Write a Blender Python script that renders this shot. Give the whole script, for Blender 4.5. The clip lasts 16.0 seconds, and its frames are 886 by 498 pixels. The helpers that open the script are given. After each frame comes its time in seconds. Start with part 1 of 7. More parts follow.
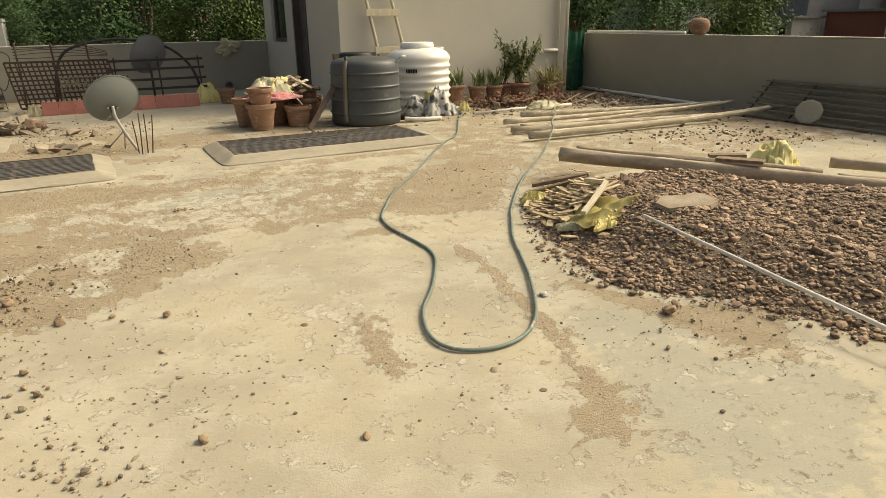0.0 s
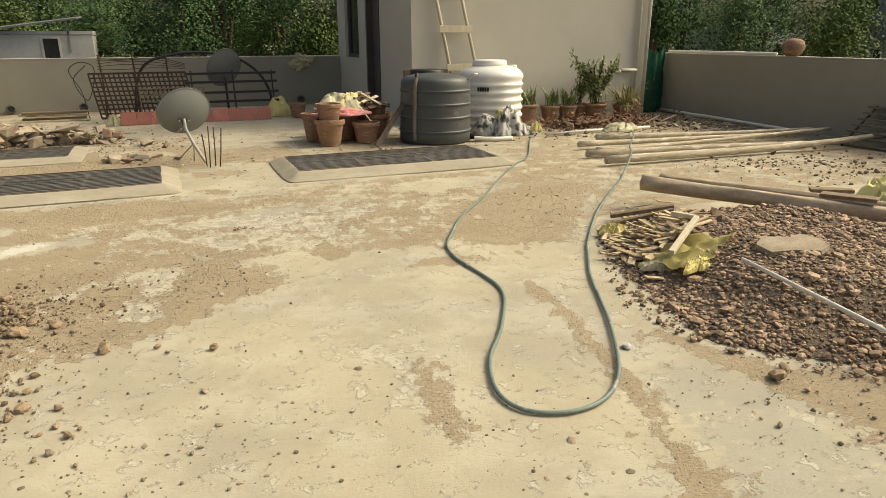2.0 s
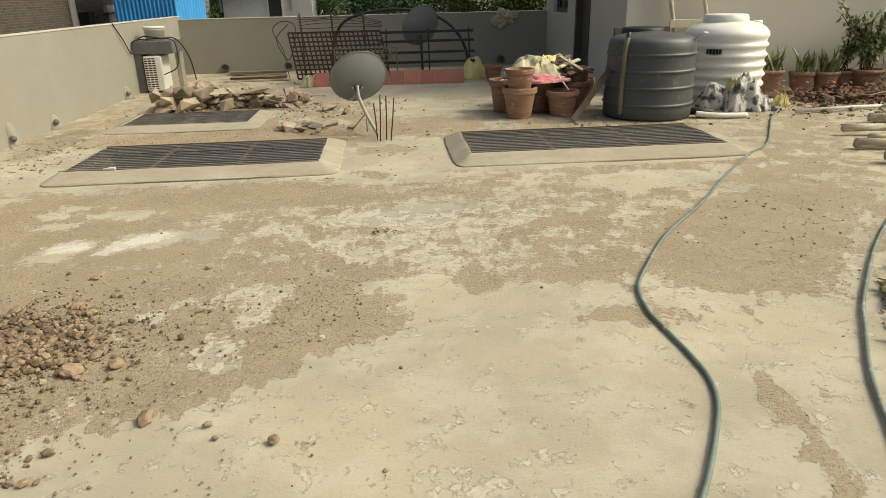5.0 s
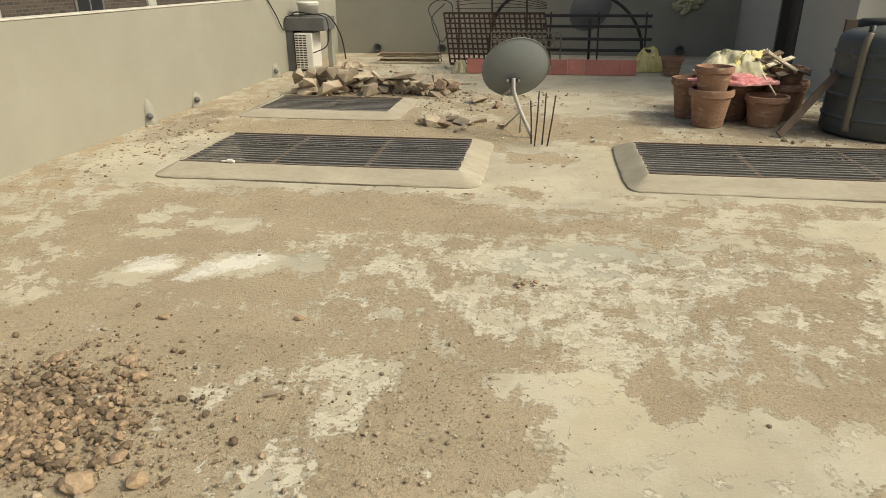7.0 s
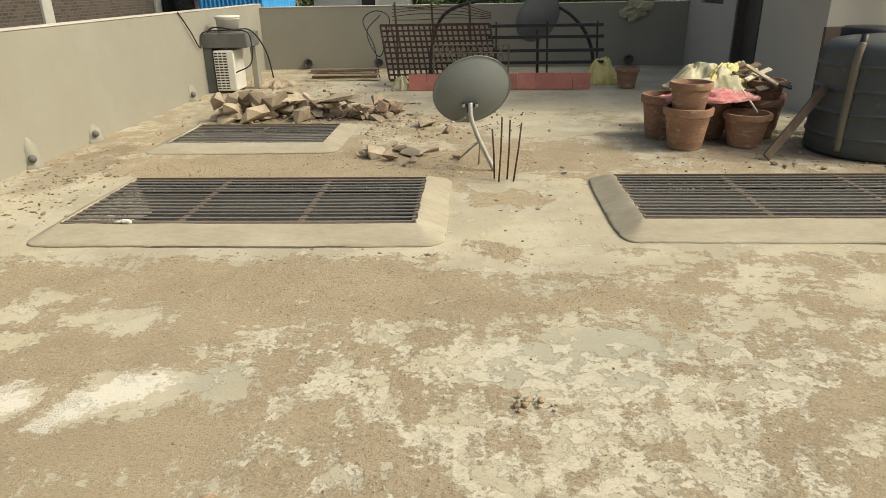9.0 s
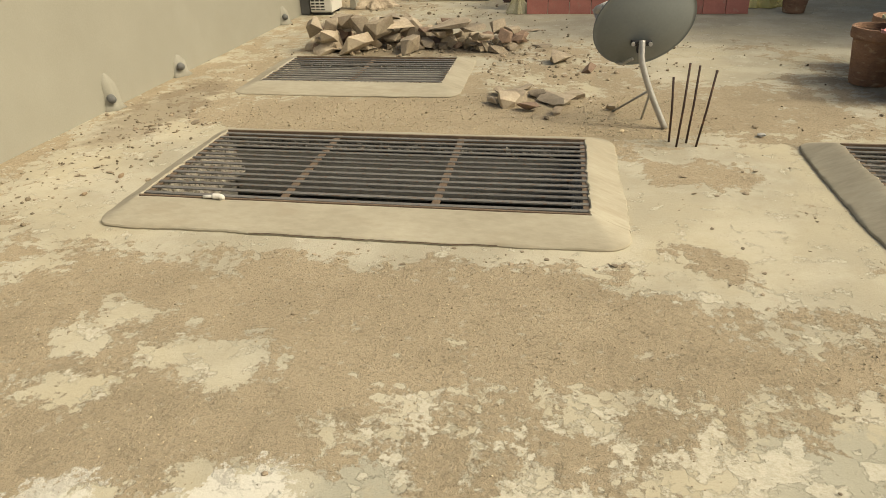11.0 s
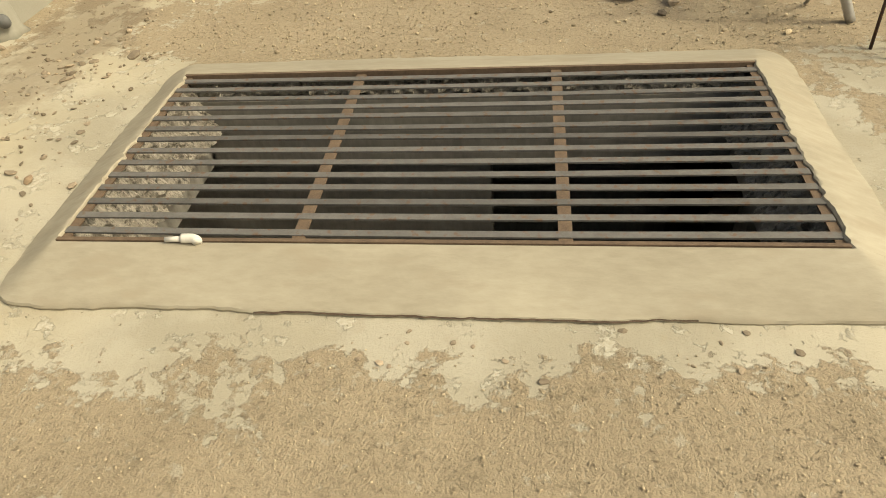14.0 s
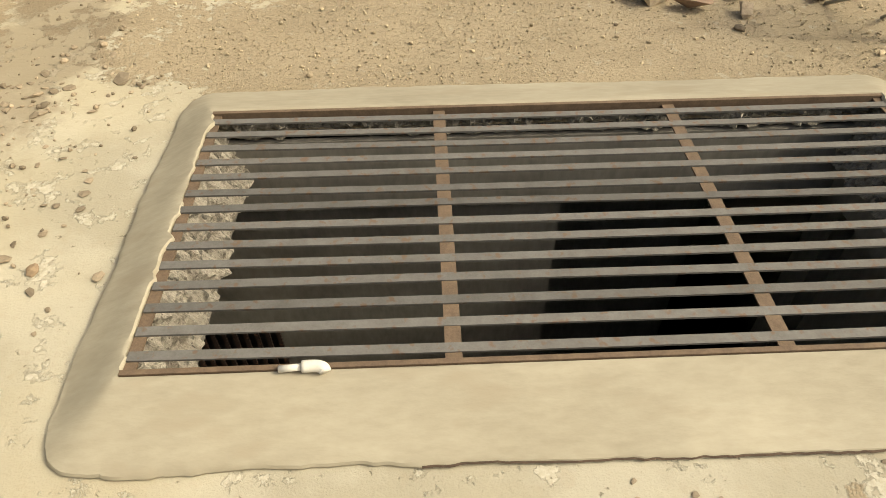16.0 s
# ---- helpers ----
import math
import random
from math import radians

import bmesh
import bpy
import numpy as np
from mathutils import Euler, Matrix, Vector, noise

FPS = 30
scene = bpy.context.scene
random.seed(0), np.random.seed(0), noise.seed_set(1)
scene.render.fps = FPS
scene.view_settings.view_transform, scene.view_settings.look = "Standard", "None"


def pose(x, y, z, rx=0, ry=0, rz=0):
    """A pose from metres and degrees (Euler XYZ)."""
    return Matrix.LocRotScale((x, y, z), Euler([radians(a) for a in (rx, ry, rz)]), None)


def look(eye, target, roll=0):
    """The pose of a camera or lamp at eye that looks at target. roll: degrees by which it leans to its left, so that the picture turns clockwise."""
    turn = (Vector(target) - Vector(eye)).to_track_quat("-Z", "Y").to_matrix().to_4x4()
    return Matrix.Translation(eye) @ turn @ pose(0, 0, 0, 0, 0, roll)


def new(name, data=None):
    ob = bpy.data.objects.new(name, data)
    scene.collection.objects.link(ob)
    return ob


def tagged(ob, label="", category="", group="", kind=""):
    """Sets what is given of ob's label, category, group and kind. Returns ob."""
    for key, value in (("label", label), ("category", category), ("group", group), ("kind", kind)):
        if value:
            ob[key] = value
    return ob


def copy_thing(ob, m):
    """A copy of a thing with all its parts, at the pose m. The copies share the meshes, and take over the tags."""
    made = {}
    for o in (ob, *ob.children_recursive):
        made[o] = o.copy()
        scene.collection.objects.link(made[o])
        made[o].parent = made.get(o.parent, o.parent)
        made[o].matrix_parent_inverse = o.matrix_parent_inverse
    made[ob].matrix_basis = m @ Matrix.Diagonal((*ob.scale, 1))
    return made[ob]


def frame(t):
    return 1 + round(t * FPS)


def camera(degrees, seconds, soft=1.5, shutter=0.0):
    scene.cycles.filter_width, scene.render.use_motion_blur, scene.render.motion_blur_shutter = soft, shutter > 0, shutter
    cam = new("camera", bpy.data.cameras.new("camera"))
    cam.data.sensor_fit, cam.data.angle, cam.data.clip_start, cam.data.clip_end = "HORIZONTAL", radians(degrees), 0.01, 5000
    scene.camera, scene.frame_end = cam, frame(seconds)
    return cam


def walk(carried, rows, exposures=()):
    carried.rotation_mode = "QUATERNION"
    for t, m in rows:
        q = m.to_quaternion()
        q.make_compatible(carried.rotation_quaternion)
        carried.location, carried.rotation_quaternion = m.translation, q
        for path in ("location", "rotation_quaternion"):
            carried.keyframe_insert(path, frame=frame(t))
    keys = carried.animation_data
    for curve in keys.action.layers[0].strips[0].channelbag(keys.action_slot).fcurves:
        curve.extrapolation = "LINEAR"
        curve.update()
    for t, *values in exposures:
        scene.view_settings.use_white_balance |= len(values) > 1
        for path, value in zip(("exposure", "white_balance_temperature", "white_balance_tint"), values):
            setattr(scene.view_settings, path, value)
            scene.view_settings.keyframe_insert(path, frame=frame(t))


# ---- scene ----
cam = camera(67.8, 16.0, soft=0.8)
EXPOSURES = [(0.0, -1.56, 7490, 2), (3.0, -1.54, 7140, 1), (5.5, -1.66, 6790, 0), (9.0, -1.53, 6790, 0), (10.2, -1.58, 6990, 1), (12.5, -1.67, 7650, -1), (14.0, -1.52, 7500, -1), (16.0, -1.35, 7250, 1)]
SUN_STRENGTH = 3.4
SKY_STRENGTH = 0.60
SUN_HEIGHT, SUN_SOUTH = 44.5, 9.2
FLOOR_CREAM = (0.42, 0.374, 0.268)
FLOOR_GREY = (0.335, 0.305, 0.23)
FLOOR_SAND = (0.330, 0.270, 0.182)
FLOOR_PALE = (0.515, 0.483, 0.39)
FLOOR_PALE2 = (0.42, 0.383, 0.295)
FLOOR_SAND2 = (0.372, 0.306, 0.208)
FLOOR_WHITE = (0.58, 0.555, 0.48)
FLOOR_SLAB = (0.315, 0.305, 0.242)
FLOOR_DARK = (0.20, 0.16, 0.11)
PATH = [
    (0, (-0.501, -1.169, 1.425), (0.402, 0.49, 0.768), -0.7),
    (0.5, (-0.45, -1.131, 1.43), (0.379, 0.579, 0.806), -1.2),
    (1, (-0.398, -1.075, 1.424), (0.369, 0.652, 0.771), -0.9),
    (1.5, (-0.388, -1.012, 1.422), (0.346, 0.738, 0.79), -0.3),
    (2, (-0.374, -0.828, 1.421), (0.367, 0.926, 0.81), 0.0),
    (2.5, (-0.312, -0.658, 1.412), (0.278, 1.147, 0.785), -1.8),
    (3, (-0.163, -0.423, 1.416), (0.245, 1.44, 0.812), -1.3),
    (3.2, (-0.124, -0.359, 1.415), (0.226, 1.503, 0.775), -2.2),
    (5.3, (0.184, 0.52, 1.417), (0.323, 2.378, 0.692), -1.1),
    (5.5, (0.177, 0.651, 1.39), (0.349, 2.512, 0.676), 0.1),
    (6, (0.128, 0.891, 1.388), (0.217, 2.739, 0.628), 1.2),
    (6.5, (0.126, 1.197, 1.358), (0.017, 3.05, 0.613), 0.1),
    (7, (0.113, 1.441, 1.375), (-0.155, 3.268, 0.608), -0.3),
    (7.5, (0.018, 1.686, 1.384), (-0.199, 3.557, 0.712), -1.5),
    (8, (-0.041, 1.924, 1.371), (-0.199, 3.784, 0.654), -2.6),
    (8.5, (-0.039, 2.19, 1.383), (-0.26, 4.037, 0.648), -2.2),
    (9, (-0.101, 2.383, 1.379), (-0.194, 4.235, 0.63), -1.0),
    (9.5, (-0.286, 2.601, 1.379), (-0.389, 4.422, 0.558), -0.6),
    (10, (-0.404, 2.855, 1.337), (-0.62, 4.643, 0.468), -1.4),
    (10.2, (-0.439, 2.967, 1.342), (-0.752, 4.728, 0.447), -1.5),
    (12.3, (-0.985, 3.912, 1.315), (-1.212, 5.573, 0.223), -3.0),
    (12.5, (-1.034, 4.004, 1.293), (-1.203, 5.637, 0.151), -2.6),
    (13, (-1.169, 4.267, 1.266), (-1.182, 5.813, -0.003), -1.5),
    (13.5, (-1.226, 4.479, 1.257), (-1.314, 6.031, -0.002), -5.0),
    (14, (-1.247, 4.717, 1.247), (-1.494, 6.178, -0.097), -5.9),
    (14.5, (-1.394, 4.827, 1.23), (-1.517, 6.268, -0.151), -0.5),
    (15, (-1.619, 4.936, 1.256), (-1.703, 6.381, -0.124), 1.3),
    (15.5, (-1.769, 5.082, 1.247), (-1.821, 6.57, -0.088), -0.3),
    (16, (-1.925, 5.197, 1.253), (-1.878, 6.6, -0.171), -0.5),
]
walk(cam, [(t, look(eye, target, roll)) for t, eye, target, roll in PATH], EXPOSURES)

# ---- sky and sun ----
SUN = Vector((math.cos(radians(SUN_HEIGHT)) * math.cos(radians(SUN_SOUTH)), -math.cos(radians(SUN_HEIGHT)) * math.sin(radians(SUN_SOUTH)), math.sin(radians(SUN_HEIGHT))))
world = bpy.data.worlds.new("sky")
scene.world = world
world.use_nodes = True
wn = world.node_tree.nodes
sky = wn.new("ShaderNodeTexSky")
sky.sky_type, sky.sun_disc = "NISHITA", False
sky.sun_elevation, sky.sun_rotation = radians(SUN_HEIGHT), radians(90 + SUN_SOUTH)
sky.air_density, sky.dust_density = 0.7, 10.0
world.node_tree.links.new(sky.outputs[0], wn["Background"].inputs[0])
wn["Background"].inputs[1].default_value = SKY_STRENGTH
sun = new("sun", bpy.data.lights.new("sun", "SUN"))
sun.data.energy, sun.data.angle, sun.data.color = SUN_STRENGTH, radians(1.0), (1.0, 0.96, 0.86)
sun.matrix_world = Matrix.Translation((20, 2, 30)) @ SUN.to_track_quat("Z", "Y").to_matrix().to_4x4()


# ---- materials ----
def mat(name, col, col2=None, rough=0.8, metal=0.0, scale=6.0, fine=60.0, bump=0.25, depth=0.004, spec=0.35, stretch=(1, 1, 1), per_object=0.0, island=0.0, worn=None, worn_at=0.62):
    """A surface of two colours mixed at two scales, with fine relief and optional worn patches."""
    m = bpy.data.materials.new(name)
    m.use_nodes = True
    n, ln = m.node_tree.nodes, m.node_tree.links.new
    b = n["Principled BSDF"]
    col2 = col2 or tuple(c * 0.6 for c in col)
    geo = n.new("ShaderNodeTexCoord")
    mp = n.new("ShaderNodeMapping")
    mp.inputs["Scale"].default_value = stretch
    ln(geo.outputs["Object"], mp.inputs["Vector"])
    big, small = n.new("ShaderNodeTexNoise"), n.new("ShaderNodeTexNoise")
    for t, s, d in ((big, scale, 6), (small, fine, 4)):
        t.inputs["Scale"].default_value, t.inputs["Detail"].default_value, t.inputs["Roughness"].default_value = s, d, 0.62
        ln(mp.outputs[0], t.inputs["Vector"])
    add = n.new("ShaderNodeMath")
    add.operation = "MULTIPLY_ADD"
    ln(small.outputs[0], add.inputs[0])
    add.inputs[1].default_value = 0.55
    ln(big.outputs[0], add.inputs[2])
    ramp = n.new("ShaderNodeMapRange")
    ramp.inputs[1].default_value, ramp.inputs[2].default_value = 0.5, 1.05
    ln(add.outputs[0], ramp.inputs[0])
    mix = n.new("ShaderNodeMix")
    mix.data_type = "RGBA"
    mix.inputs["A"].default_value, mix.inputs["B"].default_value = (*col2, 1), (*col, 1)
    ln(ramp.outputs[0], mix.inputs["Factor"])
    out = mix.outputs["Result"]
    if worn:
        wt = n.new("ShaderNodeTexNoise")
        wt.inputs["Scale"].default_value, wt.inputs["Detail"].default_value = scale * 2.3, 8
        ln(mp.outputs[0], wt.inputs["Vector"])
        wr = n.new("ShaderNodeMapRange")
        wr.inputs[1].default_value, wr.inputs[2].default_value = worn_at - 0.05, worn_at + 0.05
        ln(wt.outputs[0], wr.inputs[0])
        wm = n.new("ShaderNodeMix")
        wm.data_type = "RGBA"
        ln(wr.outputs[0], wm.inputs["Factor"])
        ln(out, wm.inputs["A"])
        wm.inputs["B"].default_value = (*worn, 1)
        out = wm.outputs["Result"]
    if per_object or island:
        if island:
            src = n.new("ShaderNodeNewGeometry").outputs["Random Per Island"]
        else:
            src = n.new("ShaderNodeObjectInfo").outputs["Random"]
        amount = per_object or island
        rng = n.new("ShaderNodeMapRange")
        rng.inputs[3].default_value, rng.inputs[4].default_value = 1 - amount, 1 + amount
        ln(src, rng.inputs[0])
        hsv = n.new("ShaderNodeHueSaturation")
        ln(rng.outputs[0], hsv.inputs["Value"])
        ln(out, hsv.inputs["Color"])
        out = hsv.outputs[0]
    ln(out, b.inputs["Base Color"])
    rr = n.new("ShaderNodeMapRange")
    rr.inputs[3].default_value, rr.inputs[4].default_value = min(1, rough + 0.1), max(0.05, rough - 0.1)
    ln(big.outputs[0], rr.inputs[0])
    ln(rr.outputs[0], b.inputs["Roughness"])
    b.inputs["Metallic"].default_value = metal
    b.inputs["Specular IOR Level"].default_value = spec
    if bump:
        bp = n.new("ShaderNodeBump")
        bp.inputs["Strength"].default_value, bp.inputs["Distance"].default_value = bump, depth
        ln(add.outputs[0], bp.inputs["Height"])
        ln(bp.outputs[0], b.inputs["Normal"])
    return m


def floor_material():
    """Dusty roof screed: a grey-cream skin, sand drifts and pale cement patches, each with a ragged edge."""
    m = bpy.data.materials.new("dusty_screed")
    m.use_nodes = True
    n, ln = m.node_tree.nodes, m.node_tree.links.new
    b = n["Principled BSDF"]
    co = n.new("ShaderNodeTexCoord").outputs["Object"]

    def tex(s, d, r=0.65):
        t = n.new("ShaderNodeTexNoise")
        t.inputs["Scale"].default_value, t.inputs["Detail"].default_value, t.inputs["Roughness"].default_value = s, d, r
        ln(co, t.inputs["Vector"])
        return t.outputs[0]

    def math_(op, a, c=None, d=None):
        t = n.new("ShaderNodeMath")
        t.operation = op
        for i, v in enumerate((a, c, d)):
            if v is None:
                continue
            if isinstance(v, (int, float)):
                t.inputs[i].default_value = v
            else:
                ln(v, t.inputs[i])
        return t.outputs[0]

    def edge(v, lo, hi):
        t = n.new("ShaderNodeMapRange")
        t.interpolation_type = "SMOOTHSTEP"
        t.inputs[1].default_value, t.inputs[2].default_value = lo, hi
        ln(v, t.inputs[0])
        return t.outputs[0]

    def blend(f, a, c):
        t = n.new("ShaderNodeMix")
        t.data_type = "RGBA"
        ln(f, t.inputs["Factor"])
        for k, v in (("A", a), ("B", c)):
            if isinstance(v, tuple):
                t.inputs[k].default_value = (*v, 1)
            else:
                ln(v, t.inputs[k])
        return t.outputs["Result"]

    def attr(name):
        t = n.new("ShaderNodeAttribute")
        t.attribute_name = name
        return t.outputs["Fac"]

    # ragged outlines: the stored fields are distances in metres from each patch's edge
    ragged, mid, fine, grain = tex(4.2, 9, 0.66), tex(17, 8, 0.7), tex(70, 5, 0.7), tex(190, 3)
    cloud, blotch = tex(0.8, 4, 0.55), tex(2.3, 7, 0.6)
    rag = math_("MULTIPLY_ADD", math_("SUBTRACT", mid, 0.5), 0.48, math_("MULTIPLY", math_("SUBTRACT", ragged, 0.5), 0.66))
    rag = math_("MULTIPLY_ADD", math_("SUBTRACT", fine, 0.5), 0.10, rag)
    sand = edge(math_("ADD", rag, attr("sand")), -0.022, 0.024)
    white = edge(math_("MULTIPLY_ADD", rag, 0.6, attr("white")), -0.01, 0.02)
    worn = math_("ADD", math_("SUBTRACT", tex(9.0, 10, 0.74), 0.5), math_("MULTIPLY", attr("flaky"), 0.5))
    flake = edge(worn, 0.075, 0.10)
    # bare screed, cream to grey-green, faintly trowelled
    tone = blend(edge(cloud, 0.36, 0.64), FLOOR_GREY, FLOOR_CREAM)
    tone = blend(math_("MULTIPLY", edge(blotch, 0.44, 0.62), 0.35), tone, FLOOR_PALE)
    tone = blend(math_("MULTIPLY", edge(mid, 0.52, 0.70), 0.25), tone, FLOOR_SAND)
    tone = blend(math_("MULTIPLY", edge(math_("MULTIPLY_ADD", rag, 1.2, attr("grey")), -0.03, 0.08), 0.7), tone, FLOOR_SLAB)
    # sand drift, damp and dry, with grains
    drift = blend(edge(blotch, 0.36, 0.62), FLOOR_SAND, FLOOR_SAND2)
    drift = blend(math_("MULTIPLY", edge(fine, 0.50, 0.64), 0.55), drift, tuple(c * 0.64 for c in FLOOR_SAND))
    drift = blend(math_("MULTIPLY", edge(fine, 0.40, 0.31), 0.5), drift, FLOOR_PALE2)
    drift = blend(math_("MULTIPLY", edge(mid, 0.60, 0.63), 0.6), drift, FLOOR_PALE2)
    c1 = blend(math_("MULTIPLY", flake, 0.75), tone, blend(edge(fine, 0.38, 0.62), FLOOR_PALE, FLOOR_PALE2))
    c2 = blend(sand, c1, drift)
    # edge relief of each drift put into colour: lighter outside, shaded inside
    rim = math_("MULTIPLY", edge(math_("ABSOLUTE", math_("ADD", rag, attr("sand"))), 0.035, 0.0), 0.35)
    c2 = blend(rim, c2, blend(sand, FLOOR_PALE, tuple(c * 0.85 for c in FLOOR_SAND)))
    c3 = blend(math_("MULTIPLY", white, 0.85), c2, FLOOR_WHITE)
    # darker ground: dirt, with the shadow beside the pots painted in
    dirt_shade = edge(math_("MULTIPLY_ADD", math_("SUBTRACT", ragged, 0.5), 1.4, attr("dark")), 0.45, 0.75)
    c4 = blend(math_("MULTIPLY", dirt_shade, 0.6), c3, FLOOR_DARK)
    # chips and pits
    pit = math_("MULTIPLY", edge(tex(31, 6, 0.62), 0.665, 0.70), 0.6)
    c5 = blend(pit, c4, tuple(c * 0.5 for c in FLOOR_SAND))
    c6 = blend(math_("MULTIPLY", edge(grain, 0.60, 0.72), math_("MULTIPLY_ADD", sand, 0.35, 0.15)), c5, tuple(c * 0.5 for c in FLOOR_SAND))
    ln(c6, b.inputs["Base Color"])
    b.inputs["Roughness"].default_value, b.inputs["Specular IOR Level"].default_value = 0.92, 0.2
    grit = math_("MULTIPLY", math_("ADD", fine, math_("MULTIPLY", grain, 0.6)), math_("MULTIPLY_ADD", sand, 0.75, 0.22))
    h = math_("ADD", math_("MULTIPLY_ADD", flake, 0.28, math_("MULTIPLY_ADD", sand, -0.38, math_("MULTIPLY", pit, -0.5))), grit)
    bp = n.new("ShaderNodeBump")
    bp.inputs["Strength"].default_value, bp.inputs["Distance"].default_value = 0.75, 0.013
    ln(h, bp.inputs["Height"])
    ln(bp.outputs[0], b.inputs["Normal"])
    return m


def brick_material(name, c1, c2, mortar, scale):
    m = bpy.data.materials.new(name)
    m.use_nodes = True
    n, ln = m.node_tree.nodes, m.node_tree.links.new
    b = n["Principled BSDF"]
    co = n.new("ShaderNodeTexCoord")
    sep, com = n.new("ShaderNodeSeparateXYZ"), n.new("ShaderNodeCombineXYZ")
    ln(co.outputs["Object"], sep.inputs[0])
    s = n.new("ShaderNodeMath")
    ln(sep.outputs[0], s.inputs[0]), ln(sep.outputs[1], s.inputs[1])
    ln(s.outputs[0], com.inputs[0]), ln(sep.outputs[2], com.inputs[1])
    t = n.new("ShaderNodeTexBrick")
    t.inputs["Color1"].default_value, t.inputs["Color2"].default_value, t.inputs["Mortar"].default_value = (*c1, 1), (*c2, 1), (*mortar, 1)
    t.inputs["Scale"].default_value, t.inputs["Brick Width"].default_value, t.inputs["Row Height"].default_value = scale, 0.24, 0.09
    t.inputs["Mortar Size"].default_value = 0.012
    ln(com.outputs[0], t.inputs["Vector"])
    ln(t.outputs["Color"], b.inputs["Base Color"])
    bp = n.new("ShaderNodeBump")
    bp.inputs["Distance"].default_value = 0.02
    bp.invert = True
    ln(t.outputs["Fac"], bp.inputs["Height"])
    ln(bp.outputs[0], b.inputs["Normal"])
    b.inputs["Roughness"].default_value = 0.9
    return m


FLOOR = floor_material()
PLASTER = mat("grey_beige_plaster", (0.295, 0.283, 0.233), (0.25, 0.238, 0.192), 0.9, scale=1.3, fine=90, bump=0.3, depth=0.004, worn=(0.268, 0.256, 0.209), worn_at=0.58)
PLASTER_HOUSE = mat("smooth_grey_plaster", (0.50, 0.477, 0.408), (0.43, 0.409, 0.346), 0.85, scale=0.8, fine=70, bump=0.15, depth=0.002)
COPING = mat("pale_coping", (0.55, 0.52, 0.45), (0.40, 0.37, 0.31), 0.9, scale=5)
CEMENT = mat("fresh_cement", (0.375, 0.34, 0.257), (0.265, 0.234, 0.172), 0.9, scale=2.6, fine=24, bump=0.45, depth=0.006, stretch=(0.7, 2.0, 1), worn=(0.30, 0.262, 0.192), worn_at=0.63)
SANDCRUMB = mat("sandy_crumb", (0.44, 0.365, 0.25), (0.33, 0.265, 0.175), 0.95, scale=30, fine=120, bump=0.3, island=0.38)
CONCRETE = mat("broken_concrete", (0.42, 0.355, 0.265), (0.20, 0.157, 0.108), 0.95, scale=5, fine=70, bump=0.7, depth=0.008, per_object=0.25)
BRICKRED = mat("brick_lump", (0.27, 0.185, 0.13), (0.15, 0.105, 0.075), 0.9, scale=14, bump=0.6, depth=0.006, per_object=0.2)
SHAFT = mat("dim_plaster", (0.33, 0.31, 0.265), (0.17, 0.157, 0.135), 0.9, scale=3, fine=40, bump=0.4, stretch=(1, 1, 0.35))
SLABEDGE = mat("rough_slab_edge", (0.46, 0.42, 0.35), (0.20, 0.18, 0.145), 0.95, scale=14, fine=60, bump=1.0, depth=0.02, worn=(0.13, 0.12, 0.10), worn_at=0.60)
STEEL = mat("grey_steel_bar", (0.155, 0.149, 0.137), (0.10, 0.094, 0.084), 0.65, 0.15, scale=20, fine=150, bump=0.2, worn=(0.13, 0.09, 0.062), worn_at=0.62, per_object=0.18)
RUST = mat("rusty_steel", (0.185, 0.13, 0.085), (0.10, 0.07, 0.048), 0.75, 0.2, scale=25, fine=160, bump=0.4)
RUSTDARK = mat("dark_rust", (0.075, 0.045, 0.035), (0.04, 0.027, 0.022), 0.7, 0.2, scale=14, fine=90, bump=0.3, worn=(0.14, 0.07, 0.04), worn_at=0.64)
DARKSTEEL = mat("dark_steel", (0.045, 0.045, 0.05), (0.03, 0.03, 0.03), 0.5, 0.4, scale=10, bump=0.2)
HOSE = mat("grey_green_hose", (0.175, 0.225, 0.195), (0.105, 0.14, 0.12), 0.5, scale=5, fine=80, bump=0.1, worn=(0.33, 0.33, 0.28), worn_at=0.64)
TANKB = mat("black_tank_plastic", (0.070, 0.078, 0.077), (0.048, 0.054, 0.053), 0.5, scale=3, fine=50, bump=0.05, spec=0.5, worn=(0.13, 0.13, 0.12), worn_at=0.68)
TANKW = mat("white_tank_plastic", (0.80, 0.79, 0.74), (0.70, 0.68, 0.61), 0.4, scale=2, fine=40, bump=0.05, spec=0.5)
BLACK = mat("black_plastic", (0.025, 0.025, 0.025), rough=0.5, scale=5, bump=0.1)
CREAMPIPE = mat("old_cream_pvc", (0.185, 0.165, 0.12), (0.12, 0.105, 0.075), 0.5, scale=8, bump=0.1)
WHITEPIPE = mat("white_pvc", (0.72, 0.70, 0.63), (0.55, 0.52, 0.45), 0.5, scale=4, bump=0.1)
TERRA = mat("terracotta", (0.36, 0.215, 0.14), (0.20, 0.118, 0.075), 0.9, scale=5, fine=45, bump=0.8, depth=0.012, per_object=0.16, stretch=(1, 1, 2.4), worn=(0.40, 0.285, 0.195), worn_at=0.63)
SOIL = mat("dark_soil", (0.09, 0.06, 0.04), (0.05, 0.035, 0.025), 0.95, scale=20, bump=0.8, depth=0.01)
REDTILE = mat("red_tile", (0.47, 0.19, 0.15), (0.36, 0.14, 0.11), 0.6, scale=7, fine=80, bump=0.2, per_object=0.12, worn=(0.40, 0.22, 0.17), worn_at=0.66)
SACKY = mat("yellow_woven_sack", (0.70, 0.64, 0.30), (0.50, 0.42, 0.14), 0.55, scale=3, fine=200, bump=0.3)
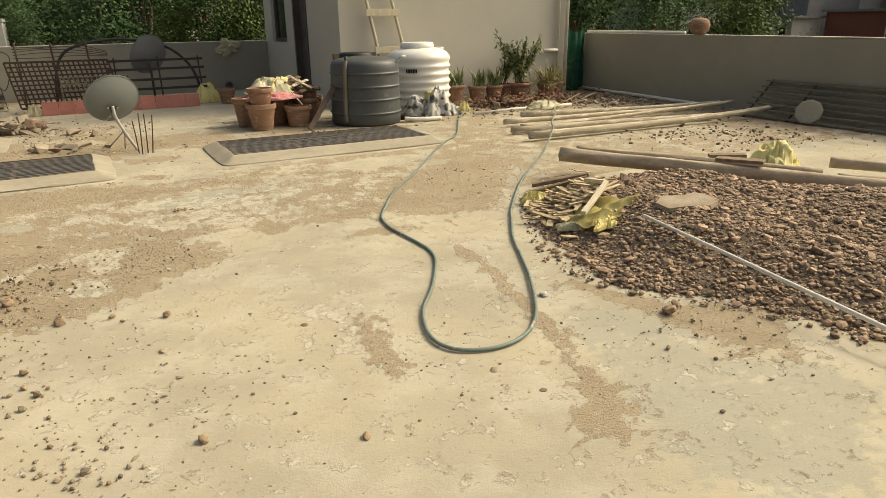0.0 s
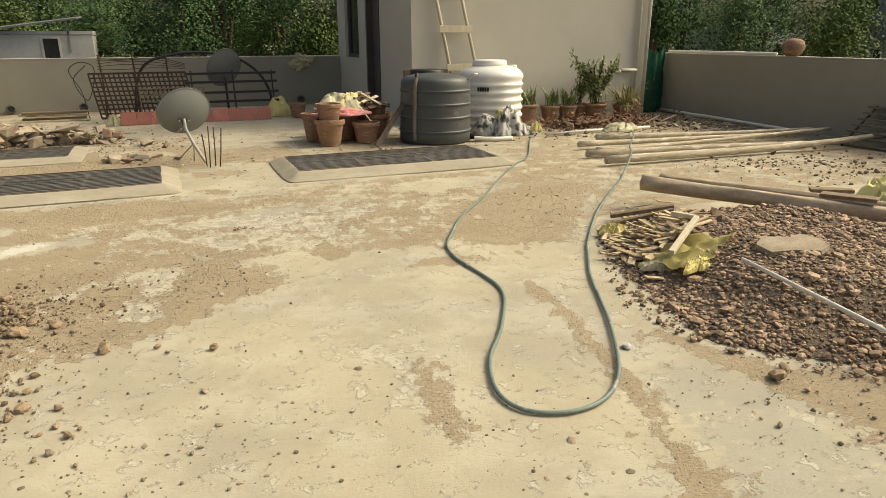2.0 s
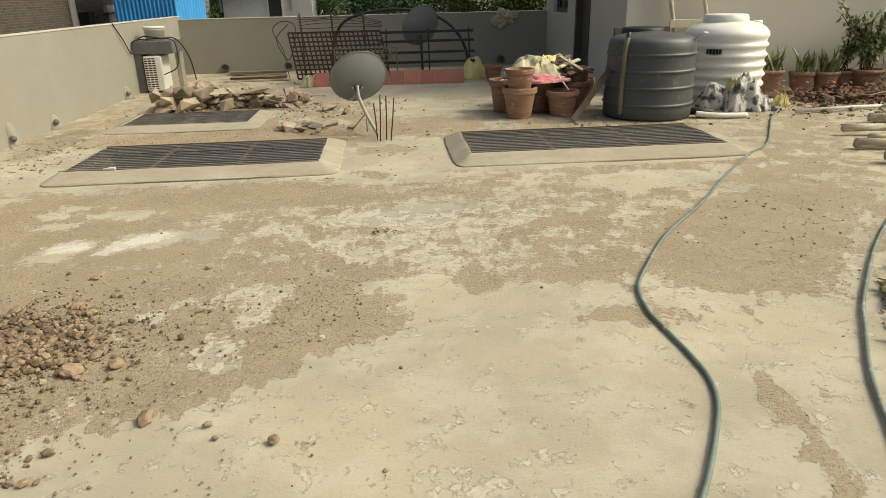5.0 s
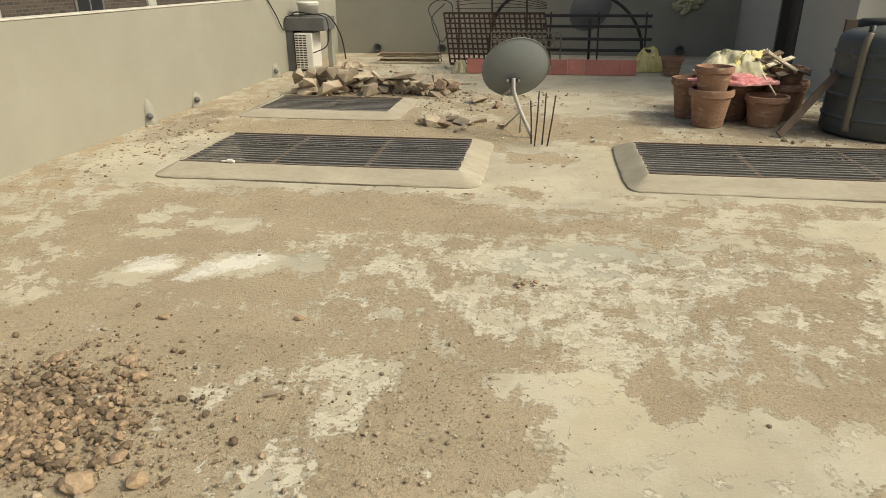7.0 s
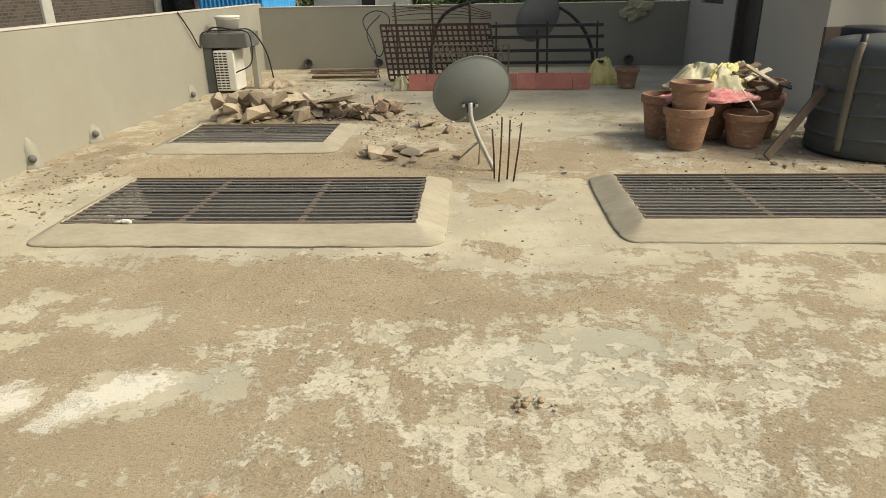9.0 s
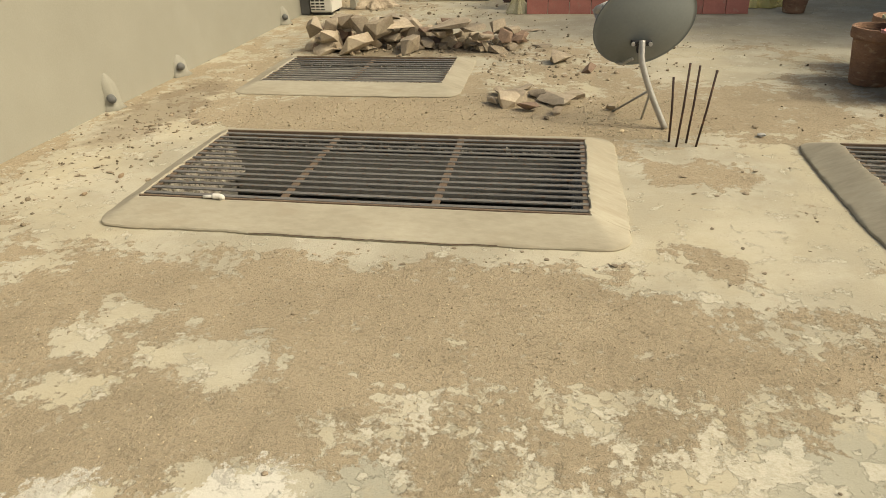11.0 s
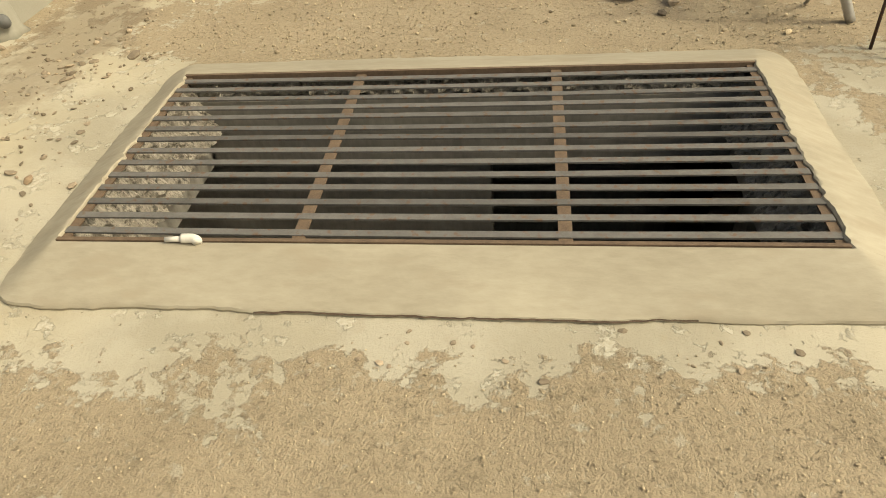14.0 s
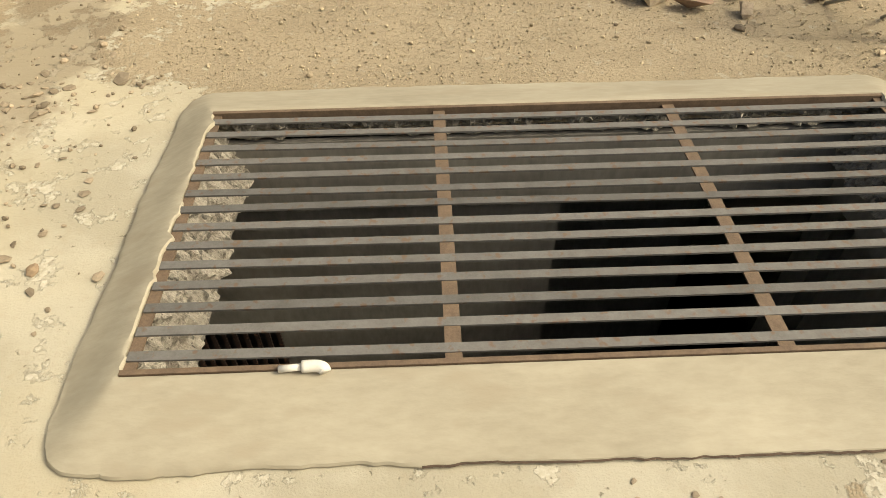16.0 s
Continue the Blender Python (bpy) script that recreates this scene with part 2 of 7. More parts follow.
SACKW = mat("pale_woven_sack", (0.60, 0.57, 0.41), (0.27, 0.24, 0.12), 0.6, scale=7, fine=200, bump=0.3)
SACKR = mat("red_striped_sack", (0.64, 0.44, 0.40), (0.42, 0.035, 0.06), 0.65, scale=7, fine=60, bump=0.3, stretch=(0.3, 1, 3))
SHEET = mat("white_plastic_sheet", (0.60, 0.59, 0.54), (0.36, 0.35, 0.32), 0.45, scale=4.5, fine=60, bump=0.4, worn=(0.07, 0.07, 0.068), worn_at=0.55)
WOOD = mat("weathered_pole_wood", (0.56, 0.49, 0.36), (0.33, 0.265, 0.175), 0.85, scale=5, fine=40, bump=0.6, stretch=(0.4, 3, 3), per_object=0.15, worn=(0.66, 0.62, 0.52), worn_at=0.6)
WOODDARK = mat("brown_log", (0.50, 0.415, 0.295), (0.27, 0.21, 0.145), 0.85, scale=4, fine=30, bump=0.6, stretch=(2, 0.3, 3), per_object=0.1)
PLANK = mat("old_board", (0.23, 0.17, 0.11), (0.125, 0.09, 0.06), 0.85, scale=6, fine=50, bump=0.4, stretch=(3, 3, 0.4), per_object=0.2)
LADDERW = mat("pale_ladder_wood", (0.60, 0.54, 0.40), (0.46, 0.40, 0.28), 0.7, scale=5, fine=40, bump=0.3, stretch=(4, 4, 0.3))
DISH = mat("grey_dish_paint", (0.185, 0.20, 0.195), (0.15, 0.165, 0.16), 0.5, scale=3, fine=60, bump=0.08, spec=0.4)
DISHD = mat("dark_dish_paint", (0.20, 0.215, 0.225), (0.155, 0.165, 0.175), 0.55, scale=3, bump=0.08)
GALV = mat("galvanised_tube", (0.46, 0.45, 0.42), (0.32, 0.31, 0.29), 0.45, 0.5, scale=12, bump=0.15)
ACWHITE = mat("white_enamel", (0.68, 0.66, 0.60), (0.58, 0.56, 0.50), 0.4, scale=3, bump=0.05)
DARKGREY = mat("dark_cement", (0.14, 0.14, 0.135), (0.10, 0.10, 0.095), 0.9, scale=6, bump=0.4)
GREENNET = mat("green_shade_net", (0.03, 0.16, 0.09), (0.015, 0.09, 0.055), 0.75, scale=9, fine=160, bump=0.5)
STONE = mat("gravel_stone", (0.42, 0.305, 0.205), (0.155, 0.108, 0.074), 0.9, scale=25, fine=120, bump=0.5, island=0.6)
PEBBLE = mat("river_pebble", (0.255, 0.185, 0.115), (0.105, 0.076, 0.05), 0.8, scale=20, fine=90, bump=0.3, island=0.55)
STONEL = mat("loose_pebble", (0.31, 0.25, 0.175), (0.18, 0.145, 0.10), 0.9, scale=25, fine=120, bump=0.5, island=0.4)
GRIT = mat("gravel_bed", (0.235, 0.18, 0.125), (0.11, 0.085, 0.062), 0.95, scale=22, fine=75, bump=1.0, depth=0.03)
SPLINTER = mat("dry_splinters", (0.625, 0.500, 0.312), (0.275, 0.209, 0.132), 0.9, scale=10, bump=0.4, island=0.4)
LEAFDRY = mat("dry_leaf", (0.22, 0.11, 0.06), (0.12, 0.065, 0.04), 0.85, scale=10, bump=0.3, island=0.4)
LEAF = mat("green_leaf", (0.27, 0.31, 0.125), (0.13, 0.17, 0.06), 0.55, scale=1.5, fine=12, bump=0, island=0.45, spec=0.4)
LEAFB = mat("tree_leaf", (0.078, 0.128, 0.05), (0.04, 0.072, 0.03), 0.8, scale=0.35, fine=3, bump=0, island=0.5, spec=0.08)
GRASSY = mat("arching_grass", (0.38, 0.34, 0.15), (0.20, 0.17, 0.075), 0.6, scale=3, fine=12, bump=0, island=0.4, spec=0.3)
DARKBOARD = mat("dark_brown_board", (0.125, 0.092, 0.068), (0.07, 0.052, 0.04), 0.85, scale=6, fine=50, bump=0.4, stretch=(3, 3, 0.4))
LEAFY = mat("yellow_green_leaf", (0.12, 0.165, 0.055), (0.06, 0.09, 0.032), 0.8, scale=0.5, fine=4, bump=0, island=0.4, spec=0.1)
BARK = mat("bark", (0.12, 0.085, 0.055), (0.06, 0.045, 0.03), 0.95, scale=5, bump=0.7)
BLUE = mat("blue_sheet", (0.06, 0.31, 0.64), (0.04, 0.235, 0.53), 0.45, scale=1.5, fine=20, bump=0.05)
FARWALL = mat("far_plaster", (0.45, 0.44, 0.40), (0.30, 0.29, 0.26), 0.9, scale=0.7, fine=8, bump=0.1)
FARDARK = mat("far_dark_wall", (0.23, 0.23, 0.23), (0.14, 0.14, 0.14), 0.9, scale=0.6, fine=6, bump=0.1)
FARRED = mat("far_red_wall", (0.20, 0.075, 0.055), (0.14, 0.05, 0.04), 0.9, scale=0.8, fine=8, bump=0.1)
ROOFSHEET = mat("grey_roof_sheet", (0.19, 0.19, 0.19), (0.11, 0.11, 0.11), 0.6, scale=1, fine=10, bump=0.1)
GLASS = mat("dark_pane", (0.02, 0.022, 0.024), rough=0.12, scale=2, bump=0, spec=0.6)
DOORWOOD = mat("dark_door_paint", (0.095, 0.083, 0.07), (0.06, 0.052, 0.045), 0.5, scale=4, bump=0.1)
EARTH = mat("far_earth", (0.17, 0.145, 0.10), (0.08, 0.085, 0.045), 0.95, scale=0.08, fine=0.8, bump=0.3)
BRICKFAR = brick_material("old_brick", (0.080, 0.063, 0.049), (0.040, 0.032, 0.026), (0.10, 0.086, 0.070), 1.7)


# ---- mesh helpers ----
def from_bm(name, bm, material, smooth=False):
    me = bpy.data.meshes.new(name)
    bmesh.ops.recalc_face_normals(bm, faces=bm.faces)
    bm.to_mesh(me)
    bm.free()
    me.materials.append(material)
    if smooth:
        me.shade_smooth()
    return new(name, me)


def thing(name, at, label, category, group="", kind=""):
    ob = new(name)
    ob.empty_display_size = 0.05
    ob.location = at
    ob["base"] = at
    return tagged(ob, label, category, group, kind)


def part(name, bm, material, parent, label="", smooth=False):
    ob = from_bm(name, bm, material, smooth)
    if parent.type == "EMPTY":
        ob.parent = parent
        ob.matrix_parent_inverse = Matrix.Translation(-parent.location)
    else:
        ob.parent = parent
    return tagged(ob, label) if label else ob


def single(name, bm, material, label, category, group="", kind="", smooth=False):
    ob = from_bm(name, bm, material, smooth or name in ("sack", "plastic_sheet"))
    if name in ("sack", "plastic_sheet"):
        ob.data.set_sharp_from_angle(angle=radians(55))
    return tagged(ob, label, category, group, kind)


def box(x0, x1, y0, y1, z0, z1, bevel=0.0, m=None, bm=None):
    own = bmesh.new()
    r = bmesh.ops.create_cube(own, size=1)
    bmesh.ops.scale(own, vec=(x1 - x0, y1 - y0, z1 - z0), verts=own.verts)
    bmesh.ops.translate(own, vec=((x0 + x1) / 2, (y0 + y1) / 2, (z0 + z1) / 2), verts=own.verts)
    if bevel:
        bmesh.ops.bevel(own, geom=own.edges[:], offset=bevel, segments=2, affect="EDGES", profile=0.6)
    if m is not None:
        bmesh.ops.transform(own, matrix=m, verts=own.verts)
    if bm is None:
        return own
    merge(bm, own)
    return bm


def merge(bm, other):
    me = bpy.data.meshes.new("t")
    other.to_mesh(me)
    other.free()
    bm.from_mesh(me)
    bpy.data.meshes.remove(me)


def tube(points, r, n=10, bm=None, radii=None, wobble=0.0, cap=True):
    """A round sweep along points."""
    bm = bm or bmesh.new()
    pts = [Vector(p) for p in points]
    rings = []
    ref = None
    for i, p in enumerate(pts):
        d = (pts[min(i + 1, len(pts) - 1)] - pts[max(i - 1, 0)]).normalized()
        if ref is None:
            ref = d.orthogonal().normalized()
        ref = (ref - d * ref.dot(d)).normalized()
        other = d.cross(ref)
        rr = radii[i] if radii else r
        ring = []
        for k in range(n):
            a = 2 * math.pi * k / n
            w = 1 + wobble * noise.noise(p * 3 + Vector((k, 0, 0)))
            ring.append(bm.verts.new(p + (ref * math.cos(a) + other * math.sin(a)) * rr * w))
        rings.append(ring)
    for a, b in zip(rings, rings[1:]):
        for k in range(n):
            bm.faces.new((a[k], a[(k + 1) % n], b[(k + 1) % n], b[k]))
    if cap:
        bm.faces.new(rings[0][::-1])
        bm.faces.new(rings[-1])
    return bm


def spline(pts, steps=8):
    """A smooth curve through points."""
    p = [Vector(q) for q in pts]
    p = [2 * p[0] - p[1]] + p + [2 * p[-1] - p[-2]]
    out = []
    for a, b, c, d in zip(p, p[1:], p[2:], p[3:]):
        for k in range(steps):
            t = k / steps
            out.append(0.5 * (2 * b + (c - a) * t + (2 * a - 5 * b + 4 * c - d) * t * t + (3 * b - a - 3 * c + d) * t ** 3))
    out.append(p[-2])
    return out


def lathe(profile, at, n=32, bm=None, tilt=None, wobble=0.0):
    """Turns (radius, height) pairs round a vertical axis."""
    bm = bm or bmesh.new()
    at = Vector(at)
    rings = []
    for r, z in profile:
        ring = []
        for k in range(n):
            a = 2 * math.pi * k / n
            rr = r * (1 + wobble * noise.noise(Vector((math.cos(a) * 2, math.sin(a) * 2, z * 9)) + at))
            v = Vector((rr * math.cos(a), rr * math.sin(a), z))
            ring.append(bm.verts.new(at + (tilt @ v if tilt else v)))
        rings.append(ring)
    for a, b in zip(rings, rings[1:]):
        for k in range(n):
            bm.faces.new((a[k], a[(k + 1) % n], b[(k + 1) % n], b[k]))
    if profile[0][0] > 1e-4:
        bm.faces.new(rings[0][::-1])
    if profile[-1][0] > 1e-4:
        bm.faces.new(rings[-1])
    return bm


def rock(at, size, rng, flat=0.7, bm=None, sub=1, blocky=0.0):
    """An angular lump."""
    own = bmesh.new()
    if blocky:
        # an angular shard: the hull of a few places near the faces of a box
        for k in range(12):
            p = [rng.uniform(-0.8, 0.8) for _ in range(3)]
            p[k % 3] = (0.78 if k % 2 else -0.78) * rng.uniform(0.85, 1.1)
            own.verts.new(p)
        bmesh.ops.convex_hull(own, input=own.verts[:])
        bmesh.ops.delete(own, geom=[v for v in own.verts if not v.link_faces], context="VERTS")
        j = 0.02
    else:
        bmesh.ops.create_icosphere(own, subdivisions=sub, radius=1)
        j = 0.28 if sub == 1 else 0.17
    sx, sy, sz = size * rng.uniform(0.8, 1.3), size * rng.uniform(0.7, 1.1), size * flat * rng.uniform(0.7, 1.15)
    k = 0.14 if flat < 0.36 else 0.4
    rot = Euler((rng.uniform(-k, k), rng.uniform(-k, k), rng.uniform(0, 6.3))).to_matrix()
    for v in own.verts:
        v.co += Vector((rng.uniform(-j, j), rng.uniform(-j, j), rng.uniform(-j, j)))
        v.co = rot @ Vector((v.co.x * sx, v.co.y * sy, v.co.z * sz))
    low = min(v.co.z for v in own.verts)
    bmesh.ops.translate(own, vec=Vector(at) + Vector((0, 0, -low * 0.82)), verts=own.verts)
    if bm is None:
        return own
    merge(bm, own)
    return bm


def stones(name, spots, material, label, category, rng, flat=0.7, smooth=False):
    """Many small stones in one mesh. spots: x, y, z, size."""
    bases = []
    for _ in range(10):
        own = bmesh.new()
        bmesh.ops.create_icosphere(own, subdivisions=1, radius=1)
        for v in own.verts:
            v.co *= rng.uniform(0.72, 1.18)
        own.verts.ensure_lookup_table()
        bases.append((np.array([v.co[:] for v in own.verts]), [[v.index for v in f.verts] for f in own.faces]))
        own.free()
    verts, faces, off = [], [], 0
    for x, y, z, s in spots:
        vs, fs = bases[rng.randrange(10)]
        a, t = rng.uniform(0, 6.28), rng.uniform(-0.5, 0.5)
        c, d = math.cos(a), math.sin(a)
        q = vs * np.array([s * rng.uniform(0.8, 1.35), s * rng.uniform(0.7, 1.1), s * flat])
        q = q @ np.array([[1, 0, 0], [0, math.cos(t), -math.sin(t)], [0, math.sin(t), math.cos(t)]])
        q = q @ np.array([[c, -d, 0], [d, c, 0], [0, 0, 1]])
        verts.append(q + np.array([x, y, z + s * flat * 0.6]))
        faces += [[i + off for i in f] for f in fs]
        off += len(vs)
    me = bpy.data.meshes.new(name)
    me.from_pydata(np.concatenate(verts).tolist(), [], faces)
    if smooth:
        me.shade_smooth()
    me.materials.append(material)
    return tagged(new(name, me), label, category, kind="stuff")


def crumple(at, rx, ry, h, seed, turn=0.0, folds=5.0, bm=None, sharp=1.0, n=40):
    """A crumpled sack or sheet lying in a heap, with a closed underside."""
    bm = bm or bmesh.new()
    c, s = math.cos(turn), math.sin(turn)
    top = []
    for i in range(n + 1):
        row = []
        for j in range(n + 1):
            u, v = 2 * i / n - 1, 2 * j / n - 1
            q = Vector((u, v, seed * 3.1))
            du = noise.noise(q * 1.7 + Vector((5, 0, 0))) * 0.35
            dv = noise.noise(q * 1.7 + Vector((0, 9, 0))) * 0.35
            # square to disc
            x, y = (u + du * 0.6) * math.sqrt(max(0, 1 - v * v / 2)), (v + dv * 0.6) * math.sqrt(max(0, 1 - u * u / 2))
            r = min(1, math.hypot(x, y))
            bent = q + Vector((noise.noise(q * 2.3), noise.noise(q * 2.3 + Vector((7, 3, 1))), 0)) * 0.35
            fold = 1 - (abs(noise.noise(bent * folds * 0.62)) * 1.5 + abs(noise.noise(bent * folds * 1.5 + Vector((3, 8, 2)))) * 0.55) * sharp
            z = h * (1 - r ** 2.4) * (0.45 + 0.55 * fold + 0.35 * noise.noise(q * 2.1)) + 0.012 + 0.03 * abs(noise.noise(q * folds * 2)) * r
            a = math.atan2(y, x)
            k = 1 + 0.42 * noise.noise(Vector((math.cos(a) * 1.6, math.sin(a) * 1.6, seed))) + 0.22 * noise.noise(Vector((math.cos(a) * 4.5, math.sin(a) * 4.5, seed + 7)))
            px, py = x * rx * k, y * ry * k
            row.append(bm.verts.new((at[0] + c * px - s * py, at[1] + s * px + c * py, at[2] + max(0.004, z))))
        top.append(row)
    for a, b in zip(top, top[1:]):
        for k in range(n):
            bm.faces.new((a[k], a[k + 1], b[k + 1], b[k]))
    rim = [top[0][k] for k in range(n)] + [top[k][n] for k in range(n)] + [top[n][k] for k in range(n, 0, -1)] + [top[k][0] for k in range(n, 0, -1)]
    base = [bm.verts.new((v.co.x, v.co.y, at[2] + 0.001)) for v in rim]
    for k in range(len(rim)):
        m = (k + 1) % len(rim)
        bm.faces.new((rim[k], base[k], base[m], rim[m]))
    bm.faces.new(base)
    return bm


def fbm2(x, y, scale, seed, octaves=4):
    """Soft random field over arrays."""
    rs = np.random.RandomState(seed)
    out, amp, tot = np.zeros_like(x), 1.0, 0.0
    for _ in range(octaves):
        g = rs.rand(64, 64)
        fx, fy = x * scale + 17.3, y * scale + 11.1
        ix, iy = np.floor(fx).astype(int), np.floor(fy).astype(int)
        tx, ty = fx - ix, fy - iy
        tx, ty = tx * tx * (3 - 2 * tx), ty * ty * (3 - 2 * ty)
        a, b = g[ix % 64, iy % 64], g[(ix + 1) % 64, iy % 64]
        c, d = g[ix % 64, (iy + 1) % 64], g[(ix + 1) % 64, (iy + 1) % 64]
        out += amp * ((a * (1 - tx) + b * tx) * (1 - ty) + (c * (1 - tx) + d * tx) * ty)
        tot += amp
        amp, scale = amp * 0.5, scale * 2.03
    return out / tot - 0.5

# ---- terrace floor, with three openings for light shafts ----
HOLE_A, HOLE_B, HOLE_C = (-2.59, -0.44, 6.01, 7.00), (0.90, 3.27, 6.08, 7.03), (-2.93, -1.47, 8.26, 9.10)
HOLES = (HOLE_A, HOLE_B, HOLE_C)
X0, X1, Y0, Y1 = -3.80, 8.90, -4.0, 14.30

# drifts of sand, pale cement, flaking skin and dark ground: centre x, y, half axes, turn in degrees
SANDS = [(-1.27, 7.65, 1.6, 0.36, 4), (0.16, 0.75, 0.10, 0.06, 30)]
# the last two lift the floor shaded by the house through its colour
PALES = [(-3.15, 6.75, 0.75, 0.30, 100), (2.3, 5.3, 0.5, 0.16, 10), (0.6, 9.2, 0.5, 0.5, 60), (1.4, 11.3, 2.6, 1.3, 0), (1.0, 12.8, 2.6, 1.2, 0)]
FLAKES = [(1.6, 4.7, 1.6, 0.8, 15), (-2.2, 4.7, 1.2, 0.6, 170), (0.2, 5.3, 1.6, 0.5, 0), (-3.2, 6.8, 0.6, 1.2, 0), (0.9, 7.9, 0.8, 0.6, 0), (2.6, 3.3, 0.7, 0.6, 0), (0.25, 1.5, 0.3, 0.35, 0)]
# dirty ground; the one at the pots also paints their shadow
DARKS = [(7.9, 6.6, 1.0, 3.4, 0), (6.8, 8.9, 1.7, 0.8, 0), (-1.9, 9.7, 1.1, 0.5, 0), (3.2, 7.4, 0.8, 0.15, 0), (2.3, 7.95, 0.9, 0.30, 0), (-3.4, 7.6, 0.3, 0.9, 0)]
PATCHES = []


def patch(kind, outline):
    """One patch of the screed by its outline; later ones lie over earlier ones."""
    PATCHES.append((kind, outline))


patch("pale", [(-0.72, 2.32), (-0.55, 2.54), (-0.25, 2.76), (-0.01, 2.91), (0.21, 3.02), (0.09, 3.27), (0.0, 3.57), (0.22, 3.58), (0.46, 3.48), (0.74, 3.38), (1.16, 3.43), (1.25, 3.22), (1.06, 3.11), (1.27, 2.84), (1.16, 2.48), (1.32, 2.14), (1.2, 1.9), (1.25, 1.1), (1.0, 0.2), (0.2, -0.4), (-0.5, 0.4), (-0.45, 1.4)])
patch("sand", [(-1.9, 4.16), (-1.29, 3.96), (-0.96, 4.0), (-0.56, 3.75), (-0.17, 3.68), (0.06, 3.28), (0.21, 3.02), (-0.04, 2.94), (-0.26, 2.82), (-0.4, 2.72), (-0.63, 2.52), (-0.88, 2.46), (-0.99, 2.37), (-1.5, 1.9), (-2.6, 2.2), (-2.7, 3.4)])
patch("sand", [(-2.19, 4.01), (-2.89, 4.99), (-2.4, 5.44), (-0.47, 5.7), (0.05, 5.53), (-0.18, 5.11), (-1.01, 5.0), (-1.6, 4.96), (-1.26, 4.69), (-1.67, 4.25), (-2.07, 4.08)])
patch("pale", [(-1.61, 4.11), (-1.56, 4.41), (-1.16, 4.52), (-1.17, 4.28), (-1.42, 4.16)])
patch("pale", [(-2.16, 4.04), (-2.02, 4.23), (-1.7, 4.36), (-1.72, 4.18), (-2.03, 4.02)])
patch("flaky", [(-0.94, 4.3), (-0.8, 4.72), (-0.1, 4.86), (0.62, 4.72), (1.63, 5.06), (1.87, 4.47), (1.42, 3.68), (0.89, 3.85), (0.5, 3.62), (0.1, 3.74), (-0.37, 3.77), (-0.75, 3.85)])
patch("flaky", [(-1.9, 3.9), (-0.5, 3.7), (0.0, 3.1), (-0.7, 2.55), (-1.5, 2.1), (-2.3, 2.6)])
patch("sand", [(0.45, 3.57), (1.15, 3.66), (1.82, 3.75), (1.7, 3.52), (1.08, 3.4), (0.64, 3.4)])
patch("sand", [(2.06, 4.46), (3.58, 4.67), (2.87, 3.74), (2.0, 3.52), (1.57, 3.56)])
patch("sand", [(-2.69, 5.62), (-2.1, 5.62), (-1.69, 5.62), (-1.18, 5.67), (-0.87, 5.74), (-0.72, 5.65), (-0.32, 5.66), (-0.18, 5.54), (0.04, 5.45), (-0.19, 4.94), (-1.43, 4.87), (-1.54, 5.1), (-1.91, 5.18), (-2.07, 5.25), (-2.45, 5.26)])
patch("pale", [(-2.44, 5.24), (-2.07, 5.24), (-1.9, 5.16), (-1.54, 5.1), (-1.46, 4.95), (-1.74, 4.87), (-1.9, 4.85), (-2.19, 4.88)])
patch("pale", [(1.56, 1.32), (1.86, 0.95), (1.89, 0.62), (2.04, 0.38), (1.6, 0.07), (1.17, 0.25), (1.32, 0.68)])
patch("drift", [(1.59, 2.60), (1.58, 2.31), (1.53, 1.89), (1.49, 1.74), (1.46, 1.51), (1.41, 1.28), (1.38, 1.13), (1.37, 1.02), (1.31, 0.84), (1.25, 0.68), (1.23, 0.55), (1.18, 0.43), (1.15, 0.33), (1.12, 0.25), (0.89, 0.34), (0.96, 0.51), (1.09, 0.56), (1.17, 0.68), (1.21, 0.81), (1.26, 0.96), (1.33, 1.15), (1.38, 1.34), (1.40, 1.52), (1.44, 1.72), (1.49, 1.91), (1.51, 2.29)])
patch("drift", [(1.84, 1.58), (1.90, 1.40), (1.99, 1.25), (2.09, 1.06), (2.30, 0.86), (2.49, 0.68), (2.13, 0.43), (2.06, 0.56), (1.87, 0.60), (1.92, 0.75), (1.75, 0.81), (1.77, 0.95), (1.84, 1.17), (1.83, 1.32)])
patch("drift", [(1.77, 0.53), (1.93, 0.54), (1.98, 0.42), (1.81, 0.36), (1.67, 0.38)])
patch("flaky", [(0.13, 2.02), (0.37, 2.04), (0.54, 1.91), (0.66, 1.98), (0.73, 1.76), (0.59, 1.72), (0.56, 1.42), (0.54, 1.10), (0.48, 1.14), (0.47, 1.30), (0.41, 1.43), (0.33, 1.52), (0.47, 1.70), (0.32, 1.83)])
patch("sand", [(0.55, 1.67), (0.62, 1.67), (0.58, 1.42), (0.54, 1.10), (0.49, 1.14), (0.48, 1.32)])
patch("sand", [(-1.7, 4.16), (-0.96, 4.18), (-0.76, 3.87), (-1.48, 3.85)])
patch("pale", [(-0.82, 3.46), (-0.7, 3.61), (-0.36, 3.58), (-0.25, 3.44), (-0.34, 3.31), (-0.39, 3.05), (-0.48, 2.95), (-0.47, 2.84), (-0.61, 2.72), (-0.69, 2.76), (-0.63, 2.94), (-0.59, 3.04), (-0.69, 3.21)])
patch("pale", [(-0.41, 2.66), (-0.4, 2.79), (-0.33, 2.96), (-0.14, 3.04), (-0.05, 2.93), (-0.2, 2.68)])
patch("pale", [(-1.0, 3.31), (-0.95, 3.38), (-0.88, 3.3), (-0.89, 3.22), (-0.96, 3.22)])
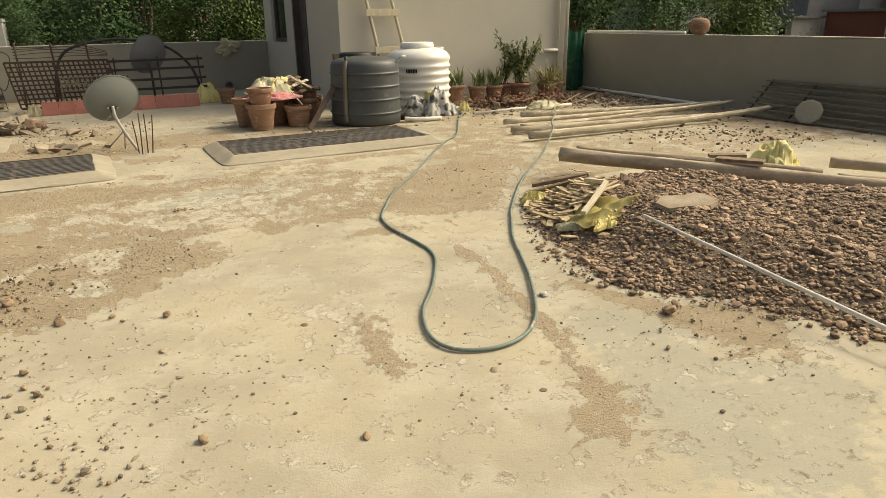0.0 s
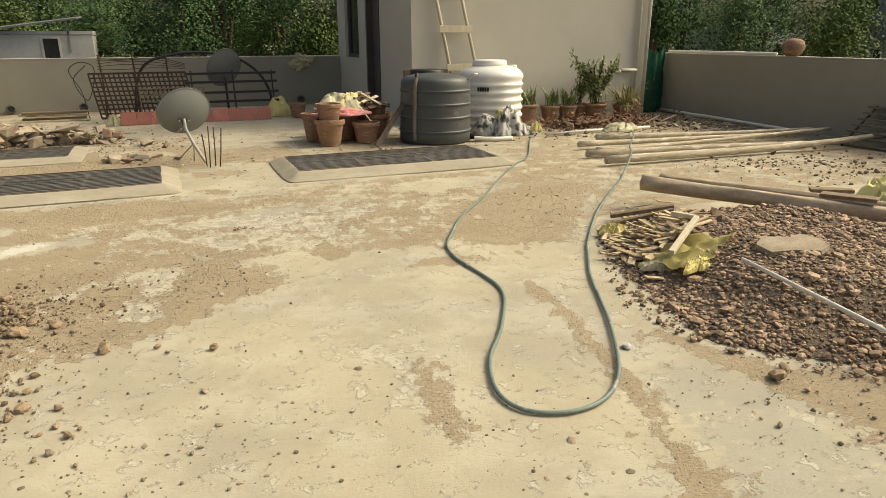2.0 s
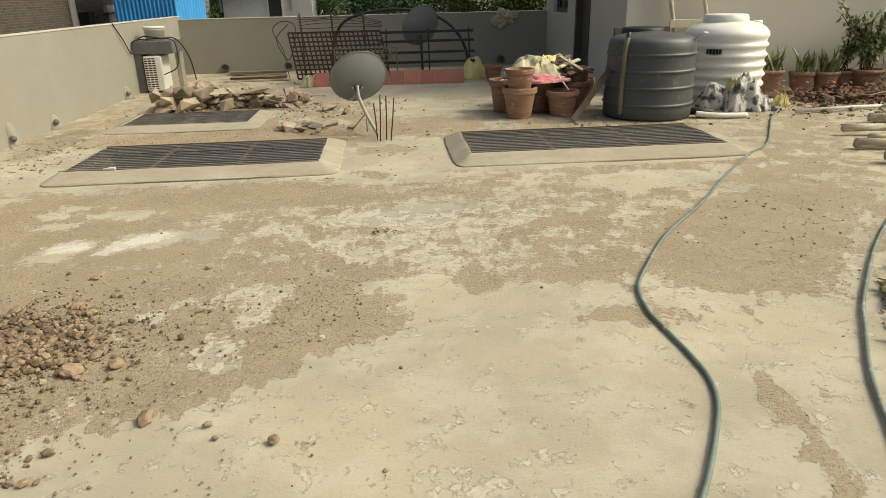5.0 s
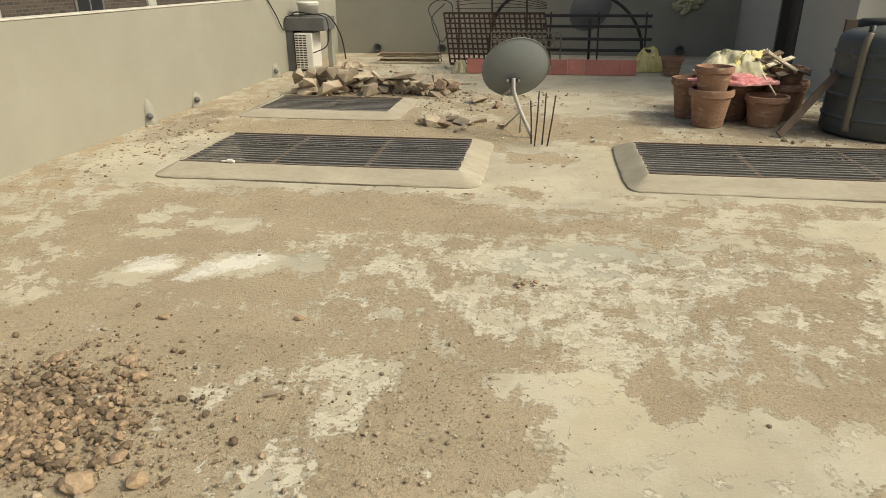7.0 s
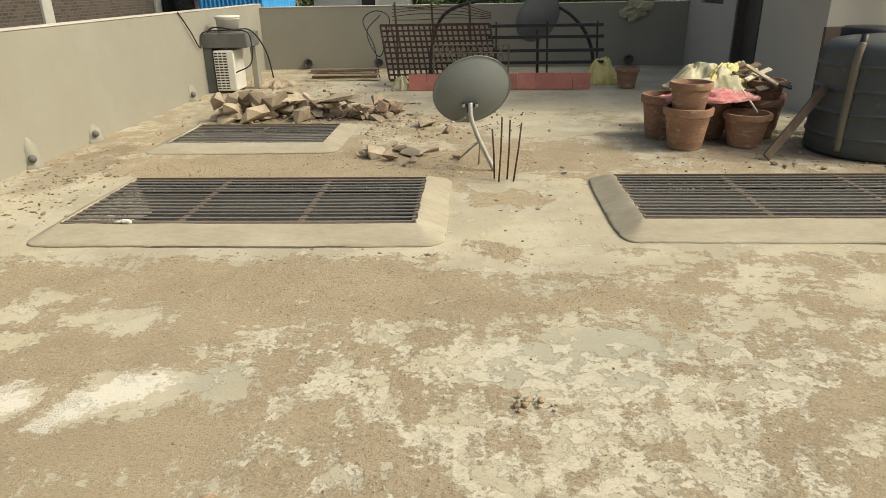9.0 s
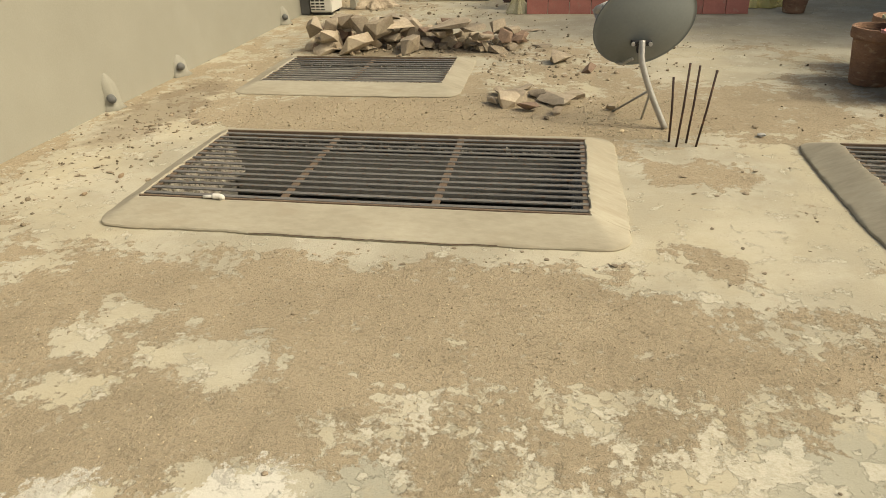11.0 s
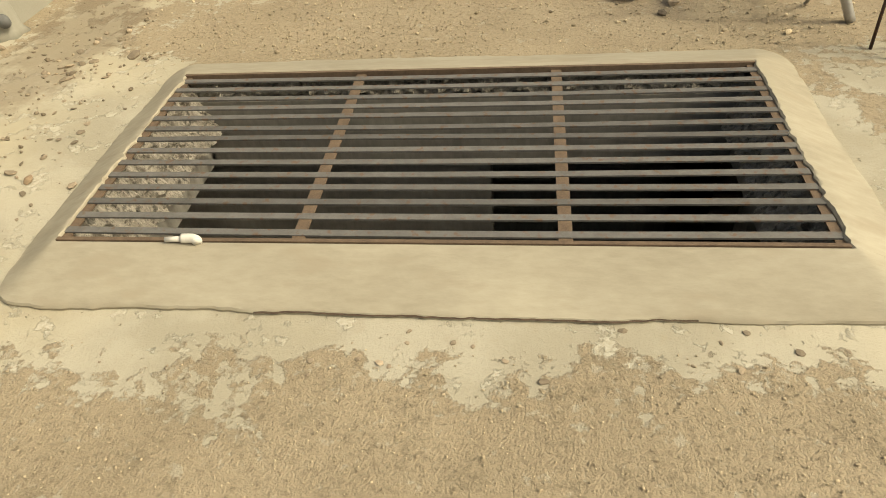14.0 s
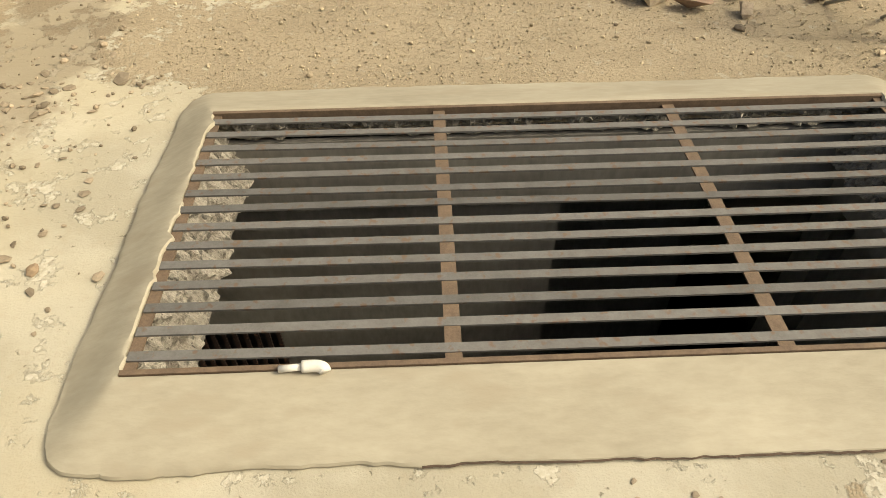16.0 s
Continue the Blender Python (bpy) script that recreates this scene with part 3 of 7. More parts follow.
patch("pale", [(-0.17, 7.13), (0.73, 6.99), (0.27, 5.96), (0.09, 5.92), (0.16, 5.71), (0.04, 5.54), (-0.32, 5.69), (-0.3, 5.94)])
patch("sand", [(-0.07, 5.88), (0.08, 5.89), (0.18, 5.76), (0.13, 5.68), (-0.03, 5.73)])
patch("sand", [(-1.01, 2.37), (-0.82, 2.40), (-0.51, 2.53), (-0.20, 2.73), (-0.04, 2.90), (0.17, 2.95), (-0.08, 3.64), (-0.27, 3.60), (-0.68, 3.34), (-1.09, 3.58)])
patch("grey", [(1.39, 1.26), (1.83, 1.25), (2.02, 0.68), (1.83, 0.59), (2.21, 0.25), (2.16, 0.01), (1.51, -0.35), (1.01, -0.07), (1.21, 0.51)])
patch("sand", [(1.85, 4.26), (2.34, 4.68), (3.22, 5.08), (3.62, 4.71), (2.75, 3.66), (2.41, 3.10), (1.78, 3.17), (1.51, 3.36)])
patch("sand", [(0.46, 3.52), (0.65, 3.60), (1.19, 3.66), (1.63, 3.73), (1.56, 3.59), (1.17, 3.48), (1.07, 3.37), (0.91, 3.46), (0.63, 3.36)])
patch("sand", [(1.00, 3.05), (1.20, 3.13), (1.46, 3.04), (1.37, 2.88), (1.13, 2.97)])
patch("sand", [(-0.84, 3.53), (-0.57, 3.69), (-0.22, 3.66), (0.00, 3.58), (0.03, 3.45), (0.14, 3.33), (0.10, 3.22), (0.22, 3.06), (0.18, 2.97), (0.09, 2.89), (-0.00, 2.96), (-0.07, 3.04), (-0.26, 3.03), (-0.42, 3.08), (-0.64, 3.21)])
patch("pale", [(-1.04, 3.30), (-0.95, 3.35), (-0.88, 3.27), (-0.91, 3.19), (-0.99, 3.23)])
patch("pale", [(-0.70, 2.91), (-0.57, 2.99), (-0.48, 2.87), (-0.55, 2.69), (-0.67, 2.63), (-0.74, 2.75)])
patch("pale", [(-0.67, 3.54), (-0.55, 3.60), (-0.34, 3.54), (-0.40, 3.34), (-0.48, 3.15), (-0.59, 3.18), (-0.58, 3.37)])
patch("sand", [(-2.21, 5.52), (-1.74, 5.68), (-1.35, 5.63), (-0.98, 5.69), (-0.76, 5.74), (-0.62, 5.62), (-0.38, 5.63), (-0.28, 5.52), (0.03, 5.44), (-0.01, 5.24), (0.20, 5.21), (0.48, 5.37), (0.70, 5.29), (0.95, 5.09), (0.91, 4.98), (0.41, 5.01), (0.00, 5.02), (-0.25, 5.04), (-0.42, 5.03), (-0.67, 4.95), (-0.97, 4.93), (-1.12, 4.82), (-1.20, 4.67), (-1.42, 4.62), (-1.59, 4.64), (-1.75, 4.63), (-1.84, 4.44), (-2.02, 4.36), (-2.83, 5.42)])
patch("sand", [(-1.62, 4.11), (-1.37, 4.26), (-1.12, 4.31), (-0.97, 4.21), (-0.90, 4.08), (-1.60, 4.02)])
patch("pale", [(-1.95, 4.92), (-1.92, 5.05), (-1.55, 5.04), (-1.46, 4.91), (-1.64, 4.82), (-1.75, 4.85)])
patch("pale", [(-2.28, 5.23), (-2.06, 5.21), (-2.05, 5.14), (-2.18, 5.11)])
patch("pale", [(-2.25, 4.81), (-2.15, 4.86), (-1.98, 4.76), (-2.04, 4.64)])
patch("pale", [(-0.28, 6.88), (0.29, 7.23), (0.73, 7.25), (0.64, 5.96), (0.66, 5.76), (0.86, 5.76), (1.26, 5.74), (1.18, 5.57), (0.93, 5.60), (0.52, 5.42), (0.26, 5.50), (0.01, 5.43), (-0.28, 5.58), (-0.35, 5.90)])
patch("sand", [(-0.24, 6.86), (0.39, 6.93), (0.36, 6.58), (-0.12, 6.55)])
patch("sand", [(-0.10, 5.88), (0.06, 5.85), (0.14, 5.67), (0.06, 5.62), (-0.04, 5.73)])
patch("white", [(-1.59, 4.20), (-1.57, 4.37), (-1.50, 4.49), (-1.30, 4.54), (-1.19, 4.49), (-1.22, 4.38), (-1.38, 4.29), (-1.51, 4.17)])
patch("white", [(-1.97, 4.29), (-1.90, 4.38), (-1.73, 4.42), (-1.67, 4.29), (-1.78, 4.18), (-1.88, 4.17)])
patch("flaky", [(-1.20, 4.67), (-1.00, 4.87), (-0.79, 4.88), (-0.48, 4.95), (-0.36, 4.84), (-0.10, 5.06), (-0.04, 4.87), (-0.14, 4.76), (-0.23, 4.60), (-0.34, 4.45), (-0.40, 4.23), (-0.45, 4.13), (-0.79, 4.10), (-0.87, 4.19), (-0.98, 4.25), (-0.91, 4.35), (-0.92, 4.46), (-1.06, 4.50)])
patch("pale", [(-2.88, 5.97), (-2.89, 6.13), (-2.82, 6.22), (-3.00, 6.32), (-3.11, 6.58), (-3.05, 6.83), (-3.38, 6.93), (-3.15, 7.07), (-2.97, 7.34), (-2.71, 7.29), (-2.37, 6.42), (-2.61, 5.82), (-2.68, 5.80)])
patch("pale", [(-1.94, 5.01), (-1.82, 5.07), (-1.62, 5.09), (-1.46, 5.00), (-1.50, 4.91), (-1.67, 4.86), (-1.91, 4.86)])
patch("pale", [(-2.28, 5.01), (-2.07, 5.11), (-1.99, 5.02), (-2.08, 4.92), (-2.22, 4.91)])
patch("pale", [(-2.23, 5.21), (-2.16, 5.25), (-2.05, 5.21), (-2.16, 5.14)])
patch("sand", [(-0.07, 5.88), (0.06, 5.84), (0.19, 5.80), (0.13, 5.65), (0.02, 5.73)])
patch("pale", [(-2.57, 5.79), (-2.53, 5.73), (-2.41, 5.67), (-2.30, 5.58), (-2.26, 5.66), (-2.17, 5.67), (-2.04, 5.63), (-1.78, 5.67), (-1.58, 5.71), (-1.41, 5.72), (-1.32, 5.67), (-1.10, 5.67), (-0.98, 5.70), (-0.83, 5.75), (-0.71, 5.70), (-0.53, 5.66), (-0.41, 5.95), (-1.47, 5.99), (-2.66, 5.94)])
patch("pale", [(-2.00, 5.61), (-1.92, 5.63), (-1.87, 5.56), (-1.88, 5.49), (-1.95, 5.50), (-2.00, 5.55)])
patch("pale", [(-1.41, 5.68), (-1.32, 5.67), (-1.33, 5.60), (-1.41, 5.58)])
patch("grey", [(-0.23, 4.60), (-0.04, 4.87), (0.40, 4.98), (0.88, 4.90), (0.64, 4.39), (0.08, 4.39), (-0.24, 4.41)])
patch("grey", [(-1.20, 4.60), (-0.95, 4.70), (-0.92, 4.46), (-0.98, 4.25), (-1.25, 4.38)])


def depth_inside(xs, ys, poly):
    """Distance inside an outline, below 0 outside."""
    best, odd = np.full_like(xs, 1e9), np.zeros(xs.shape, bool)
    for (ax, ay), (bx, by) in zip(poly, poly[1:] + poly[:1]):
        t = np.clip(((xs - ax) * (bx - ax) + (ys - ay) * (by - ay)) / ((bx - ax) ** 2 + (by - ay) ** 2), 0, 1)
        best = np.minimum(best, np.hypot(xs - ax - t * (bx - ax), ys - ay - t * (by - ay)))
        if by != ay:
            odd ^= ((ay > ys) != (by > ys)) & (xs < (bx - ax) * (ys - ay) / (by - ay) + ax)
    return np.where(odd, best, -best)


def field(xs, ys, ellipses):
    out = np.zeros_like(xs)
    for x, y, a, b, turn in ellipses:
        c, s = math.cos(radians(turn)), math.sin(radians(turn))
        u, v = (xs - x) * c + (ys - y) * s, -(xs - x) * s + (ys - y) * c
        out = np.maximum(out, np.clip(1.25 - 0.75 * np.sqrt((u / a) ** 2 + (v / b) ** 2), 0, 1))
    return out


def edge_band(xs, ys, hole, near, far):
    """1 close to a shaft's kerb, 0 away from it."""
    dx = np.maximum(np.maximum(hole[0] - xs, xs - hole[1]), 0)
    dy = np.maximum(np.maximum(hole[2] - ys, ys - hole[3]), 0)
    d = np.hypot(dx, dy)
    return np.clip((far - d) / (far - near), 0, 1)


def floor_cover(x, y):
    """Signed distances from the edges of the sand drifts and white patches, and how flaky the screed is."""
    rag = fbm2(x, y, 1.2, 3) * 0.5 + fbm2(x, y, 4.0, 4) * 0.35
    sand = np.where(y > 7.5, 0.03, np.where(y > 3.6, 0.01, -0.11)) + rag * 0.35 + 0.25 * (field(x, y, SANDS) - field(x, y, PALES))
    white, grey = np.full_like(x, -0.4), np.full_like(x, -0.4)
    flaky = field(x, y, FLAKES) * 0.12 + rag * 0.3 - 0.06
    for kind, outline in PATCHES:
        deep = depth_inside(x, y, outline)
        deep = np.where(deep > 0, deep * max(1.0, 0.10 / deep.max()), deep)
        deep = np.clip(deep, -0.4, 0.10 if kind == "sand" else 0.13)
        if kind == "flaky":
            flaky = np.maximum(flaky, np.clip(0.08 + 1.5 * deep, 0, 0.20))
        elif kind == "white":
            white = np.maximum(white, deep)
            sand = np.minimum(sand, -deep)
        elif kind == "grey":
            grey = np.maximum(grey, deep)
            sand = np.minimum(sand, -deep + 0.03)
        elif kind == "drift":
            sand = np.maximum(sand, np.clip(0.04 + 2.5 * deep, -0.4, 0.15))
        elif kind == "sand":
            sand = np.maximum(sand, deep)
        else:
            sand = np.minimum(sand, -deep)
    ring = np.max([edge_band(x, y, h, 0.22, 0.40) for h in HOLES[:2]], axis=0)
    sand = np.where(y < 6.9, np.minimum(sand, 0.2 - 0.4 * ring), sand)
    return sand, white, flaky, grey


def build_floor():
    def lines(lo, hi, step, stops):
        n = round((hi - lo) / step)
        v = np.linspace(lo, hi, n + 1)
        for s in stops:
            v[np.abs(v - s).argmin()] = s
        return v

    gx = lines(X0, X1, 0.05, [h[i] for h in HOLES for i in (0, 1)])
    gy = lines(Y0, Y1, 0.05, [h[i] for h in HOLES for i in (2, 3)])
    xs, ys = np.meshgrid(gx, gy)
    zs = 0.004 * np.sin(xs * 1.9 + ys) * np.cos(ys * 1.3 - xs * 0.6) - 0.004 + 0.006 * fbm2(xs, ys, 2.0, 5)
    near = np.max([edge_band(xs, ys, h, 0.0, 0.02) for h in HOLES], axis=0)
    zs = zs * (1 - near)
    nx, ny = len(gx), len(gy)
    cx, cy = (gx[1:] + gx[:-1]) / 2, (gy[1:] + gy[:-1]) / 2
    faces = []
    for j in range(ny - 1):
        for i in range(nx - 1):
            if any(h[0] < cx[i] < h[1] and h[2] < cy[j] < h[3] for h in HOLES):
                continue
            k = j * nx + i
            faces.append((k, k + 1, k + nx + 1, k + nx))
    me = bpy.data.meshes.new("floor")
    me.from_pydata(np.stack([xs.ravel(), ys.ravel(), zs.ravel()], 1).tolist(), [], faces)
    x, y = xs.ravel(), ys.ravel()
    rag = fbm2(x, y, 1.2, 3) * 0.5 + fbm2(x, y, 4.0, 4) * 0.35
    sand, white, flaky, grey = floor_cover(x, y)
    dark = field(x, y, DARKS) + rag * 0.4
    for name, values in (("sand", sand), ("white", white), ("dark", dark), ("flaky", flaky), ("grey", grey)):
        at = me.attributes.new(name, "FLOAT", "POINT")
        at.data.foreach_set("value", values.astype(np.float32))
    me.materials.append(FLOOR)
    me.shade_smooth()
    return tagged(new("floor", me), "dusty cream cement screed of a flat roof terrace, patched and sandy", "floor", kind="structure")


build_floor()


def wall(name, bm, material, label):
    return tagged(from_bm(name, bm, material), label, "wall", kind="structure")


# slab and house body under the terrace
under = bmesh.new()
box(X0 - 0.15, X1 + 0.15, Y0 - 0.15, HOLE_A[2] - 0.5, -0.5, -0.03, bm=under)
wall("slab", under, SHAFT, "concrete roof slab seen at the shaft edges")


def parapet(name, x0, x1, y0, y1, top, label):
    """A plastered parapet with a slightly uneven pale coping."""
    bm = bmesh.new()
    long_x = x1 - x0 > y1 - y0
    n = 40
    rows = []
    for i in range(n + 1):
        t = i / n
        row = []
        for j, (s, z) in enumerate(((0, -0.5), (0, 0.02), (0, top * 0.5), (0, top), (1, top), (1, -0.5))):
            x, y = (x0 + (x1 - x0) * t, y0 + (y1 - y0) * s) if long_x else (x0 + (x1 - x0) * s, y0 + (y1 - y0) * t)
            w = 0.006 * noise.noise(Vector((x * 0.7, y * 0.7, z * 2)))
            row.append(bm.verts.new((x + (0 if long_x else w), y + (w if long_x else 0), z + (0.006 * noise.noise(Vector((x, y, 3))) if z == top else 0))))
        rows.append(row)
    for a, b in zip(rows, rows[1:]):
        for k in range(len(a)):
            bm.faces.new((a[k], a[(k + 1) % 6], b[(k + 1) % 6], b[k]))
    bm.faces.new(rows[0]), bm.faces.new(rows[-1][::-1])
    ob = wall(name, bm, PLASTER, label)
    ob.data.shade_smooth()
    ob.data.set_sharp_from_angle(angle=radians(40))
    cap = bmesh.new()
    box(x0 - 0.004, x1 + 0.004, y0 - 0.004, y1 + 0.004, top + 0.004, top + 0.018, 0.005, bm=cap)
    part("coping", cap, COPING, ob, "pale cement coping")
    return ob


parapet("wall_west", X0 - 0.15, X0, Y0, Y1 + 0.15, 1.075, "plastered beige parapet wall lit by the sun")
parapet("wall_north", X0, 3.495, Y1, Y1 + 0.15, 1.02, "plastered grey parapet wall in shade")
parapet("wall_east", X1, X1 + 0.15, Y0, 10.0, 1.12, "plastered grey parapet wall along the terrace edge")
parapet("wall_south", X0, X1, Y0 - 0.15, Y0, 1.08, "plastered parapet wall closing the terrace")

# house block with its shaded front
HX0, HX1, HY0, HTOP = 3.50, 8.22, 9.65, 4.95
wall("wall_house_front", box(HX0, HX1, HY0, HY0 + 0.2, -0.5, HTOP), PLASTER_HOUSE, "smooth grey plastered house wall in shade")
side = box(HX0, HX0 + 0.2, HY0 + 0.2, 11.32, -0.5, HTOP)
box(HX0, HX0 + 0.2, 12.15, 12.72, -0.5, HTOP, bm=side), box(HX0, HX0 + 0.2, 13.75, 14.15, -0.5, HTOP, bm=side)
box(HX0, HX0 + 0.2, 11.32, 12.15, 2.30, HTOP, bm=side), box(HX0, HX0 + 0.2, 11.32, 12.15, -0.5, -0.02, bm=side)
box(HX0, HX0 + 0.2, 12.72, 13.75, -0.5, 1.02, bm=side), box(HX0, HX0 + 0.2, 12.72, 13.75, 2.45, HTOP, bm=side)
wall("wall_house_side", side, PLASTER_HOUSE, "smooth grey plastered side wall of the house with a door")
wall("wall_house_east", box(HX1 - 0.2, HX1, HY0 + 0.2, 14.15, -0.5, HTOP), PLASTER_HOUSE, "far side wall of the house")
wall("wall_house_back", box(HX0, HX1, 14.15, 14.35, -0.5, HTOP), PLASTER_HOUSE, "rear wall of the house")
inner = box(4.9, 5.0, HY0 + 0.2, 14.15, -0.5, HTOP)
wall("wall_house_inner", inner, PLASTER_HOUSE, "inner wall of the house behind the window")
tagged(from_bm("roof_house", box(HX0 - 0.02, HX1 + 0.05, HY0 - 0.20, 14.40, HTOP, HTOP + 0.15), PLASTER_HOUSE), "flat concrete roof of the house", "roof", kind="structure")
win = thing("window_1", (3.58, 13.23, 1.02), "narrow window with a grey frame and dark glass", "window", kind="structure")
part("pane", box(3.60, 3.61, 12.80, 13.67, 1.10, 2.37), GLASS, win)
wf = box(3.56, 3.65, 12.72, 12.80, 1.02, 2.45)
box(3.56, 3.65, 13.67, 13.75, 1.02, 2.45, bm=wf), box(3.56, 3.65, 12.80, 13.67, 1.02, 1.10, bm=wf), box(3.56, 3.65, 12.80, 13.67, 2.37, 2.45, bm=wf)
part("window_frame", wf, DOORWOOD, win)
door = thing("door_1", (3.56, 11.74, 0), "dark painted door in the side of the house, shut", "door", kind="structure")
part("door_leaf", box(3.60, 3.64, 11.39, 12.08, 0.0, 2.23), DOORWOOD, door)
df = box(3.48, 3.66, 11.32, 11.39, 0, 2.3)
box(3.48, 3.66, 12.08, 12.15, 0, 2.3, bm=df), box(3.48, 3.66, 11.39, 12.08, 2.23, 2.3, bm=df)
part("door_frame", df, DOORWOOD, door)
tagged(from_bm("wall_corner", box(HX1, X1 + 0.15, 10.0, 10.15, -0.5, 1.12), PLASTER), "plastered parapet closing the corner beside the house", "wall", kind="structure")


# ---- light shafts: slab edge, beam, wall with a doorway below ----
def shaft(name, hole, depth=3.2, doorway=None):
    x0, x1, y0, y1 = hole
    e = 0.02
    edge = bmesh.new()
    n = 150
    # rough broken edge of the slab, leaning inwards at the ends
    outline = []
    for a, b in (((x0, y0), (x1, y0)), ((x1, y0), (x1, y1)), ((x1, y1), (x0, y1)), ((x0, y1), (x0, y0))):
        for k in range(n):
            outline.append((a[0] + (b[0] - a[0]) * k / n, a[1] + (b[1] - a[1]) * k / n))
    cx, cy = (x0 + x1) / 2, (y0 + y1) / 2
    rings = []
    for z in (0.055, 0.04, 0.025, 0.01, -0.005, -0.02, -0.035, -0.05, -0.065, -0.08, -0.095, -0.11, -0.125, -0.14, -0.155, -0.17, -0.18):
        ring = []
        low = max(0.0, 0.04 - z) / 0.21
        for x, y in outline:
            q = Vector((x, y, z))
            w = (noise.noise(q * 11) * 0.018 + noise.noise(q * 37) * 0.020 + abs(noise.noise(q * 23)) * 0.03 + noise.noise(q * 71) * 0.012) * (0 if z > 0.05 else 1) - (0.012 if z < 0.05 else 0)
            dx, dy = (1 if x <= x0 else -1 if x >= x1 else 0), (1 if y <= y0 else -1 if y >= y1 else 0)
            ring.append(edge.verts.new((x + dx * (w + 0.062 * low), y + dy * (w - (0.05 if dy < 0 and z < -0.045 else 0)), z)))
        rings.append(ring)
    for a, b in zip(rings, rings[1:]):
        for k in range(len(a)):
            edge.faces.new((a[k], a[(k + 1) % len(a)], b[(k + 1) % len(a)], b[k]))
    tagged(from_bm(name + "_slab_edge", edge, SLABEDGE), "rough broken concrete edge of the shaft opening", "wall", kind="structure")
    beam = box(x0 + 0.001, x1 - 0.001, y1 - 0.003, y1 + 0.06, -0.34, -0.05)
    box(x1 - 0.003, x1 + 0.06, y0 + 0.03, y1 - 0.004, -0.34, -0.085, bm=beam)
    tagged(from_bm(name + "_beam", beam, SHAFT), "dim plastered beam under the shaft opening", "beam", kind="structure")
    lo = -depth
    g = 0.9
    far, west, east, near = y1 + 0.10, x0 - g, x1 + g, y0 - 0.45

    def piece(kind_, *b):
        label = {"wall": "dim plastered wall of the light shaft below the grate", "floor": "dusty floor at the bottom of the light shaft", "ceiling": "underside of the roof slab beside the shaft"}[kind_]
        tagged(from_bm(kind_ + "_" + name, box(*b), SHAFT), label, kind_, kind="structure")

    if doorway:
        dx0, dx1, top = doorway
        piece("wall", west, dx0, far, far + 0.15, lo, -0.34), piece("wall", dx1, east, far, far + 0.15, lo, -0.34)
        piece("wall", dx0 - 0.5, dx1 + 0.5, far + 2.0, far + 2.15, lo, -0.36)
    else:
        piece("wall", west, east, far, far + 0.15, lo, -0.34)
    piece("wall", west - 0.15, west, near, far, lo, -0.34), piece("wall", east, east + 0.15, near, far, lo, -0.34)
    piece("wall", west, east, near - 0.15, near, lo, -0.34)
    piece("floor", west - 0.3, east + 0.3, near - 0.2, far + 2.2, lo - 0.1, lo)
    for b in ((west, x0 - e, near, far), (x1 + e, east, near, far), (x0 - e, x1 + e, near, y0 - e), (x0 - e, x1 + e, y1 + e, far), (west - 0.3, east + 0.3, far, far + 2.2)):
        piece("ceiling", *b, -0.36, -0.05)


shaft("shaft_1", HOLE_A, doorway=(-1.40, -0.25, -0.36))
vent = thing("vent_grille", (-2.85, 7.09, -1.5), "dark barred vent in the wall below the grate", "grille")
part("backing", box(-3.05, -2.62, 7.085, 7.095, -1.60, -1.12), BLACK, vent)
for k in range(9):
    part("bar", box(-3.03 + 0.05 * k, -3.012 + 0.05 * k, 7.07, 7.084, -1.60, -1.12), RUSTDARK, vent)
shaft("shaft_2", HOLE_B)
shaft("shaft_3", HOLE_C, depth=3.1)


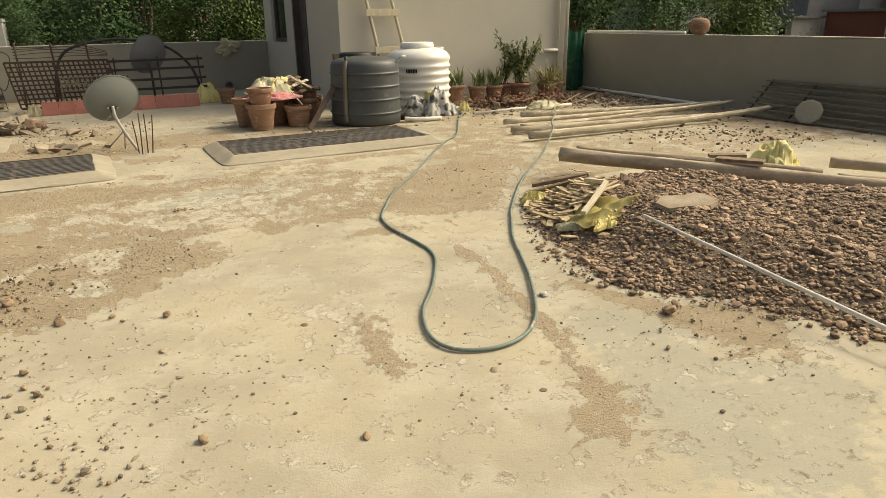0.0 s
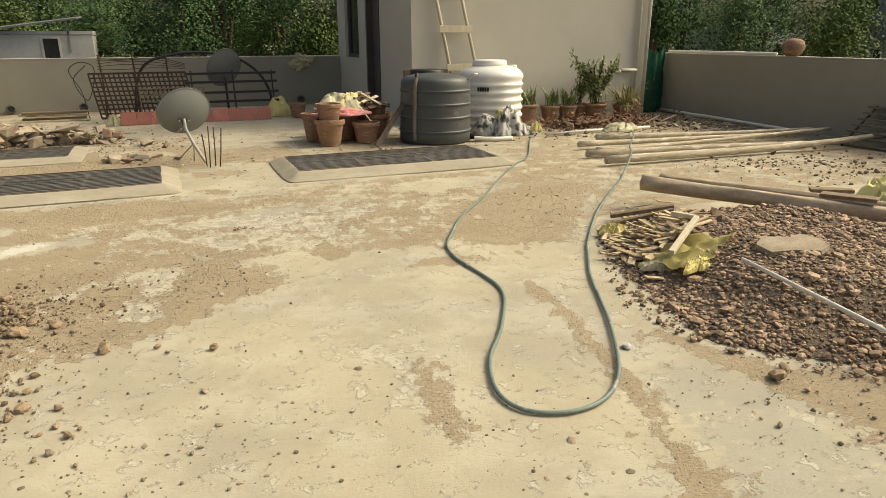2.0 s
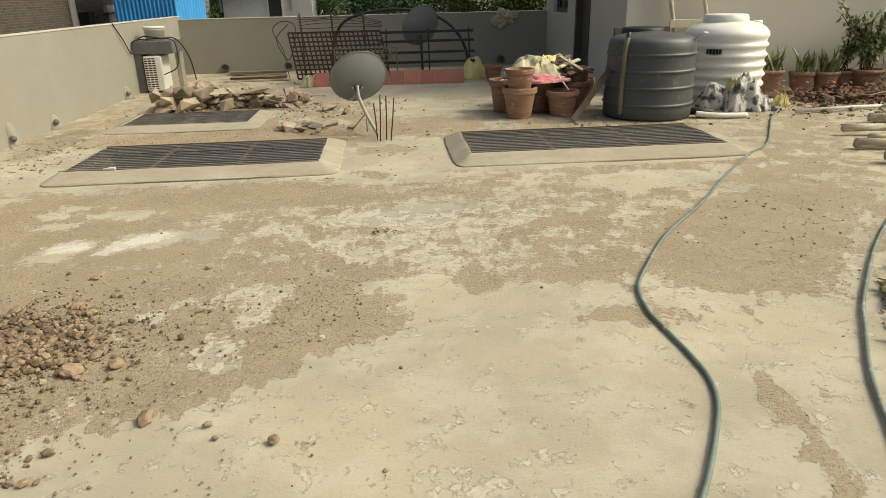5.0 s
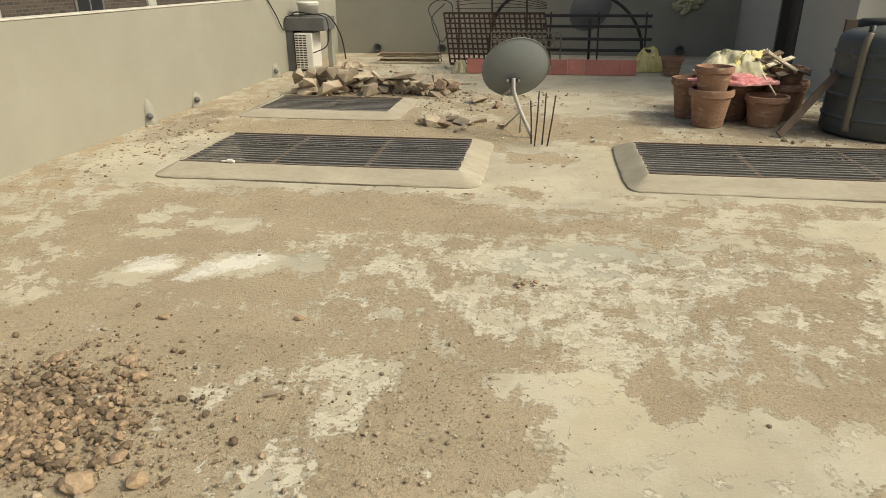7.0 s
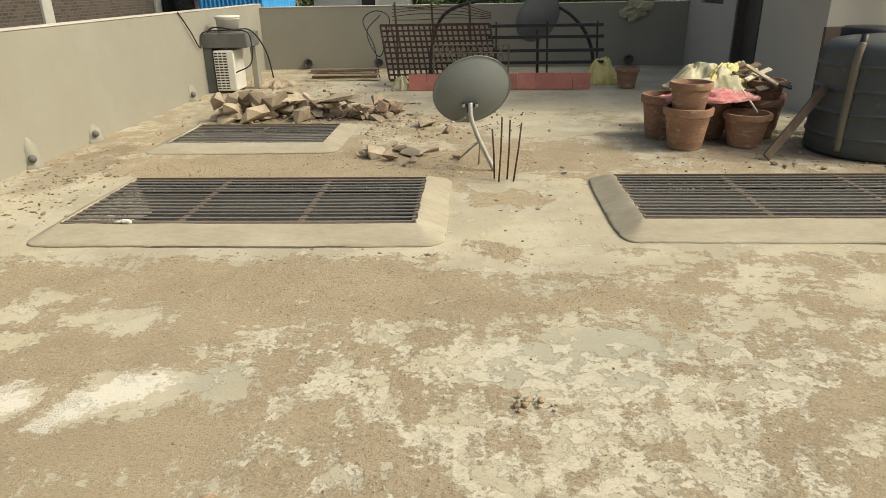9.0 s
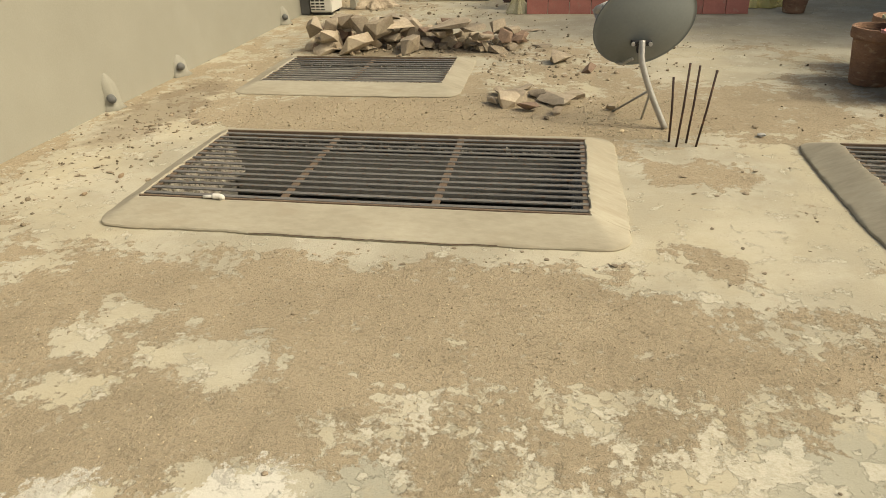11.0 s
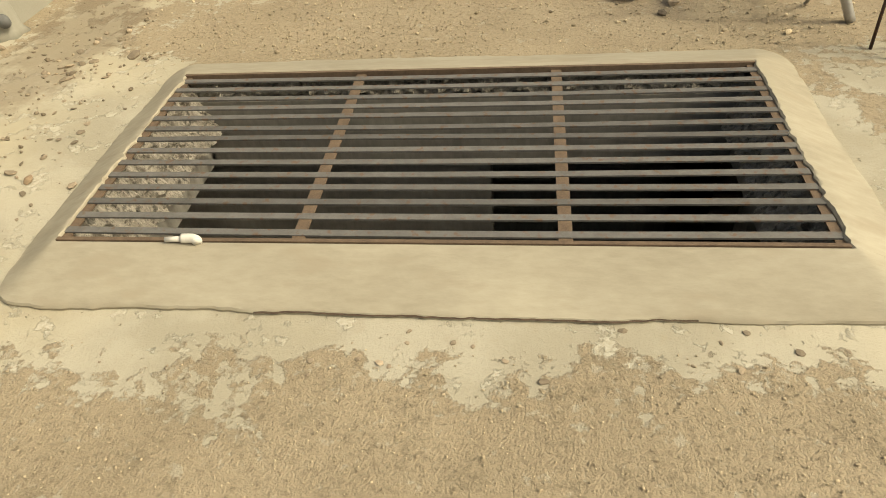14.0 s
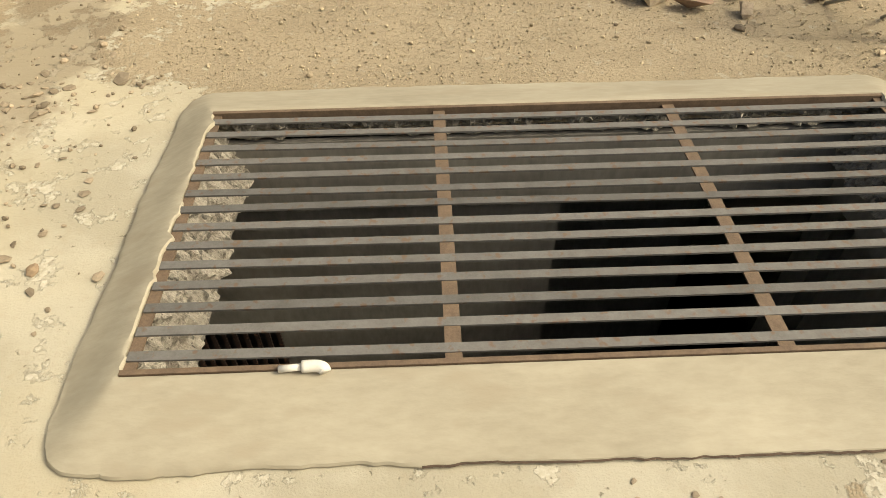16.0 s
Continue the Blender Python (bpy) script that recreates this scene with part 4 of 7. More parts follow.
# ---- kerbs of smoothed cement round the openings ----
def kerb(hole, near, far, left, right, top, label):
    x0, x1, y0, y1 = hole
    bm = bmesh.new()
    # round the opening: a place on its rim and the way outwards, turning evenly at the corners
    rim = []
    sides = (((x0, y0), (x1, y0), near, -90), ((x1, y0), (x1, y1), right, 0), ((x1, y1), (x0, y1), far, 90), ((x0, y1), (x0, y0), left, 180))
    for (a, b, w, ang), (_, _, w2, _) in zip(sides, sides[1:] + sides[:1]):
        length = math.hypot(b[0] - a[0], b[1] - a[1])
        n = round(length / 0.012)
        for k in range(n):
            rim.append((Vector((*a, 0)).lerp(Vector((*b, 0)), k / n), ang, w, min(k, n - k) * length / n))
        for k in range(26):
            t = k / 25
            c, d = math.cos(t * math.pi / 2) ** 0.62, math.sin(t * math.pi / 2) ** 0.62
            rim.append((Vector((*b, 0)), ang + math.degrees(math.atan2(w2 * d, w * c)), math.hypot(w * c, w2 * d) * 0.985, 0.0))
    levels = ((0.0, top - 0.02), (0.0, top - 0.002), (0.03, top), (0.08, top * 0.99), (0.22, top * 0.87), (0.45, top * 0.64), (0.70, top * 0.39), (0.86, top * 0.24), (0.94, top * 0.17), (0.98, top * 0.12), (1.0, top * 0.03), (0.985, -0.008))
    rings = []
    for f, z in levels:
        ring = []
        for p, ang, w, d in rim:
            out = Vector((math.cos(radians(ang)), math.sin(radians(ang)), 0))
            e = p + out * w
            w = w + noise.noise(e * 2.2) * 0.014 + (noise.noise(e * 7) * 0.009 + noise.noise(e * 33) * 0.005) * max(0, (f - 0.8) / 0.2)
            # mortar smeared raggedly over the ends of the bars
            lip = max(0, noise.noise(p * 14) * 0.020 + noise.noise(p * 41) * 0.012 + 0.004) if abs(out.x) > 0.8 and f < 0.05 and d > 0.01 else 0
            q = p + out * (w * f - lip)
            ring.append(bm.verts.new((q.x, q.y, z + (noise.noise(q * 3.1) * 0.005 + noise.noise(q * 13) * 0.002 + (0.003 if lip else 0) if 0 < f < 0.98 else 0))))
        rings.append(ring)
    for a, b in zip(rings, rings[1:]):
        for k in range(len(a)):
            bm.faces.new((a[k], a[(k + 1) % len(a)], b[(k + 1) % len(a)], b[k]))
    ob = tagged(from_bm("kerb", bm, CEMENT, True), label, "kerb", kind="structure")
    ob.data.set_sharp_from_angle(angle=radians(32))
    return ob


kerb(HOLE_A, 0.19, 0.23, 0.15, 0.18, 0.075, "raised kerb of smooth grey-beige cement round a grated opening")
kerb(HOLE_B, 0.20, 0.22, 0.16, 0.18, 0.08, "raised kerb of smooth cement round a grated opening")
kerb(HOLE_C, 0.22, 0.18, 0.16, 0.16, 0.05, "low cement kerb round a small grated opening")


# thin crack where the kerb has come away from the screed; a dark ribbon paints its shade
gap = bmesh.new()
pairs_ = []
for k in range(141):
    x = -1.95 + 1.12 * k / 140
    e = Vector((x, HOLE_A[2] - 0.19, 0))
    y = HOLE_A[2] - (0.19 + noise.noise(e * 2.2) * 0.014 + noise.noise(e * 7) * 0.009 + noise.noise(e * 33) * 0.005) - 0.001
    wide = 0.0026 * max(0.1, 0.5 + noise.noise(Vector((x * 6, 2, 0))))
    pairs_.append((gap.verts.new((x, y - wide, 0.004)), gap.verts.new((x, y + 0.003, 0.006))))
for (a, b), (c, d) in zip(pairs_, pairs_[1:]):
    gap.faces.new((a, c, d, b))
tagged(from_bm("floor_crack", gap, SOIL), "thin dark crack along the foot of a cement kerb", "crack", kind="structure")


# ---- steel grates ----
def grate(hole, z, bars, crosses, label):
    x0, x1, y0, y1 = hole
    g = thing("grate", ((x0 + x1) / 2, (y0 + y1) / 2, z), label, "grate", "grates over the light shafts")
    f = 0.03
    part("frame_bar", box(x0 + 0.002, x1 - 0.002, y0 + 0.002, y0 + f * 0.5, z - 0.035, z + 0.004), RUST, g, "rusty angle iron")
    part("frame_bar", box(x0 + 0.002, x1 - 0.002, y1 - f * 0.5, y1 - 0.002, z - 0.035, z + 0.004), RUST, g, "rusty angle iron")
    part("frame_bar", box(x0 + 0.002, x0 + f, y0 + f * 0.5, y1 - f * 0.5, z - 0.012, z - 0.006), RUST, g, "rusty angle iron")
    part("frame_bar", box(x1 - f, x1 - 0.002, y0 + f * 0.5, y1 - f * 0.5, z - 0.012, z - 0.006), RUST, g, "rusty angle iron")
    rng = random.Random(bars)
    step = (y1 - y0) / (bars + 0.55)
    for k in range(bars):
        y = y0 + step * (k + 0.78)
        bm = bmesh.new()
        sag, bow = rng.uniform(-0.006, 0.006), rng.uniform(0.001, 0.006)
        prof = [(-0.0125, -0.006), (0.0125, -0.006), (0.0125, 0.0), (-0.0125, 0.0)]
        rings = []
        for i in range(9):
            t = i / 8
            x = x0 + 0.006 + (x1 - x0 - 0.012) * t
            rings.append([bm.verts.new((x, y + p + sag * math.sin(t * (4 + sag * 300)), z + q - bow * math.sin(t * math.pi))) for p, q in prof])
        for a, b in zip(rings, rings[1:]):
            for i in range(4):
                bm.faces.new((a[i], a[(i + 1) % 4], b[(i + 1) % 4], b[i]))
        bm.faces.new(rings[0]), bm.faces.new(rings[-1])
        part("bar", bm, STEEL, g)
    for cx in crosses:
        part("cross_bar", box(cx - 0.019, cx + 0.019, y0 + f * 0.5, y1 - f * 0.5, z - 0.013, z - 0.0075, 0.001), RUST, g, "flat brown rusty cross strip")
    return g


grate(HOLE_A, 0.074, 14, (-1.875, -1.14), "grey flat-bar steel grate with rusty cross strips over a shaft")
grate(HOLE_B, 0.080, 14, (1.66, 2.46), "grey flat-bar steel grate over a shaft in front of the tanks")
grate(HOLE_C, 0.048, 11, (-2.20,), "small grey flat-bar steel grate by the rubble")

# ---- outside: ground far below and the building under the terrace ----
gm = bpy.data.meshes.new("ground")
gm.from_pydata([(-900, -900, -7), (900, -900, -7), (900, 900, -7), (-900, 900, -7)], [], [(0, 1, 2, 3)])
gm.materials.append(EARTH)
tagged(new("ground", gm), "dry earth and scrub far below the roof", "ground", kind="structure")
wall("wall_storey", box(X0 - 0.15, X1 + 0.15, Y0 - 0.15, 17.7, -7, -3.6), PLASTER, "plastered storey of the house below the terrace")
skirt = box(X0 - 0.15, X0 - 0.05, Y0 - 0.15, 17.7, -3.6, -0.5)
box(X1 + 0.05, X1 + 0.15, Y0 - 0.15, 17.7, -3.6, -0.5, bm=skirt), box(X0 - 0.05, X1 + 0.05, Y0 - 0.15, Y0 - 0.05, -3.6, -0.5, bm=skirt)
box(X0 - 0.05, X1 + 0.05, 14.30, 14.42, -3.6, -0.5, bm=skirt)
wall("wall_storey_upper", skirt, PLASTER, "plastered storey of the house below the terrace")

# ---- water tanks ----
def black_tank(x, y):
    t = thing("water_tank", (x, y, 0), "dark grey-black ribbed plastic water tank with a domed top", "water tank", "water tanks")
    prof = [(0.0, 0.002), (0.48, 0.002), (0.51, 0.03)]
    for z in (0.17, 0.36, 0.54, 0.72):
        r = 0.512 - z * 0.03
        prof += [(r, z - 0.05), (r, z - 0.018), (r + 0.001, z - 0.015), (r + 0.014, z - 0.007), (r + 0.014, z + 0.007), (r + 0.001, z + 0.015), (r, z + 0.018), (r, z + 0.05)]
    prof += [(0.487, 0.80), (0.480, 0.845), (0.458, 0.882), (0.40, 0.908), (0.28, 0.932), (0.12, 0.948), (0.0, 0.95)]
    part("body", lathe(prof, (x, y, 0), 64), TANKB, t, smooth=True)
    a = radians(215)
    px, py = x + 0.507 * math.cos(a), y + 0.507 * math.sin(a)
    part("drain_pipe", tube(spline([(px + 0.03, py + 0.02, 0.90), (px + 0.005, py, 0.80), (px, py, 0.6), (px - 0.012, py - 0.004, 0.3), (px - 0.008, py - 0.002, 0.06)]), 0.029, 10), CREAMPIPE, t, "old cream plastic drain pipe", True)
    part("pipe_cap", tube([(px + 0.03, py + 0.02, 0.80), (px + 0.035, py + 0.02, 0.965)], 0.026, 12), BLACK, t, smooth=True)
    part("manhole_lid", lathe([(0.24, 0.86), (0.24, 0.97), (0.22, 0.985), (0.0, 0.99)], (x - 0.02, y + 0.27, 0), 32), BLACK, t, "black screw lid", True)
    part("outlet", tube(spline([(x + 0.40, y - 0.25, 0.86), (x + 0.44, y - 0.33, 0.93), (x + 0.50, y - 0.34, 0.93)]), 0.018, 8), WHITEPIPE, t, "small white elbow pipe", True)
    return t


def white_tank(x, y):
    t = thing("water_tank", (x, y, 0), "white ribbed plastic water tank standing by the house wall", "water tank", "water tanks")
    prof = [(0.0, 0.002), (0.49, 0.002), (0.51, 0.03)]
    for z in (0.12, 0.24, 0.36, 0.48, 0.60, 0.72):
        prof += [(0.487, z - 0.038), (0.500, z - 0.028), (0.520, z), (0.500, z + 0.028), (0.487, z + 0.038)]
    prof += [(0.50, 0.80), (0.515, 0.835), (0.505, 0.875), (0.46, 0.93), (0.38, 0.975), (0.27, 1.0), (0.0, 1.0)]
    part("body", lathe(prof, (x, y, 0), 64), TANKW, t, smooth=True)
    part("lid", lathe([(0.275, 0.98), (0.275, 1.045), (0.265, 1.055), (0.265, 1.075), (0.24, 1.085), (0.0, 1.09)], (x - 0.03, y, 0), 48), TANKW, t, smooth=True)
    part("spout", lathe([(0.06, 0.0), (0.06, 0.05), (0.05, 0.06), (0, 0.06)], (x + 0.33, y - 0.12, 0.945), 20), TANKW, t, smooth=True)
    logo = bmesh.new()
    for k, w in enumerate((0.022, 0.03, 0.03, 0.03, 0.028)):
        a = radians(221 + k * 4.3)
        c = Vector((x + 0.509 * math.cos(a), y + 0.509 * math.sin(a), 0.66))
        m = Matrix.Translation(c) @ Matrix.Rotation(a, 4, "Z")
        box(-0.004, 0.008, -w / 2, w / 2, -0.028, 0.03, m=m, bm=logo)
    part("logo", logo, BLACK, t, "short black printed mark")
    return t


black_tank(3.26, 8.06)
white_tank(4.56, 8.88)


# ---- clay pots ----
def pot_profile(r, h):
    return [(0.0, 0.003), (r * 0.66, 0.003), (r * 0.70, 0.02), (r * 0.90, h * 0.78), (r * 0.91, h * 0.80), (r, h * 0.82), (r * 1.02, h * 0.9), (r, h), (r * 0.90, h), (r * 0.86, h * 0.9), (r * 0.62, 0.12 * h), (0.0, 0.11 * h)]


def pot(x, y, z, r, h, label, group="clay pots by the tank", tilt=None):
    ob = single("flower_pot", lathe(pot_profile(r, h), (x, y, z), 44, tilt=tilt, wobble=0.045), TERRA, label, "flower pot", group, smooth=True)
    ob.data.set_sharp_from_angle(angle=radians(50))
    return ob


EMPTY_POT = "empty weathered terracotta flower pot with a thick rim"
pot(1.74, 8.17, 0.0, 0.205, 0.36, "large dusty terracotta pot with another pot stacked in it")
pot(1.74, 8.17, 0.27, 0.175, 0.30, "terracotta pot stacked inside a larger pot")
pot(1.64, 8.62, 0.0, 0.19, 0.40, EMPTY_POT)
pot(2.28, 8.26, 0.0, 0.20, 0.29, "low wide terracotta pot with a thick rim")
pot(2.06, 8.62, 0.0, 0.22, 0.44, "large terracotta pot holding rubbish sacks")
pot(2.52, 8.62, 0.0, 0.20, 0.36, EMPTY_POT)
pot(2.53, 8.62, 0.24, 0.185, 0.28, "terracotta pot stacked inside a larger pot")
pot(1.95, 9.05, 0.0, 0.20, 0.40, EMPTY_POT)
pot(2.45, 9.05, 0.0, 0.20, 0.42, EMPTY_POT)
pot(1.99, 11.72, 0.0, 0.16, 0.27, "small terracotta pot standing alone near the sack", "")
pot(2.72, 8.95, 0.0, 0.17, 0.34, EMPTY_POT)

single("sack", crumple((2.02, 8.62, 0.44), 0.34, 0.27, 0.22, 3, 0.2, 3.0), SACKW, "crumpled pale yellow woven sack heaped on clay pots", "sack", "sacks", smooth=False)
single("sack", crumple((2.36, 8.72, 0.42), 0.24, 0.20, 0.26, 8, 0.9, 3.2), SACKW, "folded pale woven sack heaped on clay pots", "sack", "sacks")
single("sack", crumple((2.16, 8.58, 0.50), 0.25, 0.14, 0.17, 15, 0.6, 4.5), SACKY, "torn yellow woven sack heaped on clay pots", "sack", "sacks")
single("sack", crumple((1.98, 8.36, 0.39), 0.40, 0.19, 0.09, 12, 0.05, 7.0), SACKR, "red and white striped sack draped over pots", "sack", "sacks")


def board(p, q, w, t, material, label, group="", name="board", roll=0.0):
    p, q = Vector(p), Vector(q)
    d = q - p
    m = Matrix.Translation((p + q) / 2) @ d.to_track_quat("X", "Z").to_matrix().to_4x4() @ Matrix.Rotation(roll, 4, "X")
    return single(name, box(-d.length / 2, d.length / 2, -w / 2, w / 2, -t / 2, t / 2, 0.004, m), material, label, "board", group)


board((2.27, 7.73, 0.02), (2.75, 7.96, 0.55), 0.07, 0.025, DARKBOARD, "old brown board leaning between the pots and the tank", roll=1.2)
board((2.05, 8.42, 0.52), (2.45, 8.60, 0.66), 0.06, 0.02, PLANK, "short slat of old wood lying on the sacks", roll=0.3)
for p_, q_, w_ in (((2.18, 8.44, 0.60), (2.52, 8.62, 0.52), 0.05), ((2.26, 8.36, 0.55), (2.60, 8.70, 0.60), 0.045), ((2.36, 8.34, 0.47), (2.74, 8.60, 0.50), 0.06), ((2.30, 8.50, 0.66), (2.56, 8.40, 0.50), 0.04), ((2.44, 8.46, 0.56), (2.70, 8.44, 0.47), 0.05)):
    board(p_, q_, w_, 0.018, DARKBOARD if w_ > 0.045 else WOOD, "broken slat of old wood among the sacks", "broken slats on the pots", roll=0.5)
board((2.10, 8.40, 0.46), (2.62, 8.50, 0.44), 0.07, 0.02, PLANK, "brown board lying across clay pots")
board((2.22, 8.30, 0.48), (2.34, 8.20, 0.30), 0.025, 0.012, LADDERW, "pale thin stick hanging over a pot")
single("brick", rock((2.30, 8.60, 0.60), 0.07, random.Random(5), 0.6, blocky=1), BRICKRED, "red brick lump lying on the sacks", "brick")

board((3.02, 8.70, 0.48), (3.74, 8.74, 0.48), 0.96, 0.04, DARKBOARD, "wide dark board standing behind the black tank", roll=1.5708)

# crumpled sheets at the foot of the white tank
single("plastic_sheet", crumple((4.50, 8.17, 0.0), 0.27, 0.19, 0.44, 21, 0.4, 3.4), SHEET, "crumpled white printed plastic sheet with dark marks", "plastic sheet", "sheets by the white tank")
single("plastic_sheet", crumple((4.20, 8.33, 0.0), 0.21, 0.15, 0.32, 25, -0.2, 2.2, sharp=0.5), SHEET, "grey-white plastic bundle at the tank foot", "plastic sheet", "sheets by the white tank")
single("plastic_sheet", crumple((4.80, 8.22, 0.0), 0.26, 0.20, 0.15, 31, 0.8, 4.0), SHEET, "dirty white plastic heap beside the hose end", "plastic sheet", "sheets by the white tank")
single("sack", crumple((4.52, 8.35, 0.22), 0.15, 0.11, 0.17, 36, 1.8, 4.0), SACKY, "yellow sack scrap on top of plastic sheets", "sack", "sacks")
single("sack", crumple((4.93, 8.05, 0.05), 0.09, 0.08, 0.14, 39, 1.8, 4.0), SACKY, "small yellow rag tied round the hose end", "sack", "sacks")
single("pipe", tube(spline([(3.72, 7.72, 0.05), (3.85, 7.66, 0.04), (4.0, 7.62, 0.035), (4.28, 7.62, 0.03)]), 0.032, 10), WHITEPIPE, "short length of dirty white pipe on the floor", "pipe", smooth=True)
single("pipe", tube(spline([(3.66, 7.86, 0.06), (3.78, 7.76, 0.07), (3.92, 7.74, 0.05)]), 0.045, 10), BLACK, "bent black rubber pipe end beside the tank", "pipe", smooth=True)

# ---- ladder ----
lad = thing("ladder", (4.57, 9.5, 0), "pale bamboo-coloured wooden ladder leaning on the house wall", "ladder")
for x0, x1 in ((4.33, 3.70), (4.84, 4.12)):
    part("rail", tube([(x0, 9.50, 0.0), ((x0 + x1) / 2, 9.54, 1.45), (x1, 9.60, 2.95)], 0.028, 10, wobble=0.15), LADDERW, lad, smooth=True)
for z in (0.25, 0.95, 1.55, 2.15, 2.7):
    f = z / 2.95
    xa, xb = 4.33 - 0.63 * f - 0.07, 4.84 - 0.72 * f + 0.07
    part("rung", box(xa, xb, 9.455 + 0.1 * f, 9.485 + 0.1 * f, z - 0.055, z + 0.055, 0.006), LADDERW, lad)

# ---- garden hose ----
hose_floor = [(4.60, 7.62), (4.39, 7.30), (3.77, 6.28), (3.40, 5.91), (2.87, 5.28), (2.31, 4.55), (1.84, 4.0), (1.54, 3.54), (1.39, 3.27), (1.34, 3.016), (1.348, 2.80), (1.36, 2.6), (1.355, 2.42), (1.29, 2.22), (1.085, 1.874), (0.888, 1.604), (0.787, 1.335), (0.82, 1.165), (0.98, 1.082), (1.18, 1.12), (1.379, 1.30), (1.63, 1.70), (1.80, 2.03), (1.98, 2.382), (2.20, 2.72), (2.44, 3.06), (3.05, 3.78), (3.88, 4.6)]
hose_pts = [(4.95, 8.02, 0.12), (4.85, 7.92, 0.04)] + [(x, y, 0.012) for x, y in hose_floor] + [(4.10, 4.83, 0.016), (4.62, 5.36, 0.13), (4.9, 5.75, 0.145), (5.25, 6.15, 0.14), (5.55, 6.50, 0.145), (5.9, 7.0, 0.14), (6.2, 7.45, 0.03), (6.7, 8.3, 0.014), (7.0, 8.8, 0.02)]
single("garden_hose", tube(spline(hose_pts, 10), 0.0098, 12), HOSE, "grey-green garden hose looped over the dusty floor", "hose", smooth=True)


# ---- satellite dishes ----
def dish(at, axis, r, material, label, stretch=1.0):
    t = thing("satellite_dish", (at[0], at[1], 0), label, "satellite dish", "satellite dishes")
    q = Vector(axis).normalized().to_track_quat("Z", "Y").to_matrix()
    q = q @ Matrix.Diagonal((1.0, stretch, 1.0))
    prof = []
    n = 14
    depth = r * 0.24
    for k in range(n + 1):
        f = k / n
        prof.append((r * f, depth * f * f - depth))
    prof += [(r * 1.015, -0.004), (r * 1.015, 0.008), (r * 0.995, 0.008)]
    for k in range(n - 1, -1, -1):
        f = k / n
        prof.append((r * f, depth * f * f - depth + 0.006))
    part("reflector", lathe(prof, at, 56, tilt=q), material, t, smooth=True)
    return t, q


d1, q1 = dish((-0.115, 7.60, 0.60), (-0.28, 0.87, 0.40), 0.31, DISH, "grey satellite dish seen from behind on a bent tube foot", 0.93)
back = Vector((-0.13, 7.53, 0.50))
part("bracket", box(-0.06, 0.06, -0.022, 0.022, -0.014, 0.014, 0.005, Matrix.Translation(back) @ Matrix.Rotation(0.1, 4, "Z")), DARKSTEEL, d1, "dark steel mounting bracket")
part("clamp", box(-0.024, 0.024, -0.03, 0.03, -0.055, 0.012, 0.006, Matrix.Translation(back)), DARKSTEEL, d1, "dark steel clamp")
part("mast", tube(spline([(-0.13, 7.50, 0.52), (-0.125, 7.48, 0.43), (-0.11, 7.475, 0.37), (-0.05, 7.475, 0.22), (0.06, 7.47, 0.0)]), 0.019, 12), GALV, d1, "pale bent steel tube", True)
for p in ((-0.23, 7.80, 0.0), (-0.06, 7.66, 0.0)):
    part("stay", tube([(-0.05, 7.465, 0.24), p], 0.008, 8), GALV, d1, smooth=True)
for s in (-1, 1):
    part("bolt", tube([back + Vector((0.05 * s, -0.025, 0)), back + Vector((0.05 * s, -0.045, 0))], 0.012, 8), GALV, d1)
part("feed_arm", tube(spline([(-0.17, 7.55, 0.40), (-0.26, 7.70, 0.36), (-0.40, 7.98, 0.62)]), 0.011, 8), GALV, d1, smooth=True)
part("feed_horn", tube([(-0.38, 7.95, 0.62), (-0.32, 7.88, 0.66)], 0.028, 12), SHEET, d1, "pale receiver head", True)
d2, q2 = dish((0.83, 12.62, 0.88), (-0.34, 0.83, 0.42), 0.34, DISHD, "dark grey satellite dish leaning among scrap metal", 1.1)
part("mast", tube([(0.83, 12.55, 0.72), (0.85, 12.62, 0.0)], 0.022, 10), DARKSTEEL, d2, smooth=True)

# ---- starter bars ----
for k, (x, y, tx, ty, h) in enumerate(((0.055, 7.235, 0.035, 7.25, 0.37), (0.085, 7.15, 0.105, 7.20, 0.46), (0.15, 7.22, 0.165, 7.23, 0.44), (0.195, 7.16, 0.245, 7.17, 0.43))):
    single("reinforcing_bar", tube([(x, y, -0.01), (x * 0.5 + tx * 0.5 + 0.004, (y + ty) / 2, h / 2), (tx, ty, h)], 0.0065, 8, wobble=0.2), RUSTDARK, "rusty steel starter bar standing out of the floor", "steel bar", "starter bars", smooth=True)

# ---- rubble ----
rng = random.Random(11)


def chunk(x, y, z, s, flat, material=None, blocky=1, label="broken lump of grey concrete in a rubble heap", group="rubble"):
    name = "brick" if material is BRICKRED else "concrete_chunk"
    return single(name, rock((x, y, z), s, rng, flat, blocky=blocky), material or CONCRETE, label, "brick" if material is BRICKRED else "rubble", group)


for k in range(150):
    f = rng.random() ** 1.2
    x = -2.90 + 1.85 * f + rng.uniform(-0.1, 0.1)
    y = 9.66 + 0.25 * math.sin(f * 3) + rng.uniform(-0.24, 0.24)
    big = rng.random() < 0.5
    s = rng.uniform(0.08, 0.13) * (1.2 - 0.45 * f) if big else rng.uniform(0.025, 0.055)
    chunk(x, y, rng.uniform(0.07, 0.2) * (1.1 - 0.6 * f) if (k % 2 and big and k > 30) else 0.0, s, rng.choice((0.35, 0.6, 0.85)), BRICKRED if k % 7 == 3 else None, label="broken brick in a rubble heap" if k % 7 == 3 else "broken lump of grey concrete in a rubble heap")
